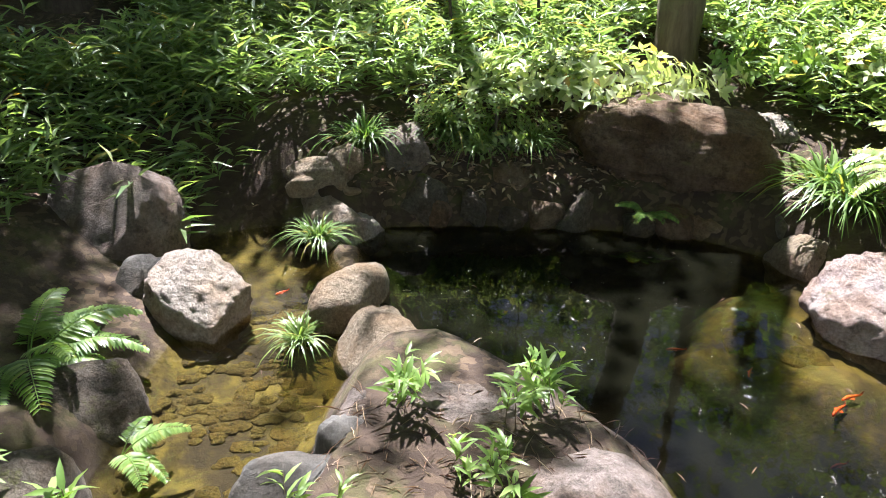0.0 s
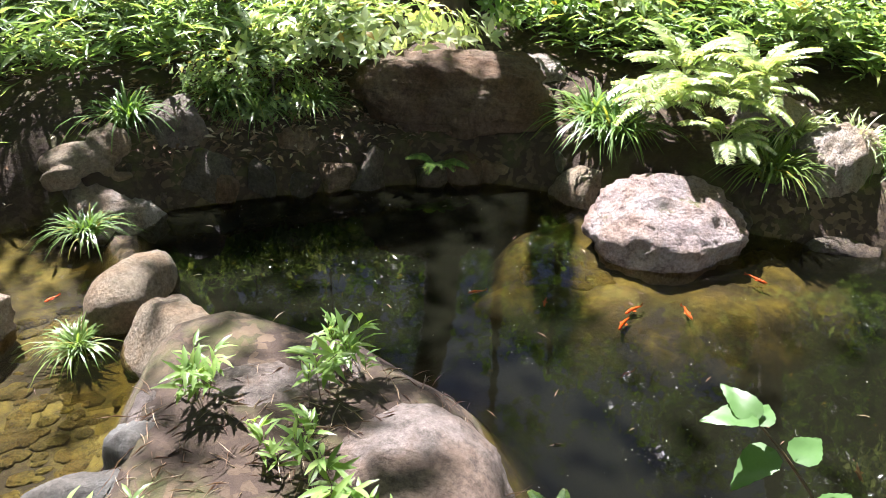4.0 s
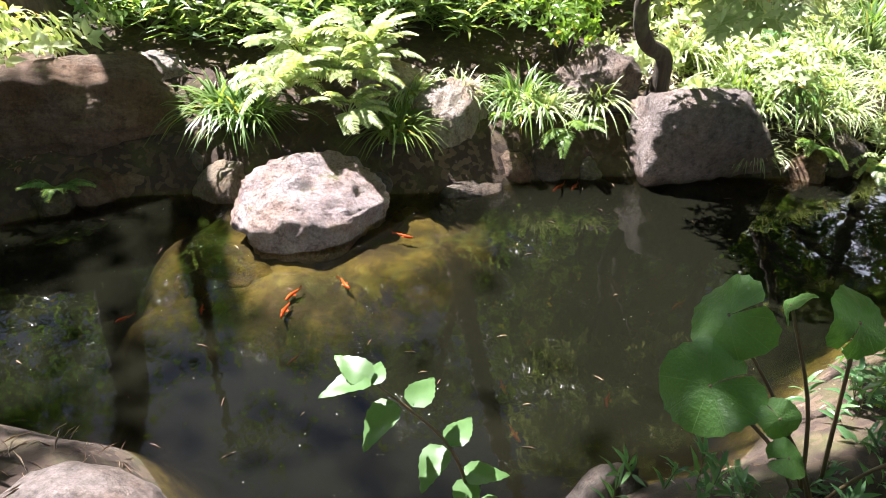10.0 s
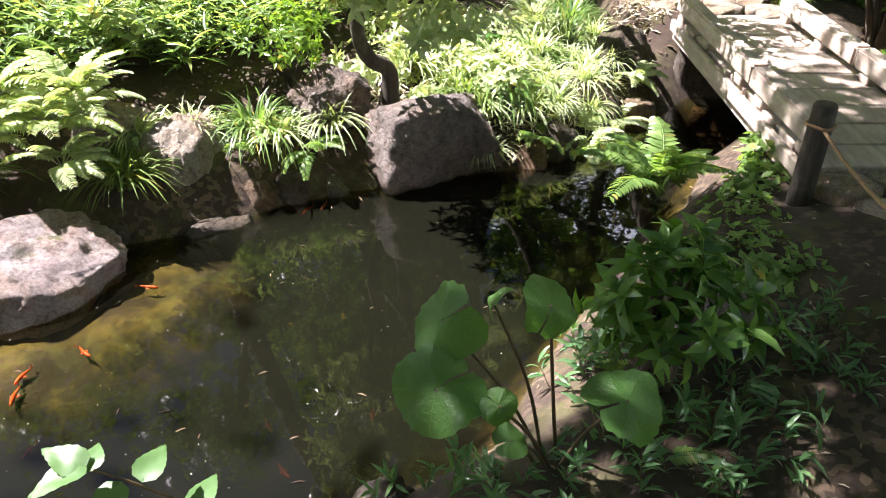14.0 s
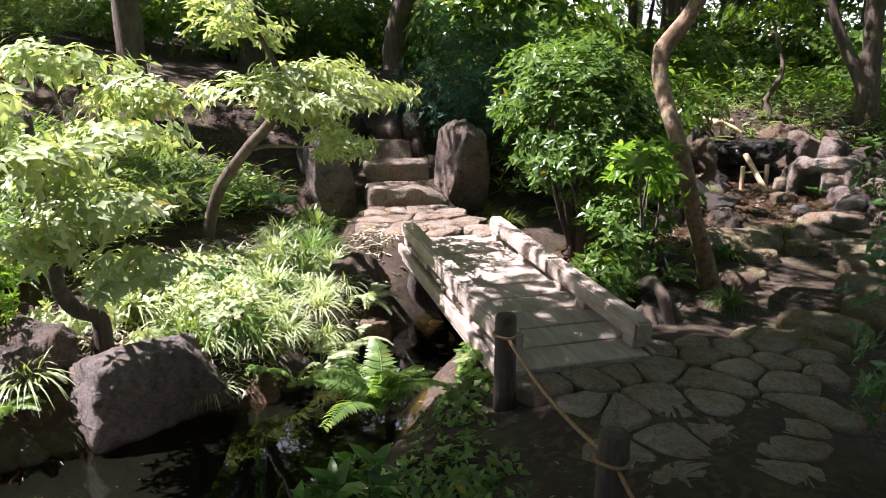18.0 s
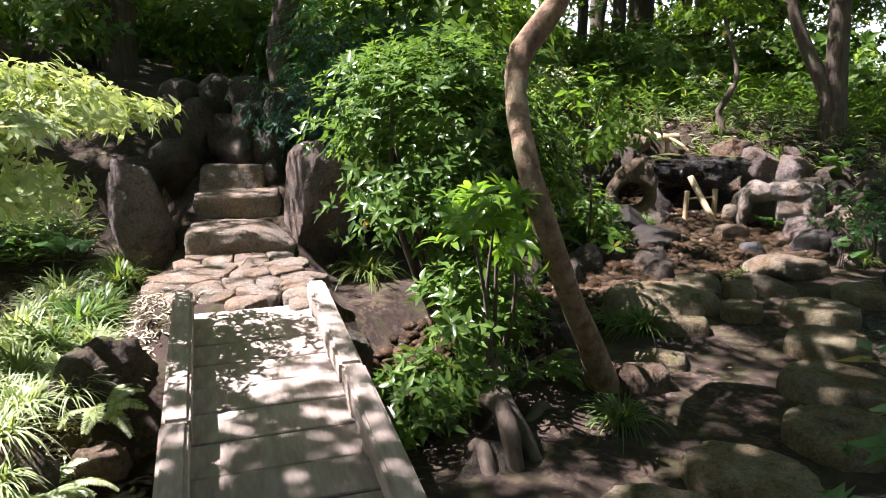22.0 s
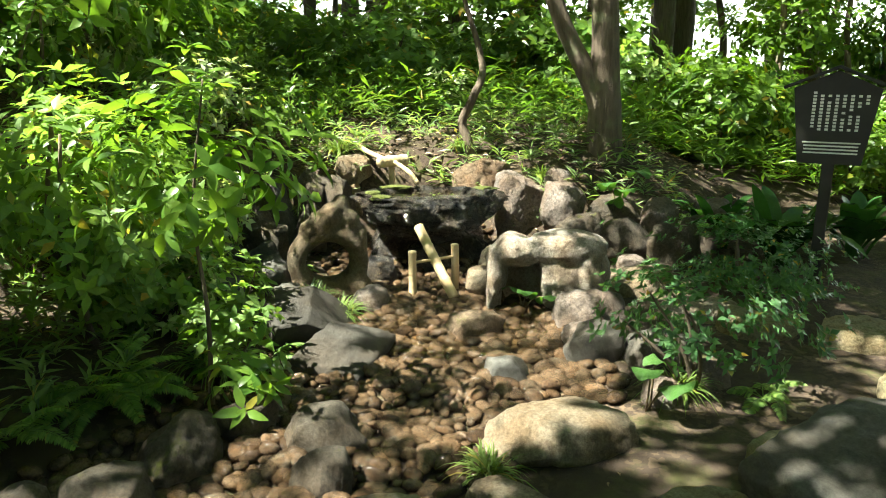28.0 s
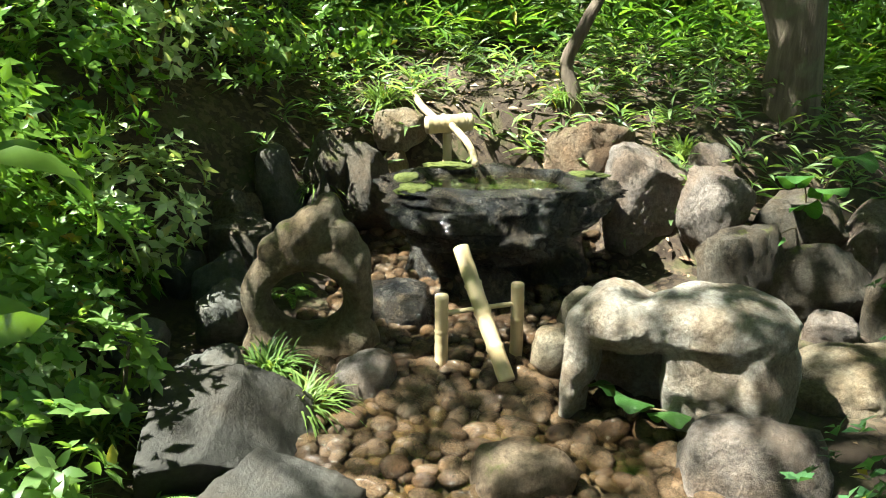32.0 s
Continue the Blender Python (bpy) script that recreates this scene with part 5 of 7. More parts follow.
def frond_mesh(seed, length=0.5, pairs=25, broad=0.22, mat=None):
    """One arching fern frond with paired leaflets on a midrib."""
    rg = np.random.default_rng(seed)
    s = np.linspace(0, 1, pairs + 6)
    line = np.stack([length * s * (1 - 0.12 * s), 0 * s, length * (0.62 * s - 0.62 * s ** 2.2)], 1)
    soup = Soup()
    soup.add(*tube(line, np.linspace(0.005, 0.0012, len(s)), 5))
    u = np.linspace(0.22, 0.99, pairs)
    pos = np.stack([np.interp(u, s, line[:, k]) for k in range(3)], 1)
    tang = unit(np.stack([np.interp(u, s, np.gradient(line[:, k])) for k in range(3)], 1))
    wide = length * broad * np.sin(np.pi * np.clip(0.18 + 0.82 * (1 - u) ** 0.75, 0, 1) * 0.55) * (0.6 + 0.4 * (1 - u)) + 0.01
    for side in (1, -1):
        way = np.stack([0 * u, side + 0 * u, -0.12 + 0.1 * rg.normal(size=pairs)], 1) + 0.4 * tang
        soup.add(*leaves(pos, way, np.array([[0, 0, 1.0]]) + 0.1 * rg.normal(size=(pairs, 3)), wide, length * 0.75 / pairs * 1.5, LEAF8))
    return soup.mesh("frond", mat or LEAF_FERN)

FRONDS = [frond_mesh(i) for i in range(4)]
# the same fronds in the pale colour that stands for full sun
SUNLIT_FRONDS = [frond_mesh(i + 4, mat=LEAF_SUNLIT) for i in range(4)]

def fern(x, y, n, size, label, seed, z=None, fan=(0, 360), pitch=(-25, 15), pale=False):
    rg = np.random.default_rng(seed)
    root = thing("fern", x, y, gz(x, y) - 0.01 if z is None else z, label, "fern", "ferns")
    for i in range(n):
        a = fan[0] + (fan[1] - fan[0]) * (i + rg.uniform(0.1, 0.9)) / n
        part("frond", (SUNLIT_FRONDS if pale else FRONDS)[rg.integers(4)], root, pose(0, 0, 0, 0, 0, a) @ pose(0, 0, 0, rg.uniform(-15, 15), rg.uniform(*pitch), 0) @ Matrix.Scale(2 * size * rg.uniform(0.75, 1.1), 4))
    return root

def tuft_mesh(seed, n=160, length=0.3, width=0.006, droop=0.9, mat=None):
    """A tussock of arching blades."""
    rg = np.random.default_rng(seed)
    a, out = rg.uniform(0, 2 * np.pi, n), rg.uniform(0.4, 1.25, n) * droop
    L = length * rg.uniform(0.6, 1.1, n)
    soup_v, soup_f = [], []
    s = np.linspace(0, 1, 6)
    rad = (out[:, None] * L[:, None]) * (s[None] ** 1.15)
    hgt = L[:, None] * (s[None] * 1.0 - out[:, None] * 0.95 * s[None] ** 2.4)
    base = rg.normal(scale=0.025, size=(n, 2))
    cx, cy = base[:, :1] + np.cos(a)[:, None] * rad, base[:, 1:] + np.sin(a)[:, None] * rad
    w = width * (1 - s[None] ** 2.5) * rg.uniform(0.7, 1.2, (n, 1)) + 0.0004
    sx, sy = -np.sin(a)[:, None] * w, np.cos(a)[:, None] * w
    v = np.stack([np.stack([cx + sx, cy + sy, hgt], -1), np.stack([cx - sx, cy - sy, hgt], -1)], 2).reshape(-1, 3)
    k = np.arange(n)[:, None] * 12 + 2 * np.arange(5)[None]
    f = np.stack([k, k + 1, k + 3, k + 2], -1).reshape(-1, 4)
    return np_mesh("grass_tuft", v, [f], mat or LEAF_GRASS)

TUFTS = [tuft_mesh(i) for i in range(3)]
# sunlit copies of the tussocks: brightness painted into the blade colour
SUNLIT_TUFTS = [tuft_mesh(i + 3, mat=LEAF_SUNLIT) for i in range(3)]

def tuft(x, y, size, label, seed, z=None, pale=False):
    rg = np.random.default_rng(seed)
    ob = new("grass_tuft", (SUNLIT_TUFTS if pale else TUFTS)[seed % 3])
    ob.matrix_basis = pose(x, y, gz(x, y) - 0.01 if z is None else z, 0, 0, rg.uniform(0, 360)) @ Matrix.Scale(size / 0.3, 4)
    return tagged(ob, label, "grass", "grass tussocks")

def round_leaf(seed, cup=0.10, lobes=0.07):
    """A round, pleated leaf blade with a notch at its stalk, about 1 across."""
    rg = np.random.default_rng(seed)
    nr, na = 7, 40
    th = np.linspace(0.06, 2 * np.pi - 0.06, na)
    r = np.linspace(0.02, 0.5, nr)
    R, T = np.meshgrid(r, th, indexing="ij")
    edge = 1 + lobes * np.abs(np.sin(9 * T + rg.uniform(0, 6))) * (R / 0.5) - 0.22 * np.exp(-(np.minimum(T, 2 * np.pi - T) / 0.35) ** 2) + 0.05 * np.sin(2 * T + seed)
    z = 0.05 * (R / 0.5) * np.cos(T) - 0.17 * (R / 0.5) ** 2.2 * (0.8 + 0.9 * np.sin(2 * T + rg.uniform(0, 6))) + 0.05 * np.sin(5 * T + seed) * (R / 0.5) ** 2 + 0.010 * np.sin(9 * T + seed) * (R / 0.5) ** 3
    v = np.stack([-R * edge * np.cos(T), R * edge * np.sin(T), z], -1).reshape(-1, 3)
    i, j = np.meshgrid(np.arange(nr - 1), np.arange(na - 1), indexing="ij")
    f = np.stack([i * na + j, (i + 1) * na + j, (i + 1) * na + j + 1, i * na + j + 1], -1).reshape(-1, 4)
    return np_mesh("leaf_blade", v, [f], LEAF_BROAD)

ROUND = [round_leaf(i) for i in range(4)]
STALK = plain("leaf_stalk", (0.07, 0.05, 0.02), (0.13, 0.09, 0.04), 30, 0.5)

def broad_plant(x, y, z, blades, label, seed, name="broad_leaved_plant"):
    """Round leaves on long stalks: (dx, dy, dz, size, tilt about x, tilt about y, turn)."""
    root = thing(name, x, y, z, label, "plant", "broad-leaved plants")
    for i, (dx, dy, dz, s, rx, ry, rz) in enumerate(blades):
        vv, ff = tube(curve([(0.02 * math.sin(i), 0.02 * math.cos(i), -0.05), (dx * 0.4, dy * 0.4, dz * 0.65), (dx, dy, dz)], 8), np.linspace(0.005, 0.0035, 8), 6)
        st = part("stalk", np_mesh("stalk", vv, ff, STALK), root)
        part("leaf_blade", ROUND[(i + seed) % 4], st, pose(dx, dy, dz, rx, ry, rz) @ Matrix.Scale(0.88 * s, 4))
    return root

def trunk_tree(name, line, radii, crowns, mat, leaf, label, seed, limbs=(), length=0.11, width=0.05, seg=12, form=LEAF4):
    """A tree: trunk along a line, limbs, and a crown of ragged leaf clouds; all in world places."""
    rg = np.random.default_rng(seed)
    o = np.array(line[0], float)
    root = thing(name, *o, label, "tree", "trees")
    pts = curve(np.array(line) - o, 26)
    rr = np.interp(np.linspace(0, 1, 26), np.linspace(0, 1, len(radii)), radii)
    rr[:3] *= (1.5, 1.22, 1.08)
    part("trunk", np_mesh("trunk", *tube(pts, rr, seg, 0.05, seed), mat), root)
    for ln, r0, r1 in limbs:
        p = curve(np.array(ln) - o, 14)
        part("limb", np_mesh("limb", *tube(p, np.linspace(r0, r1, 14), 8, 0.06, seed + 1), mat), root)
    s = Soup()
    for cx, cy, cz, rx, ry, rz, n in crowns:
        p, ax, c = cloud(rg, n, (rx, ry, rz), max(6, n // 60), 0.35, 0.3)
        s.add(*whorls(rg, p + np.array((cx, cy, cz)) - o, ax, 5, length, width, (-0.2, 0.4), form))
    if crowns:
        part("crown", s.mesh("crown", leaf), root)
    return root

# ---- plants of the pond bank ----
bamboo_grass("bamboo_grass", lambda x, y: (y > np.interp(x, [-3, -1.4, -0.5, 0, 0.8, 1, 1.8, 2.3, 2.6, 3.4, 4.4, 6, 7.5], [3.5, 4.0, 4.12, 4.12, 4.15, 4.4, 4.2, 3.5, 3.35, 2.75, 2.6, 2.6, 2.5])) & (y < 7.5) & (np.hypot(x - 1.48, y - 4.55) > 0.42) & (np.hypot(x + 2.5, y - 4.8) > 0.6), 17000, (-3.0, 1.6), (7.6, 7.5), 0.36, "dense bright dwarf bamboo covering the sunlit bank", 1)
bamboo_grass("bamboo_grass", lambda x, y: ((y > 3.2) | (x < -1.9)) & (np.hypot(x + 2.5, y - 4.8) > 0.6), 7000, (-7, 1.8), (-1.2, 8), 0.28, "shaded dwarf bamboo on the dark bank", 2)
bamboo_grass("bamboo_grass", lambda x, y: y > 6.5, 7000, (-8, 6.5), (12, 12), 0.45, "dwarf bamboo on the upper bank", 3, None, 0.2)
bamboo_grass("bamboo_grass", lambda x, y: (x > 11.9) | (y > -1.1), 2600, (8.6, -5.4), (17, 1.6), 0.2, "sparse dwarf bamboo among leaf litter", 4)
bamboo_grass("bamboo_grass", lambda x, y: x > 13.5, 9000, (13.5, -13), (30, 9), 0.5, "bright undergrowth beneath the woodland", 5, LEAF_BUSH, 0.28)

for i, (x, y, n, s, fan) in enumerate([(-1.5, 2.1, 10, 0.46, (-80, 120)), (-1.2, 2.85, 6, 0.22, (-100, 80)), (-1.05, 1.75, 5, 0.26, (-60, 90)), (-2.3, 3.6, 8, 0.3, (0, 360)), (-1.7, 4.2, 8, 0.3, (0, 360)), (-2.6, 2.6, 8, 0.34, (0, 360)),
        (2.38, 2.86, 24, 0.38, (0, 360)), (2.15, 3.02, 20, 0.36, (0, 360)), (2.6, 2.95, 20, 0.38, (0, 360)), (2.35, 3.2, 18, 0.42, (0, 360)), (2.28, 2.72, 14, 0.3, (150, 390)), (3.25, 2.1, 8, 0.26, (180, 360)), (3.0, 2.35, 6, 0.2, (180, 360)), (1.1, 3.50, 7, 0.2, (180, 360)), (4.15, 1.55, 7, 0.24, (150, 330)),
        (3.72, 0.36, 11, 0.50, (0, 330)), (3.80, 0.38, 8, 0.42, (120, 390)), (4.5, 0.98, 9, 0.34, (150, 390)), (4.85, 0.92, 9, 0.32, (150, 390)), (4.2, 1.2, 8, 0.28, (150, 390)), (5.3, 0.95, 8, 0.3, (150, 390)), (9.05, -1.0, 8, 0.42, (140, 330)), (9.6, -1.8, 6, 0.26, (120, 330)), (9.3, -1.6, 6, 0.26, (90, 300)), (8.35, -0.35, 8, 0.42, (90, 330)), (9.1, -0.95, 8, 0.42, (120, 340)), (8.7, -0.7, 7, 0.36, (120, 330)), (9.6, -1.65, 6, 0.3, (120, 330)), (10.1, -1.2, 5, 0.24, (120, 330)), (11.3, -1.7, 6, 0.2, (120, 330)), (8.8, -4.15, 8, 0.26, (0, 360)), (6.0, -1.15, 7, 0.3, (150, 360)), (7.1, 2.3, 7, 0.4, (150, 360))]):
    fern(x, y, n, s, "bright arching green fern on the bank" if i % 2 else "green fern with long feathery fronds", 400 + i, max(gz(x, y), -0.13) + (0.2 if 2.1 < x < 2.65 and y > 2.7 else 0.12 if 3.7 < x < 3.9 else 0.0), fan, (-50, 5) if 2.1 < x < 2.65 else (-58, -15) if 3.7 < x < 3.9 else (-25, 15), (2.1 < x < 2.65) or (4.4 < x < 5.4))
for i, (x, y, s) in enumerate([(2.6, 2.72, 0.15), (2.5, 2.6, 0.26), (2.0, 3.2, 0.3), (0.2, 3.86, 0.2), (0.5, 3.88, 0.2), (0.05, 3.95, 0.26), (-0.45, 3.85, 0.24), (1.95, 3.35, 0.34), (3.05, 2.55, 0.2), (3.2, 2.4, 0.3), (4.35, 1.45, 0.3), (4.15, 1.65, 0.26), (5.0, 1.55, 0.3), (5.4, 1.45, 0.3), (5.8, 1.6, 0.32), (6.2, 1.7, 0.34), (6.5, 1.8, 0.3), (-0.60, 3.06, 0.17), (-0.6, 2.48, 0.16),
        (10.3, -2.05, 0.22), (10.5, -1.85, 0.22), (9.95, -1.45, 0.24), (9.5, -1.4, 0.28), (11.7, -1.6, 0.2), (6.9, -1.75, 0.24), (7.25, -1.6, 0.22), (8.35, -2.7, 0.18), (12.3, -3.9, 0.2), (12.1, -1.7, 0.26), (7.4, 2.2, 0.32), (7.0, 1.95, 0.36), (8.9, -3.75, 0.2), (7.6, 0.25, 0.3), (8.0, 0.5, 0.3), (5.6, -1.55, 0.2), (12.75, -3.2, 0.22), (12.7, -2.0, 0.26)]):
    tuft(x, y, s * 1.25, "arching tussock of narrow green grass", 500 + i, {17: -0.02, 18: -0.2}.get(i))

# ---- shrubs ----
bush("rhododendron", 6.75, -0.50, 0.15, (0.95, 0.72, 0.72), 2700, 0.085, 0.032, LEAF_EVER, "large glossy green rhododendron beside the footbridge", 601, 1.45, 6, None, 60, 0.15, LEAF4, "shrub", "", 14)
bush("rhododendron", 5.3, -0.66, 0.12, (0.34, 0.22, 0.16), 150, 0.085, 0.032, LEAF_EVER, "low rhododendron branches beside the side beam", 619, 1.1, 6)
bush("rhododendron", 5.75, -0.85, 0.0, (0.5, 0.33, 0.34), 260, 0.09, 0.034, LEAF_EVER, "low sprawling branches of rhododendron over the stream", 602, 1.3, 6)
bush("rhododendron", 5.6, -0.92, 0.05, (0.42, 0.26, 0.22), 70, 0.105, 0.036, LEAF_RHODO, "spray of large fresh green rhododendron leaves", 618, 4.2, 7, None, 14, 0.25, LEAF8, "shrub", "", 4)
bush("maple_shrub", 8.7, 0.65, 0.5, (0.9, 0.9, 0.75), 1700, 0.07, 0.022, LEAF_MAPLE, "feathery blue-green maple beside the steps", 603, 1.4, 7)
bush("azalea", 3.6, 2.45, 0.3, (0.35, 0.25, 0.16), 120, 0.06, 0.022, LEAF_BUSH, "small leafy azalea above the dark boulder", 606, 1.5, 6, BARK_DARK, 14)
bush("viburnum", 0.85, 4.2, 0.25, (0.75, 0.42, 0.16), 230, 0.1, 0.042, LEAF_SUNLIT, "dark spreading shrub overhanging the boulder", 607, 1.6, 5, BARK_DARK, 24)
bush("nandina", 3.25, -1.88, 0.1, (0.45, 0.34, 0.6), 560, 0.062, 0.026, LEAF_BOX, "dark green nandina beside the paving", 608, 1.2, 5, None, 34, 0.2)
bush("evergreen_shrub", 2.3, 0.06, -0.02, (0.32, 0.27, 0.16), 80, 0.11, 0.036, LEAF_FRESH, "glossy evergreen shrub at the pond edge", 609, 2.5, 7, None, 14, 0.2, LEAF8)
bush("ground_cover", 3.15, -0.12, 0.0, (0.38, 0.28, 0.11), 300, 0.055, 0.034, LEAF_FERN, "leafy green ground cover beside the log post", 610, 0.5, 4)
bush("ground_cover", 3.6, -0.08, 0.0, (0.28, 0.2, 0.09), 170, 0.05, 0.03, LEAF_FERN, "leafy green ground cover beside the log post", 611, 0.5, 4)
bush("box_shrub", 8.95, -3.85, 0.1, (0.6, 0.5, 0.22), 230, 0.055, 0.028, LEAF_BOX, "small-leaved evergreen shrub beside the stepping stones", 612, 1.7, 6)
bush("box_shrub", 10.4, -4.9, 0.1, (0.7, 0.5, 0.25), 500, 0.05, 0.026, LEAF_BOX, "small-leaved evergreen shrub below the notice board", 613, 1.1, 6)
bush("hydrangea", 9.6, -0.75, 0.2, (0.6, 0.45, 0.6), 260, 0.12, 0.048, LEAF_FERN, "leafy shrub with pointed leaves on the stream bank", 615, 1.4, 5)
bush("hydrangea", 10.2, -0.6, 0.3, (0.8, 0.6, 0.6), 700, 0.09, 0.04, LEAF_BUSH, "dense shrub on the stream bank", 616, 1.1, 5)
for i, (x, y, rx, rz, n) in enumerate([(10.55, -0.75, 0.5, 0.4, 200), (11.2, -0.75, 0.5, 0.4, 200), (11.9, -0.85, 0.5, 0.35, 180), (12.5, -1.2, 0.5, 0.3, 150), (11.0, 0.0, 0.6, 0.5, 240), (11.9, 0.0, 0.6, 0.5, 240), (12.8, -0.5, 0.6, 0.4, 200), (13.4, -1.6, 0.5, 0.3, 130), (9.9, -1.05, 0.35, 0.25, 110), (10.15, -1.0, 0.42, 0.34, 190), (10.6, -1.0, 0.42, 0.36, 190), (11.1, -1.05, 0.4, 0.34, 170), (9.75, -0.85, 0.4, 0.4, 170), (10.3, -0.55, 0.45, 0.5, 200), (12.9, 0.6, 0.7, 0.55, 260), (13.9, -0.6, 0.7, 0.45, 220), (14.6, -2.0, 0.7, 0.4, 180), (14.9, -3.4, 0.6, 0.3, 120)]):
    bush("leafy_shrub", x, y, gz(x, y) - 0.02, (rx, rx * 0.85, rz), n, 0.09, 0.042, (LEAF_FERN, LEAF_BUSH, LEAF_SUNLIT)[i % 3], "bright leafy shrub on the woodland slope", 640 + i, 0.9, 5, None, 22, 0.24, LEAF4, "shrub", "shrubs of the slope", 5)
for i, (x, y, rx) in enumerate([(2.05, 4.25, 0.35), (2.45, 4.0, 0.35), (2.75, 3.75, 0.3), (3.2, 3.4, 0.35), (2.2, 4.8, 0.4), (3.0, 4.3, 0.4), (3.9, 3.2, 0.4)]):
    bush("leafy_shrub", x, y, gz(x, y), (rx, rx, rx * 0.6), 120, 0.075, 0.04, (LEAF_FERN, LEAF_SUNLIT)[i % 2], "bright leafy shrub in the sunlit dwarf bamboo", 660 + i, 0.9, 5, None, 16, 0.24, LEAF4, "shrub", "shrubs of the sunlit bank", 4)
# low plants whose paleness is sunlight put into the leaf colour
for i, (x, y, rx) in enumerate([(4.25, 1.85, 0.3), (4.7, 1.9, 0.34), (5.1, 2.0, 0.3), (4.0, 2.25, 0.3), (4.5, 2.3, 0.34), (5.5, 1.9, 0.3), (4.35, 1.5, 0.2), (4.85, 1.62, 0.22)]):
    bush("ground_cover", x, y, gz(x, y), (rx, rx, 0.13), 110, 0.07, 0.03, LEAF_SUNLIT, "pale sunlit leafy plants on the bank", 680 + i, 0.8, 5, None, 16, 0.24, LEAF4, "ground cover", "sunlit plants of the bank", 3)
for i, (x, y, rx, n) in enumerate([(9.45, -1.5, 0.26, 60), (9.85, -1.12, 0.32, 90), (10.0, -1.45, 0.2, 40)]):
    bush("leafy_shrub", x, y, gz(x, y), (rx, rx, 0.2), n, 0.085, 0.04, LEAF_FERN, "low leafy shrub beside the pebble stream", 690 + i, 1.4, 6, None, 12, 0.26, LEAF8, "shrub", "shrubs of the slope", 4)
bush("euonymus", 0.2, 3.9, 0.1, (0.42, 0.2, 0.22), 330, 0.05, 0.022, LEAF_SASA, "small-leaved grey-green shrub on the back bank", 670, 1.0, 5, BARK_DARK, 18)
bush("ground_cover", 3.9, -0.05, 0.0, (0.24, 0.16, 0.09), 120, 0.06, 0.04, LEAF_FERN, "leafy green ground cover beside the footbridge", 671, 0.6, 4)
bush("ground_cover", 4.2, -0.03, 0.02, (0.2, 0.13, 0.12), 80, 0.06, 0.04, LEAF_FERN, "leafy green ground cover beside the footbridge", 672, 0.6, 4)
bush("hydrangea", 8.9, -0.1, 0.2, (0.8, 0.6, 0.8), 800, 0.1, 0.045, LEAF_BUSH, "dense dark shrub above the stream", 617, 1.1, 5)

def strap_plant(x, y, n, size, label, seed):
    """A clump of broad strap leaves."""
    rg = np.random.default_rng(seed)
    root = thing("aspidistra", x, y, gz(x, y) - 0.02, label, "plant", "strap-leaved plants")
    for i in range(n):
        a = rg.uniform(0, 360)
        L, W = size * rg.uniform(0.7, 1.1), size * rg.uniform(0.14, 0.2)
        s = np.linspace(0, 1, 10)
        out = rg.uniform(0.25, 0.9)
        cx, cz = L * out * s ** 1.2, L * (s - out * 0.8 * s ** 2.6)
        w = W / 2 * np.where(s < 0.25, 0.12 + s * 0.6, np.sin(np.pi * np.clip((s - 0.05) / 0.95, 0, 1)) ** 0.7) + 0.001
        v = np.concatenate([np.stack([cx, w, cz + 0.15 * w], 1), np.stack([cx, 0 * w, cz], 1), np.stack([cx, -w, cz + 0.15 * w], 1)])
        k = np.arange(9)
        f = np.concatenate([np.stack([k, k + 1, k + 11, k + 10], 1), np.stack([k + 10, k + 11, k + 21, k + 20], 1)])
        part("strap_leaf", np_mesh("strap_leaf", v, [f], LEAF_GLOSS), root, pose(rg.normal(scale=0.04), rg.normal(scale=0.04), 0, 0, 0, a))
    return root

strap_plant(5.75, -3.1, 30, 0.8, "clump of glossy strap leaves beside the stepping stones", 1)
strap_plant(11.1, -5.6, 34, 0.85, "clump of glossy strap leaves behind the notice board", 2)
strap_plant(11.7, -5.35, 30, 0.8, "clump of glossy strap leaves on the slope", 3)
strap_plant(11.3, -6.4, 30, 0.8, "clump of glossy strap leaves on the slope", 4)

def tilted(p, normal, tip, size):
    """The pose of a leaf blade by its middle, upper side and tip."""
    n, a = Vector(normal).normalized(), Vector(tip)
    a = (a - a.dot(n) * n).normalized()
    b = n.cross(a)
    return Matrix.Translation(p) @ Matrix((a, b, n)).transposed().to_4x4() @ Matrix.Scale(size, 4)

ligularia = thing("broad_leaved_plant", 1.86, 0.2, -0.03, "plant with big round glossy leaves at the pond edge", "plant", "broad-leaved plants")
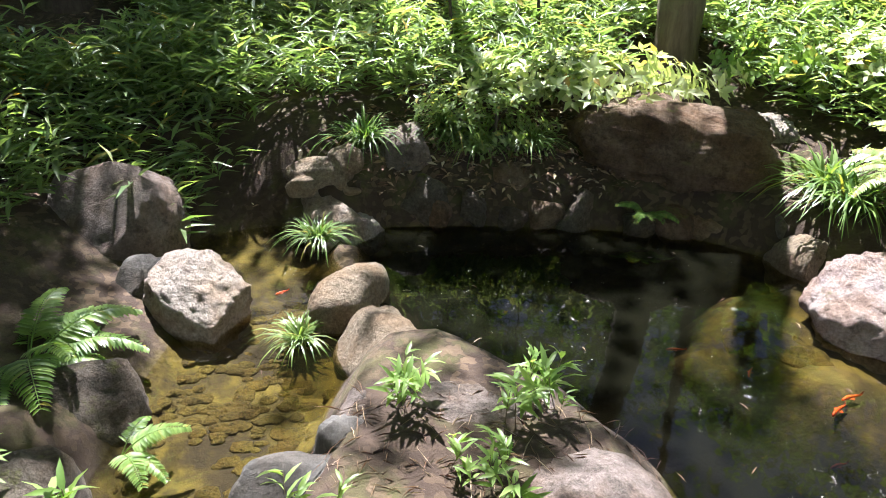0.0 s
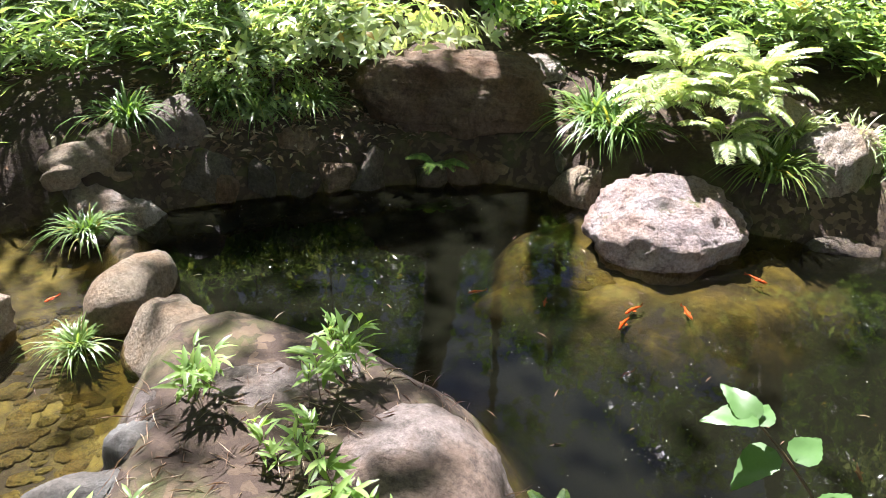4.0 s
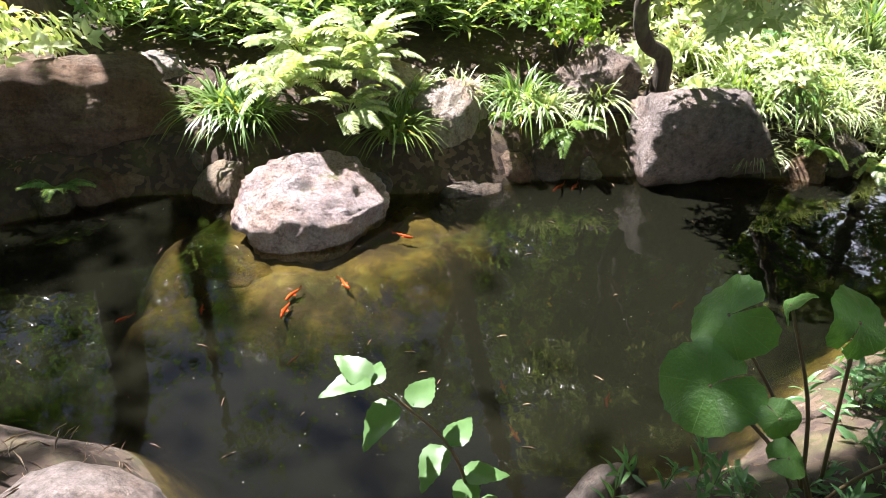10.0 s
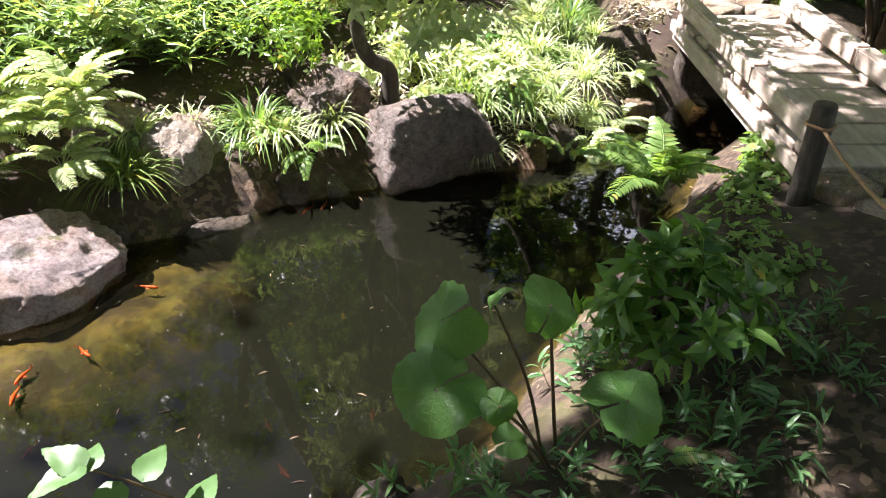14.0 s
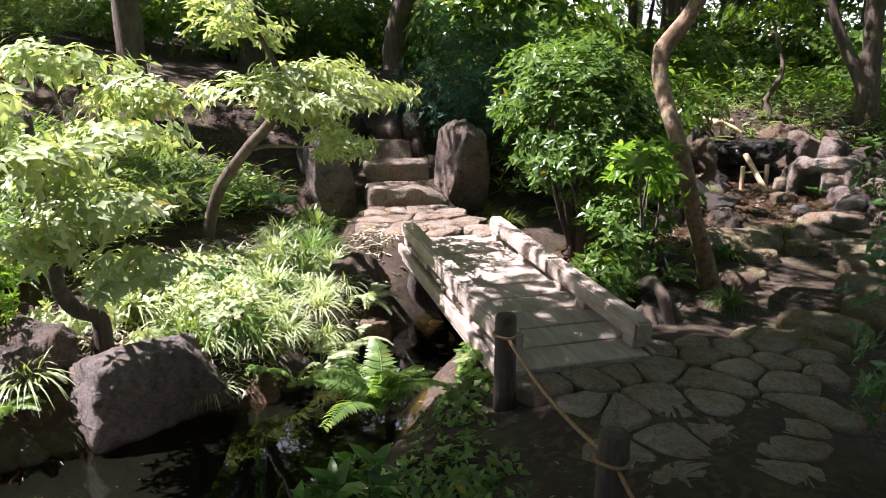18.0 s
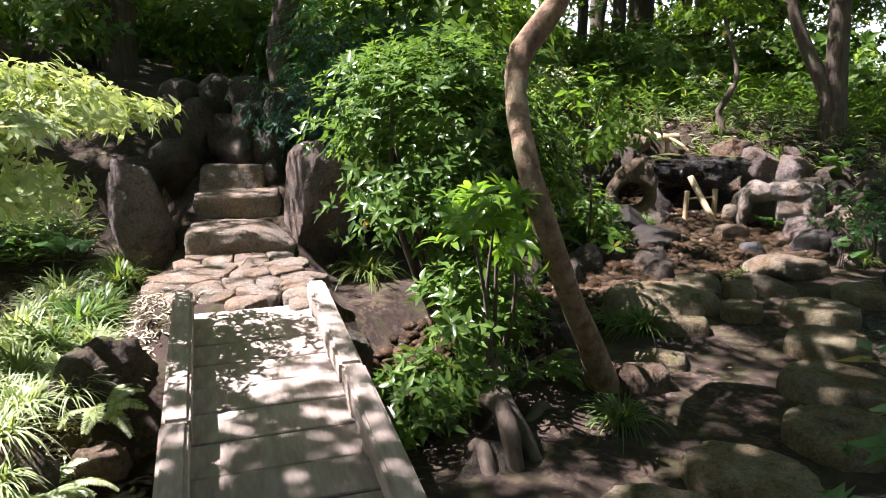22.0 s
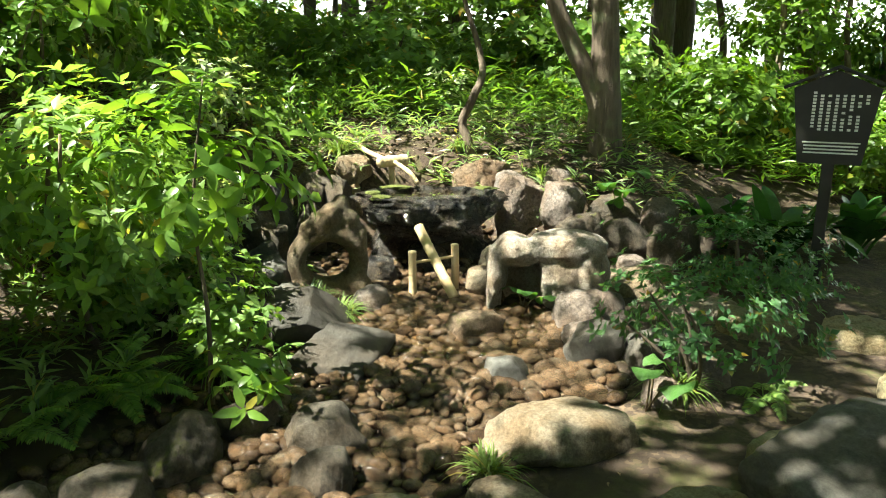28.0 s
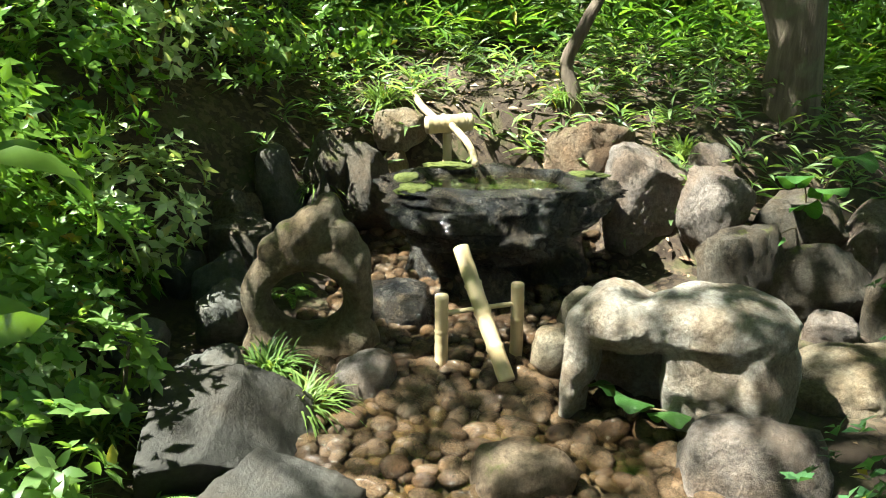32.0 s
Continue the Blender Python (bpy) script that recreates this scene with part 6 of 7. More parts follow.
for i, (p, nrm, tip, size) in enumerate([((1.575, 0.411, 0.445), (-0.62, -0.1, 0.75), (-0.5, 0.5, -0.55), 0.235), ((1.68, 0.45, 0.56), (-0.8, 0.15, 0.6), (-0.4, 0.6, -0.35), 0.21), ((1.80, 0.232, 0.60), (-0.35, -0.75, 0.6), (0.5, -0.1, 0.7), 0.165),
        ((1.613, 0.27, 0.425), (-0.5, -0.5, 0.7), (0.2, -0.2, -0.6), 0.098), ((1.577, 0.221, 0.373), (-0.3, -0.3, 0.9), (0.5, -0.6, 0.1), 0.09), ((1.713, 0.008, 0.474), (-0.25, -0.35, 0.9), (0.5, -0.3, -0.2), 0.20), ((1.739, 0.351, 0.612), (-0.3, 0.85, 0.4), (0.2, 0.1, 0.9), 0.09)]):
    q = np.array(p) - (1.86, 0.2, -0.03)
    vv, ff = tube(curve([(0.02 * math.sin(i), 0.02 * math.cos(i), 0.0), q * (0.45, 0.45, 0.55), q], 10), np.linspace(0.006, 0.004, 10), 6)
    st = part("stalk", np_mesh("stalk", vv, ff, STALK), ligularia)
    part("leaf_blade", ROUND[i % 4], st, tilted(q, nrm, tip, 0.9 * size))
broad_plant(11.75, -4.45, 0.45, [(-0.1, 0.15, 0.25, 0.2, 10, -30, 150), (-0.15, 0.0, 0.2, 0.2, 0, -30, 190), (-0.05, -0.15, 0.35, 0.24, 0, -10, 210), (-0.12, 0.08, 0.1, 0.18, 0, -40, 170), (-0.2, 0.25, -0.05, 0.14, 0, -20, 170)], "plant with big round leaves among wall stones", 2)
broad_plant(10.35, -3.3, 0.05, [(-0.1, 0.0, 0.15, 0.16, 0, -30, 150), (-0.12, -0.12, 0.12, 0.17, 0, -30, 200), (-0.02, 0.1, 0.16, 0.12, 0, -20, 120)], "small plant with round leaves at the arched rock", 3)
broad_plant(8.75, -3.55, 0.1, [(-0.05, 0.05, 0.2, 0.16, 0, -20, 150), (-0.1, -0.08, 0.14, 0.2, 0, -30, 200), (0.02, -0.02, 0.22, 0.12, 0, -10, 90)], "small plant with round leaves beside a pale stone", 4)
broad_plant(7.0, 2.45, 0.3, [(0.1, 0.1, 0.2, 0.24, 0, -20, 150), (-0.1, 0.2, 0.25, 0.26, 0, -20, 200), (-0.2, -0.1, 0.2, 0.24, 0, -10, 90), (0.0, -0.2, 0.16, 0.2, 10, -20, 20), (-0.3, 0.2, 0.2, 0.2, 0, -20, 240)], "plant with big round leaves on the shaded bank", 5)
broad_plant(5.0, 1.8, 0.12, [(0.1, 0.1, 0.16, 0.18, 0, -20, 150), (-0.1, 0.1, 0.2, 0.2, 0, -20, 200), (-0.2, -0.1, 0.15, 0.18, 0, -10, 90)], "plant with round leaves on the sunlit bank", 6)

# ---- leaning tree by the bridge ----
trunk_tree("leaning_tree", [(6.02, -1.52, -0.05), (5.96, -1.46, 0.16), (5.85, -1.395, 0.36), (5.72, -1.315, 0.57), (5.57, -1.235, 0.815), (5.44, -1.16, 1.06), (5.47, -1.095, 1.25), (5.56, -1.058, 1.365), (5.655, -1.03, 1.46), (5.755, -1.008, 1.565), (5.84, -1.005, 1.68), (5.93, -1.03, 1.785), (5.93, -1.16, 1.95), (5.88, -1.28, 2.25), (5.75, -1.4, 3.2), (6.0, -1.3, 4.6)], [0.078, 0.070, 0.062, 0.058, 0.056, 0.054, 0.051, 0.050, 0.050, 0.051, 0.054, 0.06, 0.056, 0.052, 0.045, 0.025],
           [(6.2, 0.9, 5.6, 1.9, 1.5, 0.9, 440)], BARK_SMOOTH, LEAF_TREE, "leaning tree with smooth tan bark beside the stream", 701, [([(5.88, -1.28, 2.2), (6.0, -0.9, 2.9), (6.4, -0.2, 4.2), (6.3, 0.3, 5.4)], 0.05, 0.02)])
for i, (x, y, sz) in enumerate([(4.35, 1.75, 0.3), (4.6, 1.6, 0.34), (4.85, 1.75, 0.3), (5.1, 1.55, 0.34), (5.35, 1.75, 0.3), (4.6, 2.0, 0.32), (5.0, 2.1, 0.34), (5.5, 2.1, 0.3), (4.3, 2.1, 0.3), (5.75, 1.75, 0.3), (4.2, 1.5, 0.22), (4.75, 1.42, 0.24), (6.0, 1.95, 0.34), (6.4, 2.1, 0.34), (6.7, 2.2, 0.34), (5.9, 1.4, 0.26), (5.2, 1.35, 0.22)]):
    tuft(x, y, sz * 1.2, "tussock of pale sunlit grass on the bank", 560 + i, None, True)
for i, (x, y, sz) in enumerate([(4.3, 1.3, 0.22), (4.5, 1.2, 0.24), (4.65, 1.32, 0.22), (4.9, 1.15, 0.24), (5.1, 1.2, 0.24), (5.3, 1.1, 0.22), (4.1, 1.5, 0.22), (5.5, 1.25, 0.24), (4.75, 1.05, 0.2), (3.45, 2.1, 0.24), (3.2, 2.25, 0.24), (3.9, 1.4, 0.18), (2.95, 2.6, 0.26), (2.75, 2.8, 0.26)]):
    tuft(x, y, sz * 1.2, "tussock of pale sunlit grass at the water's edge", 590 + i, max(gz(x, y), -0.1), True)
# gnarled roots beside the bridge end
roots = thing("tree_root", 5.1, -0.98, 0.0, "gnarled exposed tree roots beside the footbridge", "roots")
for k, (pts, r0, r1) in enumerate([([(0.35, 0.1, 0.0), (0.2, 0.02, 0.28), (0.0, -0.08, 0.26), (-0.1, -0.14, 0.0)], 0.05, 0.035), ([(0.6, 0.12, 0.05), (0.45, 0.04, 0.36), (0.25, -0.02, 0.3), (0.05, -0.18, 0.12), (0.0, -0.22, -0.05)], 0.045, 0.03), ([(0.1, 0.12, -0.02), (-0.05, 0.02, 0.18), (-0.22, -0.06, -0.02)], 0.045, 0.03), ([(0.3, -0.1, 0.0), (0.5, -0.2, 0.12), (0.62, -0.28, -0.05)], 0.035, 0.02)]):
    part("root", np_mesh("root", *tube(curve(pts, 20), np.linspace(r0, r1, 20), 10, 0.10, k), BARK), roots)
# azalea trunks on the sunlit bank
trunk_tree("azalea_tree", [(3.86, 1.98, 0.10), (3.85, 1.96, 0.34), (3.72, 2.0, 0.44), (3.62, 2.0, 0.62), (3.56, 1.92, 0.95), (3.42, 1.85, 1.25), (3.3, 1.75, 1.45)], [0.05, 0.045, 0.038, 0.028, 0.015],
           [(3.5, 1.45, 1.36, 0.34, 0.3, 0.09, 110), (3.95, 1.6, 1.5, 0.36, 0.32, 0.1, 120), (3.0, 1.5, 1.3, 0.34, 0.32, 0.09, 120), (3.3, 1.85, 1.2, 0.34, 0.32, 0.09, 110), (3.75, 1.95, 1.66, 0.36, 0.34, 0.1, 120), (3.5, 1.55, 1.05, 0.34, 0.28, 0.08, 100), (3.2, 1.35, 1.12, 0.34, 0.3, 0.09, 110), (3.15, 1.6, 0.95, 0.26, 0.24, 0.07, 70), (3.3, 1.3, 0.82, 0.3, 0.26, 0.08, 80), (2.95, 1.75, 1.5, 0.34, 0.3, 0.09, 110)], BARK_DARK, LEAF_SUNLIT, "crooked azalea with a broad sunlit crown beside a boulder", 702,
           [([(3.62, 2.0, 0.62), (3.8, 1.95, 0.95), (3.95, 1.9, 1.3)], 0.024, 0.008), ([(3.58, 1.95, 0.8), (3.4, 1.9, 0.95), (3.25, 1.8, 1.1)], 0.02, 0.008)], 0.085, 0.032)
trunk_tree("azalea_tree", [(5.85, 2.5, 0.2), (5.8, 2.3, 0.7), (5.62, 1.95, 1.05), (5.35, 1.6, 1.3), (5.0, 1.35, 1.55), (4.8, 1.4, 1.85)], [0.05, 0.048, 0.042, 0.036, 0.026, 0.012],
           [(4.98, 1.08, 1.42, 0.40, 0.36, 0.11, 190), (5.2, 1.25, 1.62, 0.42, 0.38, 0.11, 200), (5.42, 0.95, 1.48, 0.38, 0.34, 0.10, 170), (5.6, 1.2, 1.55, 0.32, 0.3, 0.08, 100), (4.72, 1.38, 1.48, 0.33, 0.34, 0.13, 180), (4.9, 1.6, 1.85, 0.35, 0.32, 0.12, 90), (5.15, 1.05, 1.2, 0.30, 0.28, 0.12, 100), (4.6, 1.6, 1.98, 0.26, 0.26, 0.09, 60)], BARK, LEAF_SUNLIT, "spreading sunlit azalea beside the bridge", 706,
           [([(5.35, 1.6, 1.3), (5.3, 1.5, 1.5), (5.35, 1.3, 1.62)], 0.024, 0.008), ([(5.0, 1.35, 1.55), (5.15, 1.15, 1.5), (5.3, 1.0, 1.45)], 0.018, 0.007), ([(5.62, 1.95, 1.05), (5.5, 1.7, 1.1), (5.3, 1.3, 1.12)], 0.02, 0.007)], 0.085, 0.032)
trunk_tree("sapling", [(9.1, -1.45, 0.0), (9.1, -1.47, 0.5), (9.12, -1.44, 1.0), (9.0, -1.55, 1.6)], [0.014, 0.011, 0.008, 0.004], [(9.0, -1.48, 1.25, 0.5, 0.5, 0.4, 72), (9.05, -1.6, 0.2, 0.4, 0.35, 0.2, 26)], BARK, LEAF_BUSH, "slender sapling with pointed leaves beside the pebble stream", 715, (), 0.135, 0.05, 8, LEAF8)
trunk_tree("oak_tree", [(1.55, 4.85, 0.2), (1.55, 4.9, 1.0), (1.42, 5.0, 2.5), (0.85, 5.4, 4.5), (0.6, 6.0, 6.0)], [0.155, 0.145, 0.13, 0.1, 0.05], [(1.0, 10.2, 6.6, 1.8, 1.2, 1.3, 900)], BARK, LEAF_TREE, "straight brown tree trunk behind the boulder", 703)
trunk_tree("maple_tree", [(-2.6, 5.2, 0.2), (-2.7, 5.3, 1.2), (-2.9, 5.8, 3.0), (-2.8, 6.6, 5.0)], [0.2, 0.17, 0.14, 0.06], [(-3.6, 7.0, 5.0, 2.2, 1.9, 1.2, 2400), (-4.5, 4.5, 4.0, 1.5, 1.5, 1.0, 1200), (-2.5, 8.3, 5.2, 1.9, 1.7, 1.0, 2400)], BARK_DARK, LEAF_TREE, "dark trunk of a spreading tree on the shaded bank", 704)
trunk_tree("maple_tree", [(-2.15, 3.65, 0.1), (-2.5, 3.75, 0.6), (-3.2, 3.9, 1.3), (-4.2, 4.2, 3.0)], [0.13, 0.12, 0.1, 0.05], [(-4.2, 4.2, 3.2, 1.0, 1.0, 0.6, 500)], BARK_DARK, LEAF_TREE, "dark leaning trunk on the shaded bank", 705)
for i, (x, y, h) in enumerate([(0.08, 4.75, 1.6), (-0.4, 4.9, 1.5), (0.65, 4.8, 1.8)]):
    trunk_tree("sapling", [(x, y, 0.2), (x - 0.03, y, 0.7), (x - 0.06, y + 0.1, h)], [0.016, 0.012, 0.005], [(x - 0.05, y + 0.1, h + 0.1, 0.3, 0.3, 0.25, 24)], BARK_DARK, LEAF_TREE, "thin sapling in the dwarf bamboo", 710 + i, (), 0.09, 0.04, 8)
trunk_tree("woodland_tree", [(12.85, -4.70, 0.5), (12.88, -4.68, 1.1), (12.9, -4.66, 1.7), (12.95, -4.6, 3.0), (12.9, -4.5, 4.6), (12.6, -4.2, 6.5)], [0.19, 0.17, 0.14, 0.12, 0.10, 0.05], [(13.2, -3.5, 6.3, 2.2, 2.0, 1.2, 1500)], BARK, LEAF_TREE, "forked brown woodland tree behind the fountain", 720,
           [([(12.87, -4.68, 1.15), (12.95, -4.5, 1.6), (13.05, -4.2, 2.2), (13.1, -3.7, 3.6), (13.0, -3.2, 5.8)], 0.12, 0.05)])
trunk_tree("woodland_tree", [(12.72, -3.32, 0.6), (12.7, -3.26, 0.95), (12.74, -3.2, 1.15), (12.68, -3.3, 1.4), (12.8, -3.4, 1.7), (12.9, -3.2, 2.4)], [0.055, 0.045, 0.042, 0.036, 0.02], [(13.0, -3.2, 2.6, 0.9, 0.9, 0.4, 200)], BARK, LEAF_TREE, "small crooked tree on the slope behind the basin", 721)

# ---- trees that shade the path (high crowns) ----
rg = np.random.default_rng(77)
for i, (x, y, bx, by, cz, rx, ry, rz, n) in enumerate([(2.4, 1.9, 1.2, -3.8, 5.6, 2.1, 1.3, 0.9, 3600), (10.3, 0.5, 10.9, 2.2, 5.6, 1.8, 1.4, 0.8, 560), (7.6, 4.3, 8.2, 4.6, 5.2, 1.7, 1.7, 1.0, 900), (5.8, 6.1, 7.4, 6.6, 6.0, 1.3, 1.1, 0.6, 650), (4.4, 2.6, 5.6, 5.6, 5.2, 1.0, 0.8, 0.5, 170), (12.5, -1.6, 16.2, 1.8, 6.2, 1.6, 1.2, 0.8, 160), (8.0, 0.6, 7.0, -6.4, 6.2, 1.9, 1.2, 0.8, 170), (-0.2, 5.0, -5.2, 2.5, 6.2, 1.7, 1.5, 0.8, 230), (2.25, 2.95, 1.4, -4.6, 5.2, 1.1, 0.6, 0.4, 800), (-2.65, 5.1, -4.6, 1.0, 5.6, 0.85, 1.1, 0.6, 1100), (-0.35, 7.45, -0.8, 10.4, 6.6, 1.15, 0.42, 0.4, 620), (3.3, 8.1, 4.4, 10.8, 6.8, 1.2, 1.1, 0.6, 200)]):
    trunk_tree("canopy_tree", [(bx, by, gz(bx, by) - 0.1), (bx, by, 2.2), ((bx + x) / 2, (by + y) / 2, 4.4), (x, y, cz)], [0.17, 0.15, 0.1, 0.04], [(x, y, cz, rx, ry, rz, n)], BARK, LEAF_TREE, "tall tree with a high spreading crown over the garden", 730 + i)

# wide old trees behind the path, whose high boughs roof the garden
def spreading_tree(bx, by, blobs, seed):
    limbs, crowns = [], []
    for x, y, z, r, n in blobs:
        limbs.append(([(bx, by, 3.0), (bx * 0.6 + x * 0.4, by * 0.6 + y * 0.4, 3.6 + 0.25 * z), (x, y, z - 0.3)], 0.11, 0.03))
        crowns.append((x, y, z, r, r, 0.8, n))
    trunk_tree("spreading_tree", [(bx, by, gz(bx, by) - 0.1), (bx, by, 1.5), (bx + 0.1, by, 3.2)], [0.3, 0.24, 0.2], crowns, BARK, LEAF_TREE, "old spreading tree roofing the garden", seed, limbs, 0.26, 0.13)

spreading_tree(0.6, -4.4, [(-1.0, -1.5, 6.5, 2.2, 420), (0.4, 0.6, 7.0, 2.0, 380), (2.2, 2.2, 6.8, 1.5, 420), (3.45, 2.0, 6.8, 1.2, 320), (3.7, 3.6, 6.8, 0.55, 60), (1.0, -5.0, 7.5, 2.4, 120), (2.6, -1.8, 7.0, 2.2, 90), (1.15, 4.4, 6.8, 0.5, 26)], 760)
spreading_tree(-5.0, 0.0, [(-3.2, 1.5, 6.5, 2.2, 520), (-3.6, 4.4, 6.8, 2.2, 520), (-4.0, -2.0, 7.0, 2.2, 420), (-1.6, 2.6, 7.6, 1.6, 330), (-3.7, 7.5, 6.5, 1.8, 480), (-3.3, 9.6, 6.5, 1.8, 380), (-4.9, 6.0, 6.5, 1.8, 420), (-2.9, 7.9, 6.4, 0.85, 300), (-3.0, 6.7, 6.4, 0.7, 200)], 761)
spreading_tree(8.6, -7.6, [(4.9, 1.4, 7.0, 1.1, 330), (7.1, 0.9, 7.0, 1.2, 90), (10.2, -1.5, 7.2, 1.7, 320), (12.0, -1.5, 7.2, 1.5, 110), (6.6, -0.6, 7.2, 1.9, 200), (9.0, -0.8, 7.4, 1.6, 260), (10.5, -4.6, 7.5, 2.3, 260)], 762)
spreading_tree(11.2, 4.6, [(8.8, 5.6, 6.6, 2.0, 480), (8.0, 3.6, 6.8, 1.0, 260), (14.5, 3.0, 7.0, 2.4, 110), (16.0, 0.5, 7.2, 2.4, 90), (11.0, 6.4, 7.4, 2.4, 480)], 763)

# ---- woodland ----
WOODS = [(18.2, 2.8, 0.3), (19.0, -1.4, 0.12), (18.0, -2.1, 0.15), (18.9, -2.6, 0.28), (17.8, -7.3, 0.2), (18.6, -7.9, 0.32), (16.8, -9.3, 0.18), (16.1, -10.2, 0.14), (14.6, 3.5, 0.16), (16.0, 5.5, 0.2), (13.4, 6.5, 0.22), (12.0, 8.0, 0.16), (10.0, 9.5, 0.2), (15.5, 0.8, 0.14), (20.0, 7.0, 0.25), (22.0, 0.5, 0.2), (23.0, -4.5, 0.22), (22.0, -9.0, 0.25), (24.0, -13.0, 0.25), (19.0, -12.5, 0.2), (7.0, 13.5, 0.2), (4.0, 14.5, 0.22), (1.0, 14.0, 0.2), (-2.5, 14.0, 0.22), (-6.0, 10.0, 0.2), (-9.0, 6.0, 0.25), (-8.0, 1.0, 0.2), (-6.0, -4.0, 0.2), (-1.0, -7.0, 0.2), (4.0, -8.5, 0.2), (10.0, -10.0, 0.22), (27.0, -8.0, 0.25), (27.0, 3.0, 0.25), (24.0, 9.0, 0.25), (17.0, 11.0, 0.2), (30.0, -2.0, 0.3), (14.0, -12.0, 0.22), (20.5, -5.6, 0.24), (21.5, -7.4, 0.2), (19.6, -3.6, 0.17)]
rg = np.random.default_rng(9)
protos = []
for k in range(3):
    h = 7.0 + k
    protos.append(trunk_tree("woodland_tree", [(0, 0, -0.3), (0.05, 0, 2), (-0.1, 0.1, 4), (0.1, 0, h)], [1.0, 0.9, 0.75, 0.3], [(0, 0, h - 0.5, 2.6, 2.6, 1.8, 620), (0.9, 0.5, h - 3.2, 1.7, 1.7, 0.9, 200), (-0.9, -0.6, h - 2.6, 1.6, 1.7, 0.8, 200)], BARK, LEAF_TREE, "tall woodland tree with a leafy crown", 800 + k, (), 0.2, 0.1))
for k, (x, y, r) in enumerate(WOODS):
    src = protos[k % 3]
    ob = src if k < 3 else copy_thing(src, Matrix())
    ob.matrix_basis = pose(x, y, gz(x, y), 0, 0, rg.uniform(0, 360))
    for c in ob.children:
        if c.name.startswith("trunk"):
            c.scale = (r, r, 1)

shrubs = []
for k in range(4):
    shrubs.append(bush("woodland_shrub", 0, 0, 0, (0.9, 0.9, 0.65), 260, 0.17, 0.08, (LEAF_BUSH, LEAF_TREE, LEAF_BUSH, LEAF_FERN)[k], "bright leafy shrub in the woodland undergrowth", 850 + k, 1.0, 6, None, 30, 0.25, LEAF4, "shrub", "woodland shrubs", 4))
spots = []
for a in np.linspace(-48, 118, 36):
    for d in (12.5, 16.5, 21.0):
        aa, dd = math.radians(a + rg.uniform(-3, 3)), d + rg.uniform(-1.5, 1.5)
        spots.append((4.5 + dd * math.cos(aa), -1.5 + dd * math.sin(aa)))
spots += [(-4.5, 5.8), (-3.8, 8.0), (-1.5, 8.2), (-6, 3), (-5, 0), (0, 9), (2.5, 9.2), (11.3, 5.0), (10.5, 6.2), (12.4, 1.0), (11.8, 0.2), (12.8, 2.2), (11.0, 1.3), (12.3, 3.6), (13.2, -0.3), (-3, -3), (0, -5), (3, -6), (6.5, -7), (9.5, -8.5), (13.5, -8.5), (15.5, -7.3), (16.6, -5.4), (18.3, -6.4), (16.0, -3.6), (19.0, -4.6), (20.0, -9.0), (14.6, -9.6), (17.2, -8.2), (21.0, -6.0), (18.0, -3.0), (15.2, -5.6), (22.0, -3.0), (15.6, -1.4)]
k = 0
for x, y in spots:
    if 12.0 < x < 15.0 and -6.5 < y < -1.2:
        continue
    s = rg.uniform(0.7, 1.4)
    m4 = pose(x, y, gz(x, y) - 0.05, 0, 0, rg.uniform(0, 360)) @ Matrix.Scale(s, 4)
    if k < 4:
        shrubs[k].matrix_basis = m4
    else:
        ob = copy_thing(shrubs[k % 4], m4)
        ob.matrix_basis = m4
    k += 1

small = []
for k in range(3):
    small.append(trunk_tree("understory_tree", [(0, 0, -0.2), (0.1, 0.05, 1.2), (-0.1, 0.1, 2.6), (0.1, -0.1, 4.6)], [0.07, 0.06, 0.045, 0.02], [(0.2, 0.2, 3.6, 1.5, 1.5, 1.1, 220), (-0.6, 0.3, 2.4, 0.9, 1.0, 0.5, 90), (0.7, -0.5, 2.1, 0.9, 0.9, 0.45, 80), (0, 0, 5.2, 1.3, 1.3, 0.9, 120)], BARK, (LEAF_TREE, LEAF_BUSH, LEAF_TREE)[k], "slender understory tree with bright green leaves", 870 + k, (), 0.16, 0.08))
k = 0
for a in (*np.linspace(-50, 112, 22), *np.linspace(168, 306, 12)):
    for d in ((14.0, 19.0) if a < 115 else (9.0,)):
        aa, dd = math.radians(a + rg.uniform(-3, 3)), d + rg.uniform(-1.5, 2.5)
        x, y = 4.5 + dd * math.cos(aa), -1.5 + dd * math.sin(aa)
        m4 = pose(x, y, gz(x, y), 0, 0, rg.uniform(0, 360)) @ Matrix.Scale(rg.uniform(0.8, 1.25), 4)
        ob = small[k] if k < 3 else copy_thing(small[k % 3], m4)
        ob.matrix_basis = m4
        k += 1
for x, y in [(15.6, -8.0), (17.6, -5.0), (18.6, -4.0), (19.5, -6.8), (17.4, -9.6), (20.6, -2.4), (16.3, -9.0), (15.8, -10.7)]:
    m4 = pose(x, y, gz(x, y) - 0.9, 0, 0, rg.uniform(0, 360)) @ Matrix.Scale(rg.uniform(0.9, 1.2), 4)
    copy_thing(small[k % 3], m4).matrix_basis = m4
    k += 1

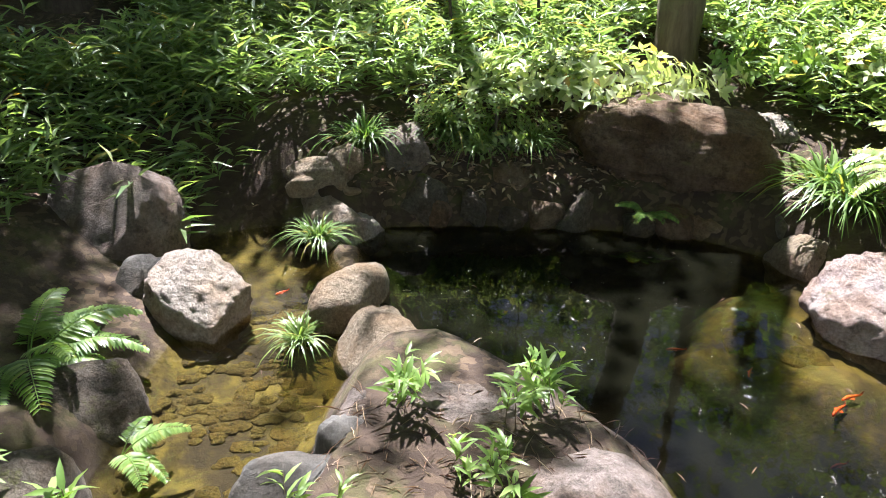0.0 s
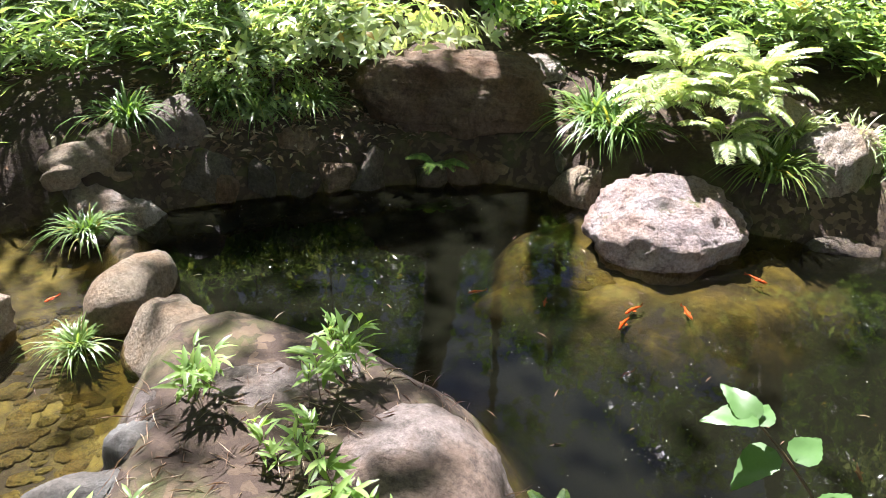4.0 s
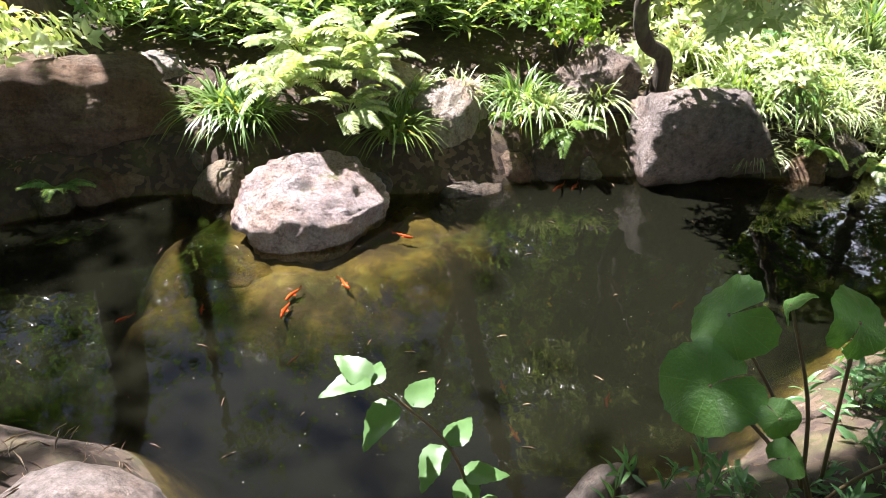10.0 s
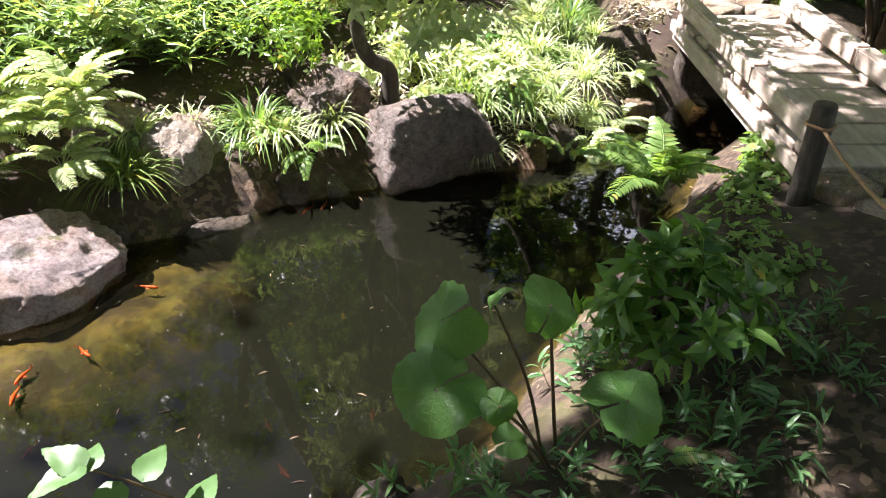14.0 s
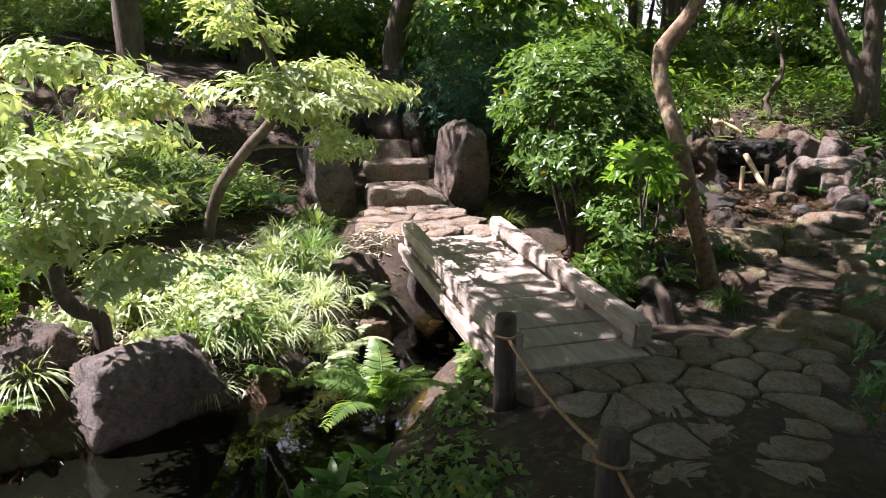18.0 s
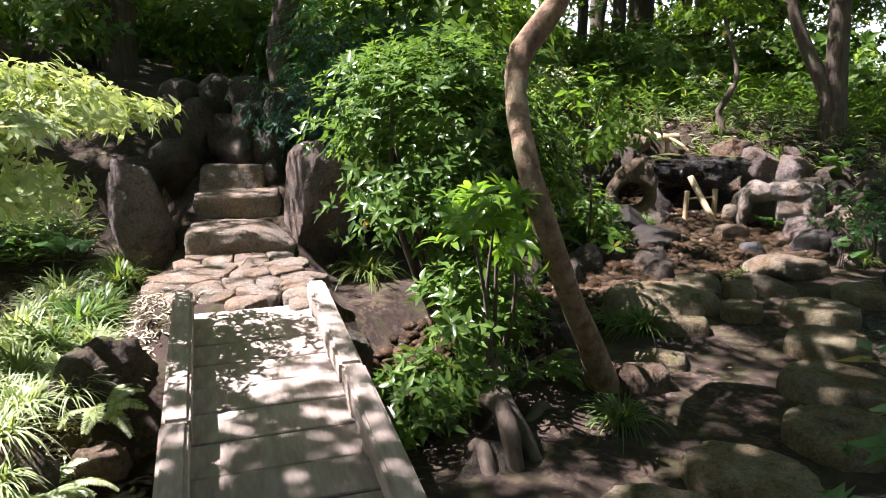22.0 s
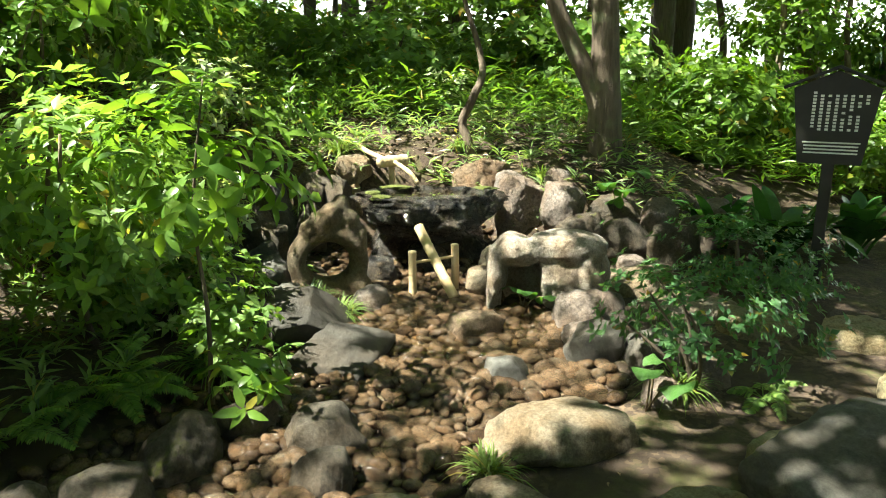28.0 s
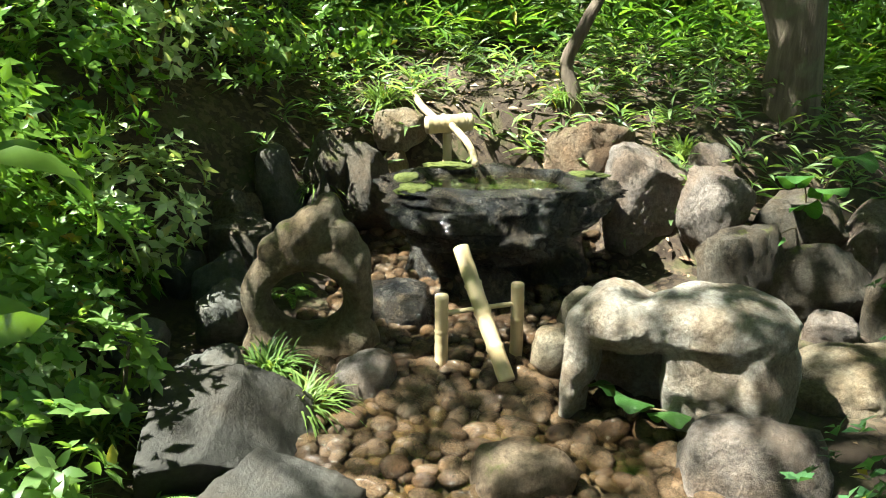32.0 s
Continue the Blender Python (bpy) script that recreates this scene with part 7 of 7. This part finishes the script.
# ---- frog figure ----
fused("frog_statue", [tuple(1.35 * q for q in lump[:6]) + lump[6:] for lump in [(0, 0, 0.07, 0.14, 0.09, 0.06, 41), (0.10, 0, 0.11, 0.075, 0.075, 0.055, 42), (0.115, 0.045, 0.155, 0.022, 0.02, 0.02, 43), (0.115, -0.045, 0.155, 0.022, 0.02, 0.02, 44), (-0.08, -0.075, 0.045, 0.07, 0.035, 0.045, 45), (-0.08, 0.075, 0.045, 0.07, 0.035, 0.045, 46), (0.07, -0.07, 0.035, 0.025, 0.022, 0.05, 47), (0.07, 0.07, 0.035, 0.025, 0.022, 0.05, 48), (0.11, -0.08, 0.012, 0.04, 0.025, 0.014, 49)]],
      TAN_STONE, 0.009, -0.66, 3.62, 0.03, 12, "carved stone frog sitting on a pale rock", "statue", 0.6)

# ---- clumps of dwarf bamboo near the path ----
def culm_meshes(seed, height=0.2, length=0.12, width=0.026):
    rg = np.random.default_rng(seed)
    top = np.array((rg.normal(scale=0.03), rg.normal(scale=0.03), height))
    v, f = tube(curve([(0, 0, -0.02), top * (0.3, 0.3, 0.5), top], 6), np.linspace(0.0025, 0.0012, 6), 5)
    stem = np_mesh("culm", v, f, STALK)
    n = 8
    u = rg.uniform(0.35, 1.0, n)
    a = rg.uniform(0, 2 * np.pi, n)
    way = np.stack([np.cos(a), np.sin(a), rg.uniform(0.0, 1.2, n)], 1)
    s = rg.uniform(0.7, 1.1, n)
    v, f = leaves(top * u[:, None], way, rg.normal(scale=0.2, size=(n, 3)) + (0, 0, 1), length * s, width * s, LEAF8)
    # one set of leaves in two colours: brighter for sun, darker for shade
    return stem, np_mesh("culm_leaves", v, f, LEAF_FERN), np_mesh("culm_leaves", v * (0.8, 0.8, 1), f, LEAF_BOX)

CULMS = [culm_meshes(i) for i in range(5)]

def clump(x, y, z, n, size, spread, label, seed):
    rg = np.random.default_rng(seed)
    root = thing("bamboo_grass_clump", x, y, z, label, "dwarf bamboo", "dwarf bamboo clumps")
    for i in range(n):
        st, bright, dark = CULMS[rg.integers(5)]
        # near-bank clumps get their shade from the darker leaf colour
        lf = bright if x < 1 else dark
        ob = part("culm", st, root, pose(rg.normal(scale=spread), rg.normal(scale=spread), 0, rg.uniform(-20, 20), rg.uniform(-20, 20), rg.uniform(0, 360)) @ Matrix.Scale(size * rg.uniform(0.7, 1.15), 4))
        part("culm_leaves", lf, ob)

clump(-0.12, 1.72, 0.13, 10, 0.6, 0.04, "small clump of dwarf bamboo on the pond-edge rock", 1)
clump(0.27, 1.70, 0.12, 16, 0.7, 0.055, "bright clump of dwarf bamboo on the pond-edge rock", 2)
clump(0.14, 1.42, 0.1, 9, 0.55, 0.05, "clump of dwarf bamboo between two rocks", 3)
clump(0.22, 1.12, 0.1, 11, 0.7, 0.07, "shaded clump of dwarf bamboo beside the rock", 4)
clump(-0.35, 1.25, 0.1, 8, 0.6, 0.06, "small clump of dwarf bamboo in pine litter", 5)
clump(-1.0, 1.15, 0.0, 14, 0.9, 0.1, "shaded clump of dwarf bamboo beside the channel", 6)
clump(-1.45, 1.5, 0.05, 14, 0.9, 0.12, "shaded clump of dwarf bamboo beside the channel", 7)
clump(2.2, -0.1, 0.02, 12, 0.7, 0.1, "clump of variegated dwarf bamboo at the near bank", 8)
clump(2.6, -0.42, 0.08, 14, 0.7, 0.12, "clump of variegated dwarf bamboo at the near bank", 9)
clump(1.75, 0.15, 0.0, 10, 0.6, 0.08, "clump of dwarf bamboo under big round leaves", 10)
clump(2.3, 0.2, -0.03, 16, 0.8, 0.09, "clump of variegated dwarf bamboo at the near bank", 11)
clump(2.0, 0.0, 0.0, 14, 0.7, 0.09, "clump of variegated dwarf bamboo at the near bank", 12)
clump(2.5, 0.28, -0.06, 12, 0.7, 0.08, "clump of variegated dwarf bamboo at the near bank", 13)
clump(-1.75, 1.75, 0.1, 16, 1.1, 0.14, "shaded clump of dwarf bamboo beside the channel", 14)
clump(1.7, 0.42, -0.06, 12, 0.7, 0.08, "clump of variegated dwarf bamboo at the near bank", 15)
clump(2.15, -0.35, 0.06, 16, 0.8, 0.12, "clump of variegated dwarf bamboo at the near bank", 16)
clump(1.85, -0.15, 0.05, 16, 0.8, 0.11, "clump of variegated dwarf bamboo at the near bank", 17)
clump(1.55, 0.2, 0.02, 12, 0.7, 0.1, "clump of variegated dwarf bamboo at the near bank", 18)
clump(2.6, -0.5, 0.08, 14, 0.7, 0.12, "clump of variegated dwarf bamboo at the near bank", 19)
fern(1.95, -0.02, 6, 0.24, "fern with broad leaflets at the near bank", 453, 0.02, (180, 360))
fern(2.35, 0.05, 8, 0.22, "small dark fern among big round leaves", 452, 0.0, (0, 360))
fern(0.72, 1.12, 6, 0.16, "small fern at the foot of the rock", 450, -0.05, (0, 200))
fern(2.2, -0.15, 7, 0.24, "fern with broad leaflets at the near bank", 451, 0.0, (120, 330))

# ---- mulberry sapling over the water ----
def lobed_leaf(seed):
    """A heart-shaped, pointed, toothed leaf about 1 long, stalk at the origin."""
    rg = np.random.default_rng(seed)
    u = np.linspace(0, 1, 13)
    w = 0.36 * np.sin(np.pi * u ** 0.62) ** 0.85 * (1 - 0.25 * u) + 0.022 * (np.arange(13) % 2) * (u < 0.95)
    rows = []
    for k in (-1, -0.5, 0, 0.5, 1):
        rows.append(np.stack([u - 0.10 * abs(k) * (1 - u), k * w, 0.20 * np.abs(k * w) - 0.24 * u ** 2 + 0.02 * np.sin(9 * u + 3 * k + seed)], -1))
    v = np.stack(rows, 1).reshape(-1, 3)
    i, j = np.meshgrid(np.arange(12), np.arange(4), indexing="ij")
    f = np.stack([i * 5 + j, (i + 1) * 5 + j, (i + 1) * 5 + j + 1, i * 5 + j + 1], -1).reshape(-1, 4)
    return np_mesh("leaf", v, [f], LEAF_MULB)

LEAF_MULB = leafy("pale_green_leaf", (0.055, 0.125, 0.035), (0.10, 0.19, 0.06), (0.09, 0.17, 0.05), 0.3, 0.45, 0.0)
sap = thing("mulberry_sapling", 1.2, 0.72, -0.1, "slender sapling with lobed pale green leaves over the pond", "sapling")
line = [(0, 0, 0), (-0.02, 0.03, 0.24), (-0.05, 0.07, 0.38), (-0.12, 0.13, 0.5), (-0.18, 0.18, 0.58)]
part("stem", np_mesh("stem", *tube(curve(line, 16), np.linspace(0.006, 0.0025, 16), 6), STALK), sap)
LOBED = [lobed_leaf(i) for i in range(2)]
for i, (x, y, z, s, tx, ty, tz) in enumerate([(-0.18, 0.18, 0.58, 0.12, -10, -20, 100), (-0.18, 0.18, 0.58, 0.13, 0, -5, 160), (-0.17, 0.17, 0.57, 0.09, 0, -10, 40), (-0.10, 0.12, 0.5, 0.12, 10, -10, 20), (-0.14, 0.15, 0.5, 0.14, 0, 20, 190), (-0.04, 0.06, 0.38, 0.12, 0, -10, 20), (-0.06, 0.08, 0.36, 0.13, 0, 15, 200), (-0.02, 0.03, 0.28, 0.13, 0, 0, -30), (-0.02, 0.03, 0.26, 0.12, 0, 20, 220), (0.0, 0.0, 0.2, 0.12, 0, 10, -80)]):
    part("leaf", LOBED[i % 2], sap, pose(x, y, z, tx, ty, tz) @ Matrix.Scale(0.8 * s, 4))

# ---- fish and floating specks ----
def fish_mesh():
    s = np.linspace(0, 1, 12)
    line = np.stack([s - 0.5, 0.05 * np.sin(4 * s), 0 * s], 1)
    v, f = tube(line, 0.11 * np.sin(np.pi * np.clip(s * 0.93 + 0.05, 0, 1)) ** 0.7 * (1 - 0.6 * s) + 0.012, 8)
    sp = Soup().add(v * (1, 0.8, 1), f)
    sp.add(np.array([(0.46, 0.035, 0), (0.72, 0.06, 0.10), (0.66, 0.05, 0), (0.72, 0.06, -0.10), (0.58, 0.045, 0.03), (0.58, 0.055, -0.03)]), [np.array([(0, 1, 2), (0, 2, 3)])])
    sp.add(np.array([(-0.12, 0.09, 0.0), (0.02, 0.2, -0.02), (0.06, 0.1, 0), (-0.12, -0.05, 0.0), (0.02, -0.17, -0.02), (0.06, -0.06, 0)]), [np.array([(0, 1, 2), (3, 5, 4)])])
    return sp.mesh("fish", KOI)

FISH = fish_mesh()
for x, y, L, a in [(1.44, 2.03, 0.10, 40), (1.72, 2.02, 0.09, 80), (1.52, 2.1, 0.09, 20), (1.2, 2.25, 0.07, 60), (2.15, 2.15, 0.09, 110), (3.05, 1.98, 0.11, 10), (3.12, 1.93, 0.10, 20), (1.75, 1.15, 0.08, 60), (1.62, 0.98, 0.08, 70), (1.96, 0.87, 0.08, 30), (1.3, 1.75, 0.07, 20), (3.85, 0.95, 0.09, 30), (0.95, 2.4, 0.07, 0), (2.6, 1.0, 0.09, 0), (-0.75, 2.85, 0.06, 40)]:
    ob = new("fish", FISH)
    ob.matrix_basis = pose(x, y, WATER_Z - 0.012 * L / 0.1, 0, 0, a) @ Matrix.Scale(L, 4)
    tagged(ob, "small orange-red fish at the pond surface", "fish", "pond fish")

rg = np.random.default_rng(31)
n = 420
x, y = rg.uniform(-0.3, 4.2, n * 3), rg.uniform(0.6, 3.9, n * 3)
ok = (inside_depth(x, y, POND) > 0.03) & (rg.random(n * 3) < 0.25 + 0.6 * (ripple(2 * x, 2 * y) > 0.1))
x, y = x[ok][:n], y[ok][:n]
a = rg.uniform(0, 2 * np.pi, len(x))
s = rg.uniform(0.002, 0.006, len(x))
v, f = leaves(np.stack([x, y, np.full(len(x), WATER_Z + 0.004)], 1), np.stack([np.cos(a), np.sin(a), 0 * a], 1), np.tile((0, 0, 1.0), (len(x), 1)), s, s * 0.7, LEAF4)
stuff("floating_specks", v, f, SPECK, "pale pollen and petals floating on the pond", "debris")
n = 60
x, y, a = rg.uniform(-1.1, 4, n * 4), rg.uniform(0.6, 3.9, n * 4), rg.uniform(0, 2 * np.pi, n * 4)
ok = np.maximum(inside_depth(x, y, POND), inside_depth(x, y, CHANNEL)) > 0.05
x, y, a = x[ok][:n], y[ok][:n], a[ok][:n]
v, f = leaves(np.stack([x, y, np.full(len(x), WATER_Z + 0.003)], 1), np.stack([np.cos(a), np.sin(a), 0 * a], 1), np.tile((0, 0, 1.0), (len(x), 1)), rg.uniform(0.02, 0.07, len(x)), 0.004, LEAF4)
stuff("floating_straws", v, f, DRY, "dry straws floating on the pond", "debris")

# ---- leaf litter ----
def litter(count, lo, hi, inside, length, width, label, seed, lift=0.006, mat=None):
    rg = np.random.default_rng(seed)
    x, y = rg.uniform(lo[0], hi[0], count), rg.uniform(lo[1], hi[1], count)
    ok = inside(x, y) & (inside_depth(x, y, POND) < -0.05) & (inside_depth(x, y, CHANNEL) < -0.05)
    x, y = x[ok], y[ok]
    a = rg.uniform(0, 2 * np.pi, len(x))
    way = np.stack([np.cos(a), np.sin(a), rg.normal(scale=0.15, size=len(x))], 1)
    s = rg.uniform(0.5, 1.2, len(x))
    v, f = leaves(np.stack([x, y, ground(x, y) + lift], 1), way, rg.normal(scale=0.3, size=(len(x), 3)) + (0, 0, 1), length * s, width * s, LEAF4)
    stuff("leaf_litter", v, f, mat or DRY, label, "leaf litter")

everywhere = lambda x, y: x > -99
litter(9000, (11.6, -6.5), (16.5, 2.5), everywhere, 0.085, 0.03, "dry brown leaves scattered over the slope", 1)
litter(450, (4.5, -5.8), (11.6, -0.2), lambda x, y: stream_at(x, y)[0] > stream_at(x, y)[2], 0.035, 0.012, "dry leaves scattered on bare path soil", 2)
litter(1500, (-1.0, 0.6), (0.8, 1.8), everywhere, 0.09, 0.0025, "reddish pine needles between the rocks", 3)
litter(500, (1.2, -1.0), (4.5, 0.6), everywhere, 0.04, 0.008, "dry leaves on the near bank", 4)
litter(1500, (-3, 3.5), (7.5, 6), everywhere, 0.06, 0.02, "dry leaves under the dwarf bamboo", 5)
litter(1200, (5.6, 0.8), (10.0, 4.0), everywhere, 0.06, 0.02, "dry leaves on the bank by the steps", 6)

STRAW = plain("pale_straw", (0.42, 0.36, 0.23), (0.66, 0.60, 0.44), 6, 0.8)
litter(9000, (3.9, 0.9), (6.3, 2.5), lambda x, y: ripple(2.3 * x, 2.3 * y) > -0.22, 0.085, 0.013, "pale dry grass and straw on the sunlit bank", 7, 0.012, STRAW)
litter(1600, (-0.5, 3.6), (1.6, 4.2), everywhere, 0.06, 0.02, "dry leaves on the shaded back bank", 8)

def gravel_patch():
    rg = np.random.default_rng(77)
    soup = Soup()
    v, f = ICO[1]
    for _ in range(900):
        a, r = rg.uniform(0, 2 * np.pi), 0.3 * math.sqrt(rg.random())
        x, y = 7.12 + 1.3 * r * math.cos(a), -3.38 + 0.9 * r * math.sin(a)
        s = rg.uniform(0.006, 0.011)
        soup.add(v * (s * rg.uniform(0.8, 1.3), s, s * 0.7) + (x, y, gz(x, y) + 0.004), [f])
    stuff("gravel", np.concatenate(soup.v), soup.f, PEBBLE_GREY, "patch of fine grey gravel beside stepping stones", "gravel")

PEBBLE_GREY = stone("grey_gravel", (0.2, 0.19, 0.17), (0.33, 0.31, 0.28), (0.12, 0.11, 0.1), 20)
gravel_patch()

# ---- pebbles of the stream ----
bed = thing("stream_bed", 0, 0, 0, "bed of rounded wet brown pebbles", "pebbles", kind="structure")
rg = np.random.default_rng(21)
pebs = []
for k in range(8):
    v, f = rock_shape(900 + k, 2, 0.10, 1, 0.1)
    pebs.append(np_mesh("pebble", v, [f], PEBBLE))
spots = []
for gx0 in np.arange(5.4, 12.2, 0.074):
    for k, gy0 in enumerate(np.arange(-3.9, 0.9, 0.066)):
        x, y = gx0 + 0.037 * (k % 2) + rg.uniform(-0.018, 0.018), gy0 + rg.uniform(-0.018, 0.018)
        d, _, half = stream_at(np.array([x]), np.array([y]))
        if d[0] < half[0] * rg.uniform(1.0, 1.2):
            spots.append((x, y, rg.uniform(0.024, 0.056)))
rg.shuffle(spots)
soup = Soup()
count = 0
for x, y, r in spots:
    z = gz(x, y) + r * 0.55
    m4 = pose(x, y, z, rg.uniform(-20, 20), rg.uniform(-20, 20), rg.uniform(0, 360)) @ Matrix.Diagonal((r * rg.uniform(1.0, 1.55), r, r * rg.uniform(0.5, 0.8), 1))
    if 8.6 < x < 10.8 and -3.4 < y < -2.0 and count < 300:
        part("pebble", pebs[rg.integers(8)], bed, m4)
        count += 1
    else:
        v, f = ICO[2]
        soup.add(v @ np.array(m4.to_3x3()).T + np.array(m4.translation), [f])
tagged(part("pebbles", soup.mesh("pebbles", PEBBLE), bed), kind="stuff")
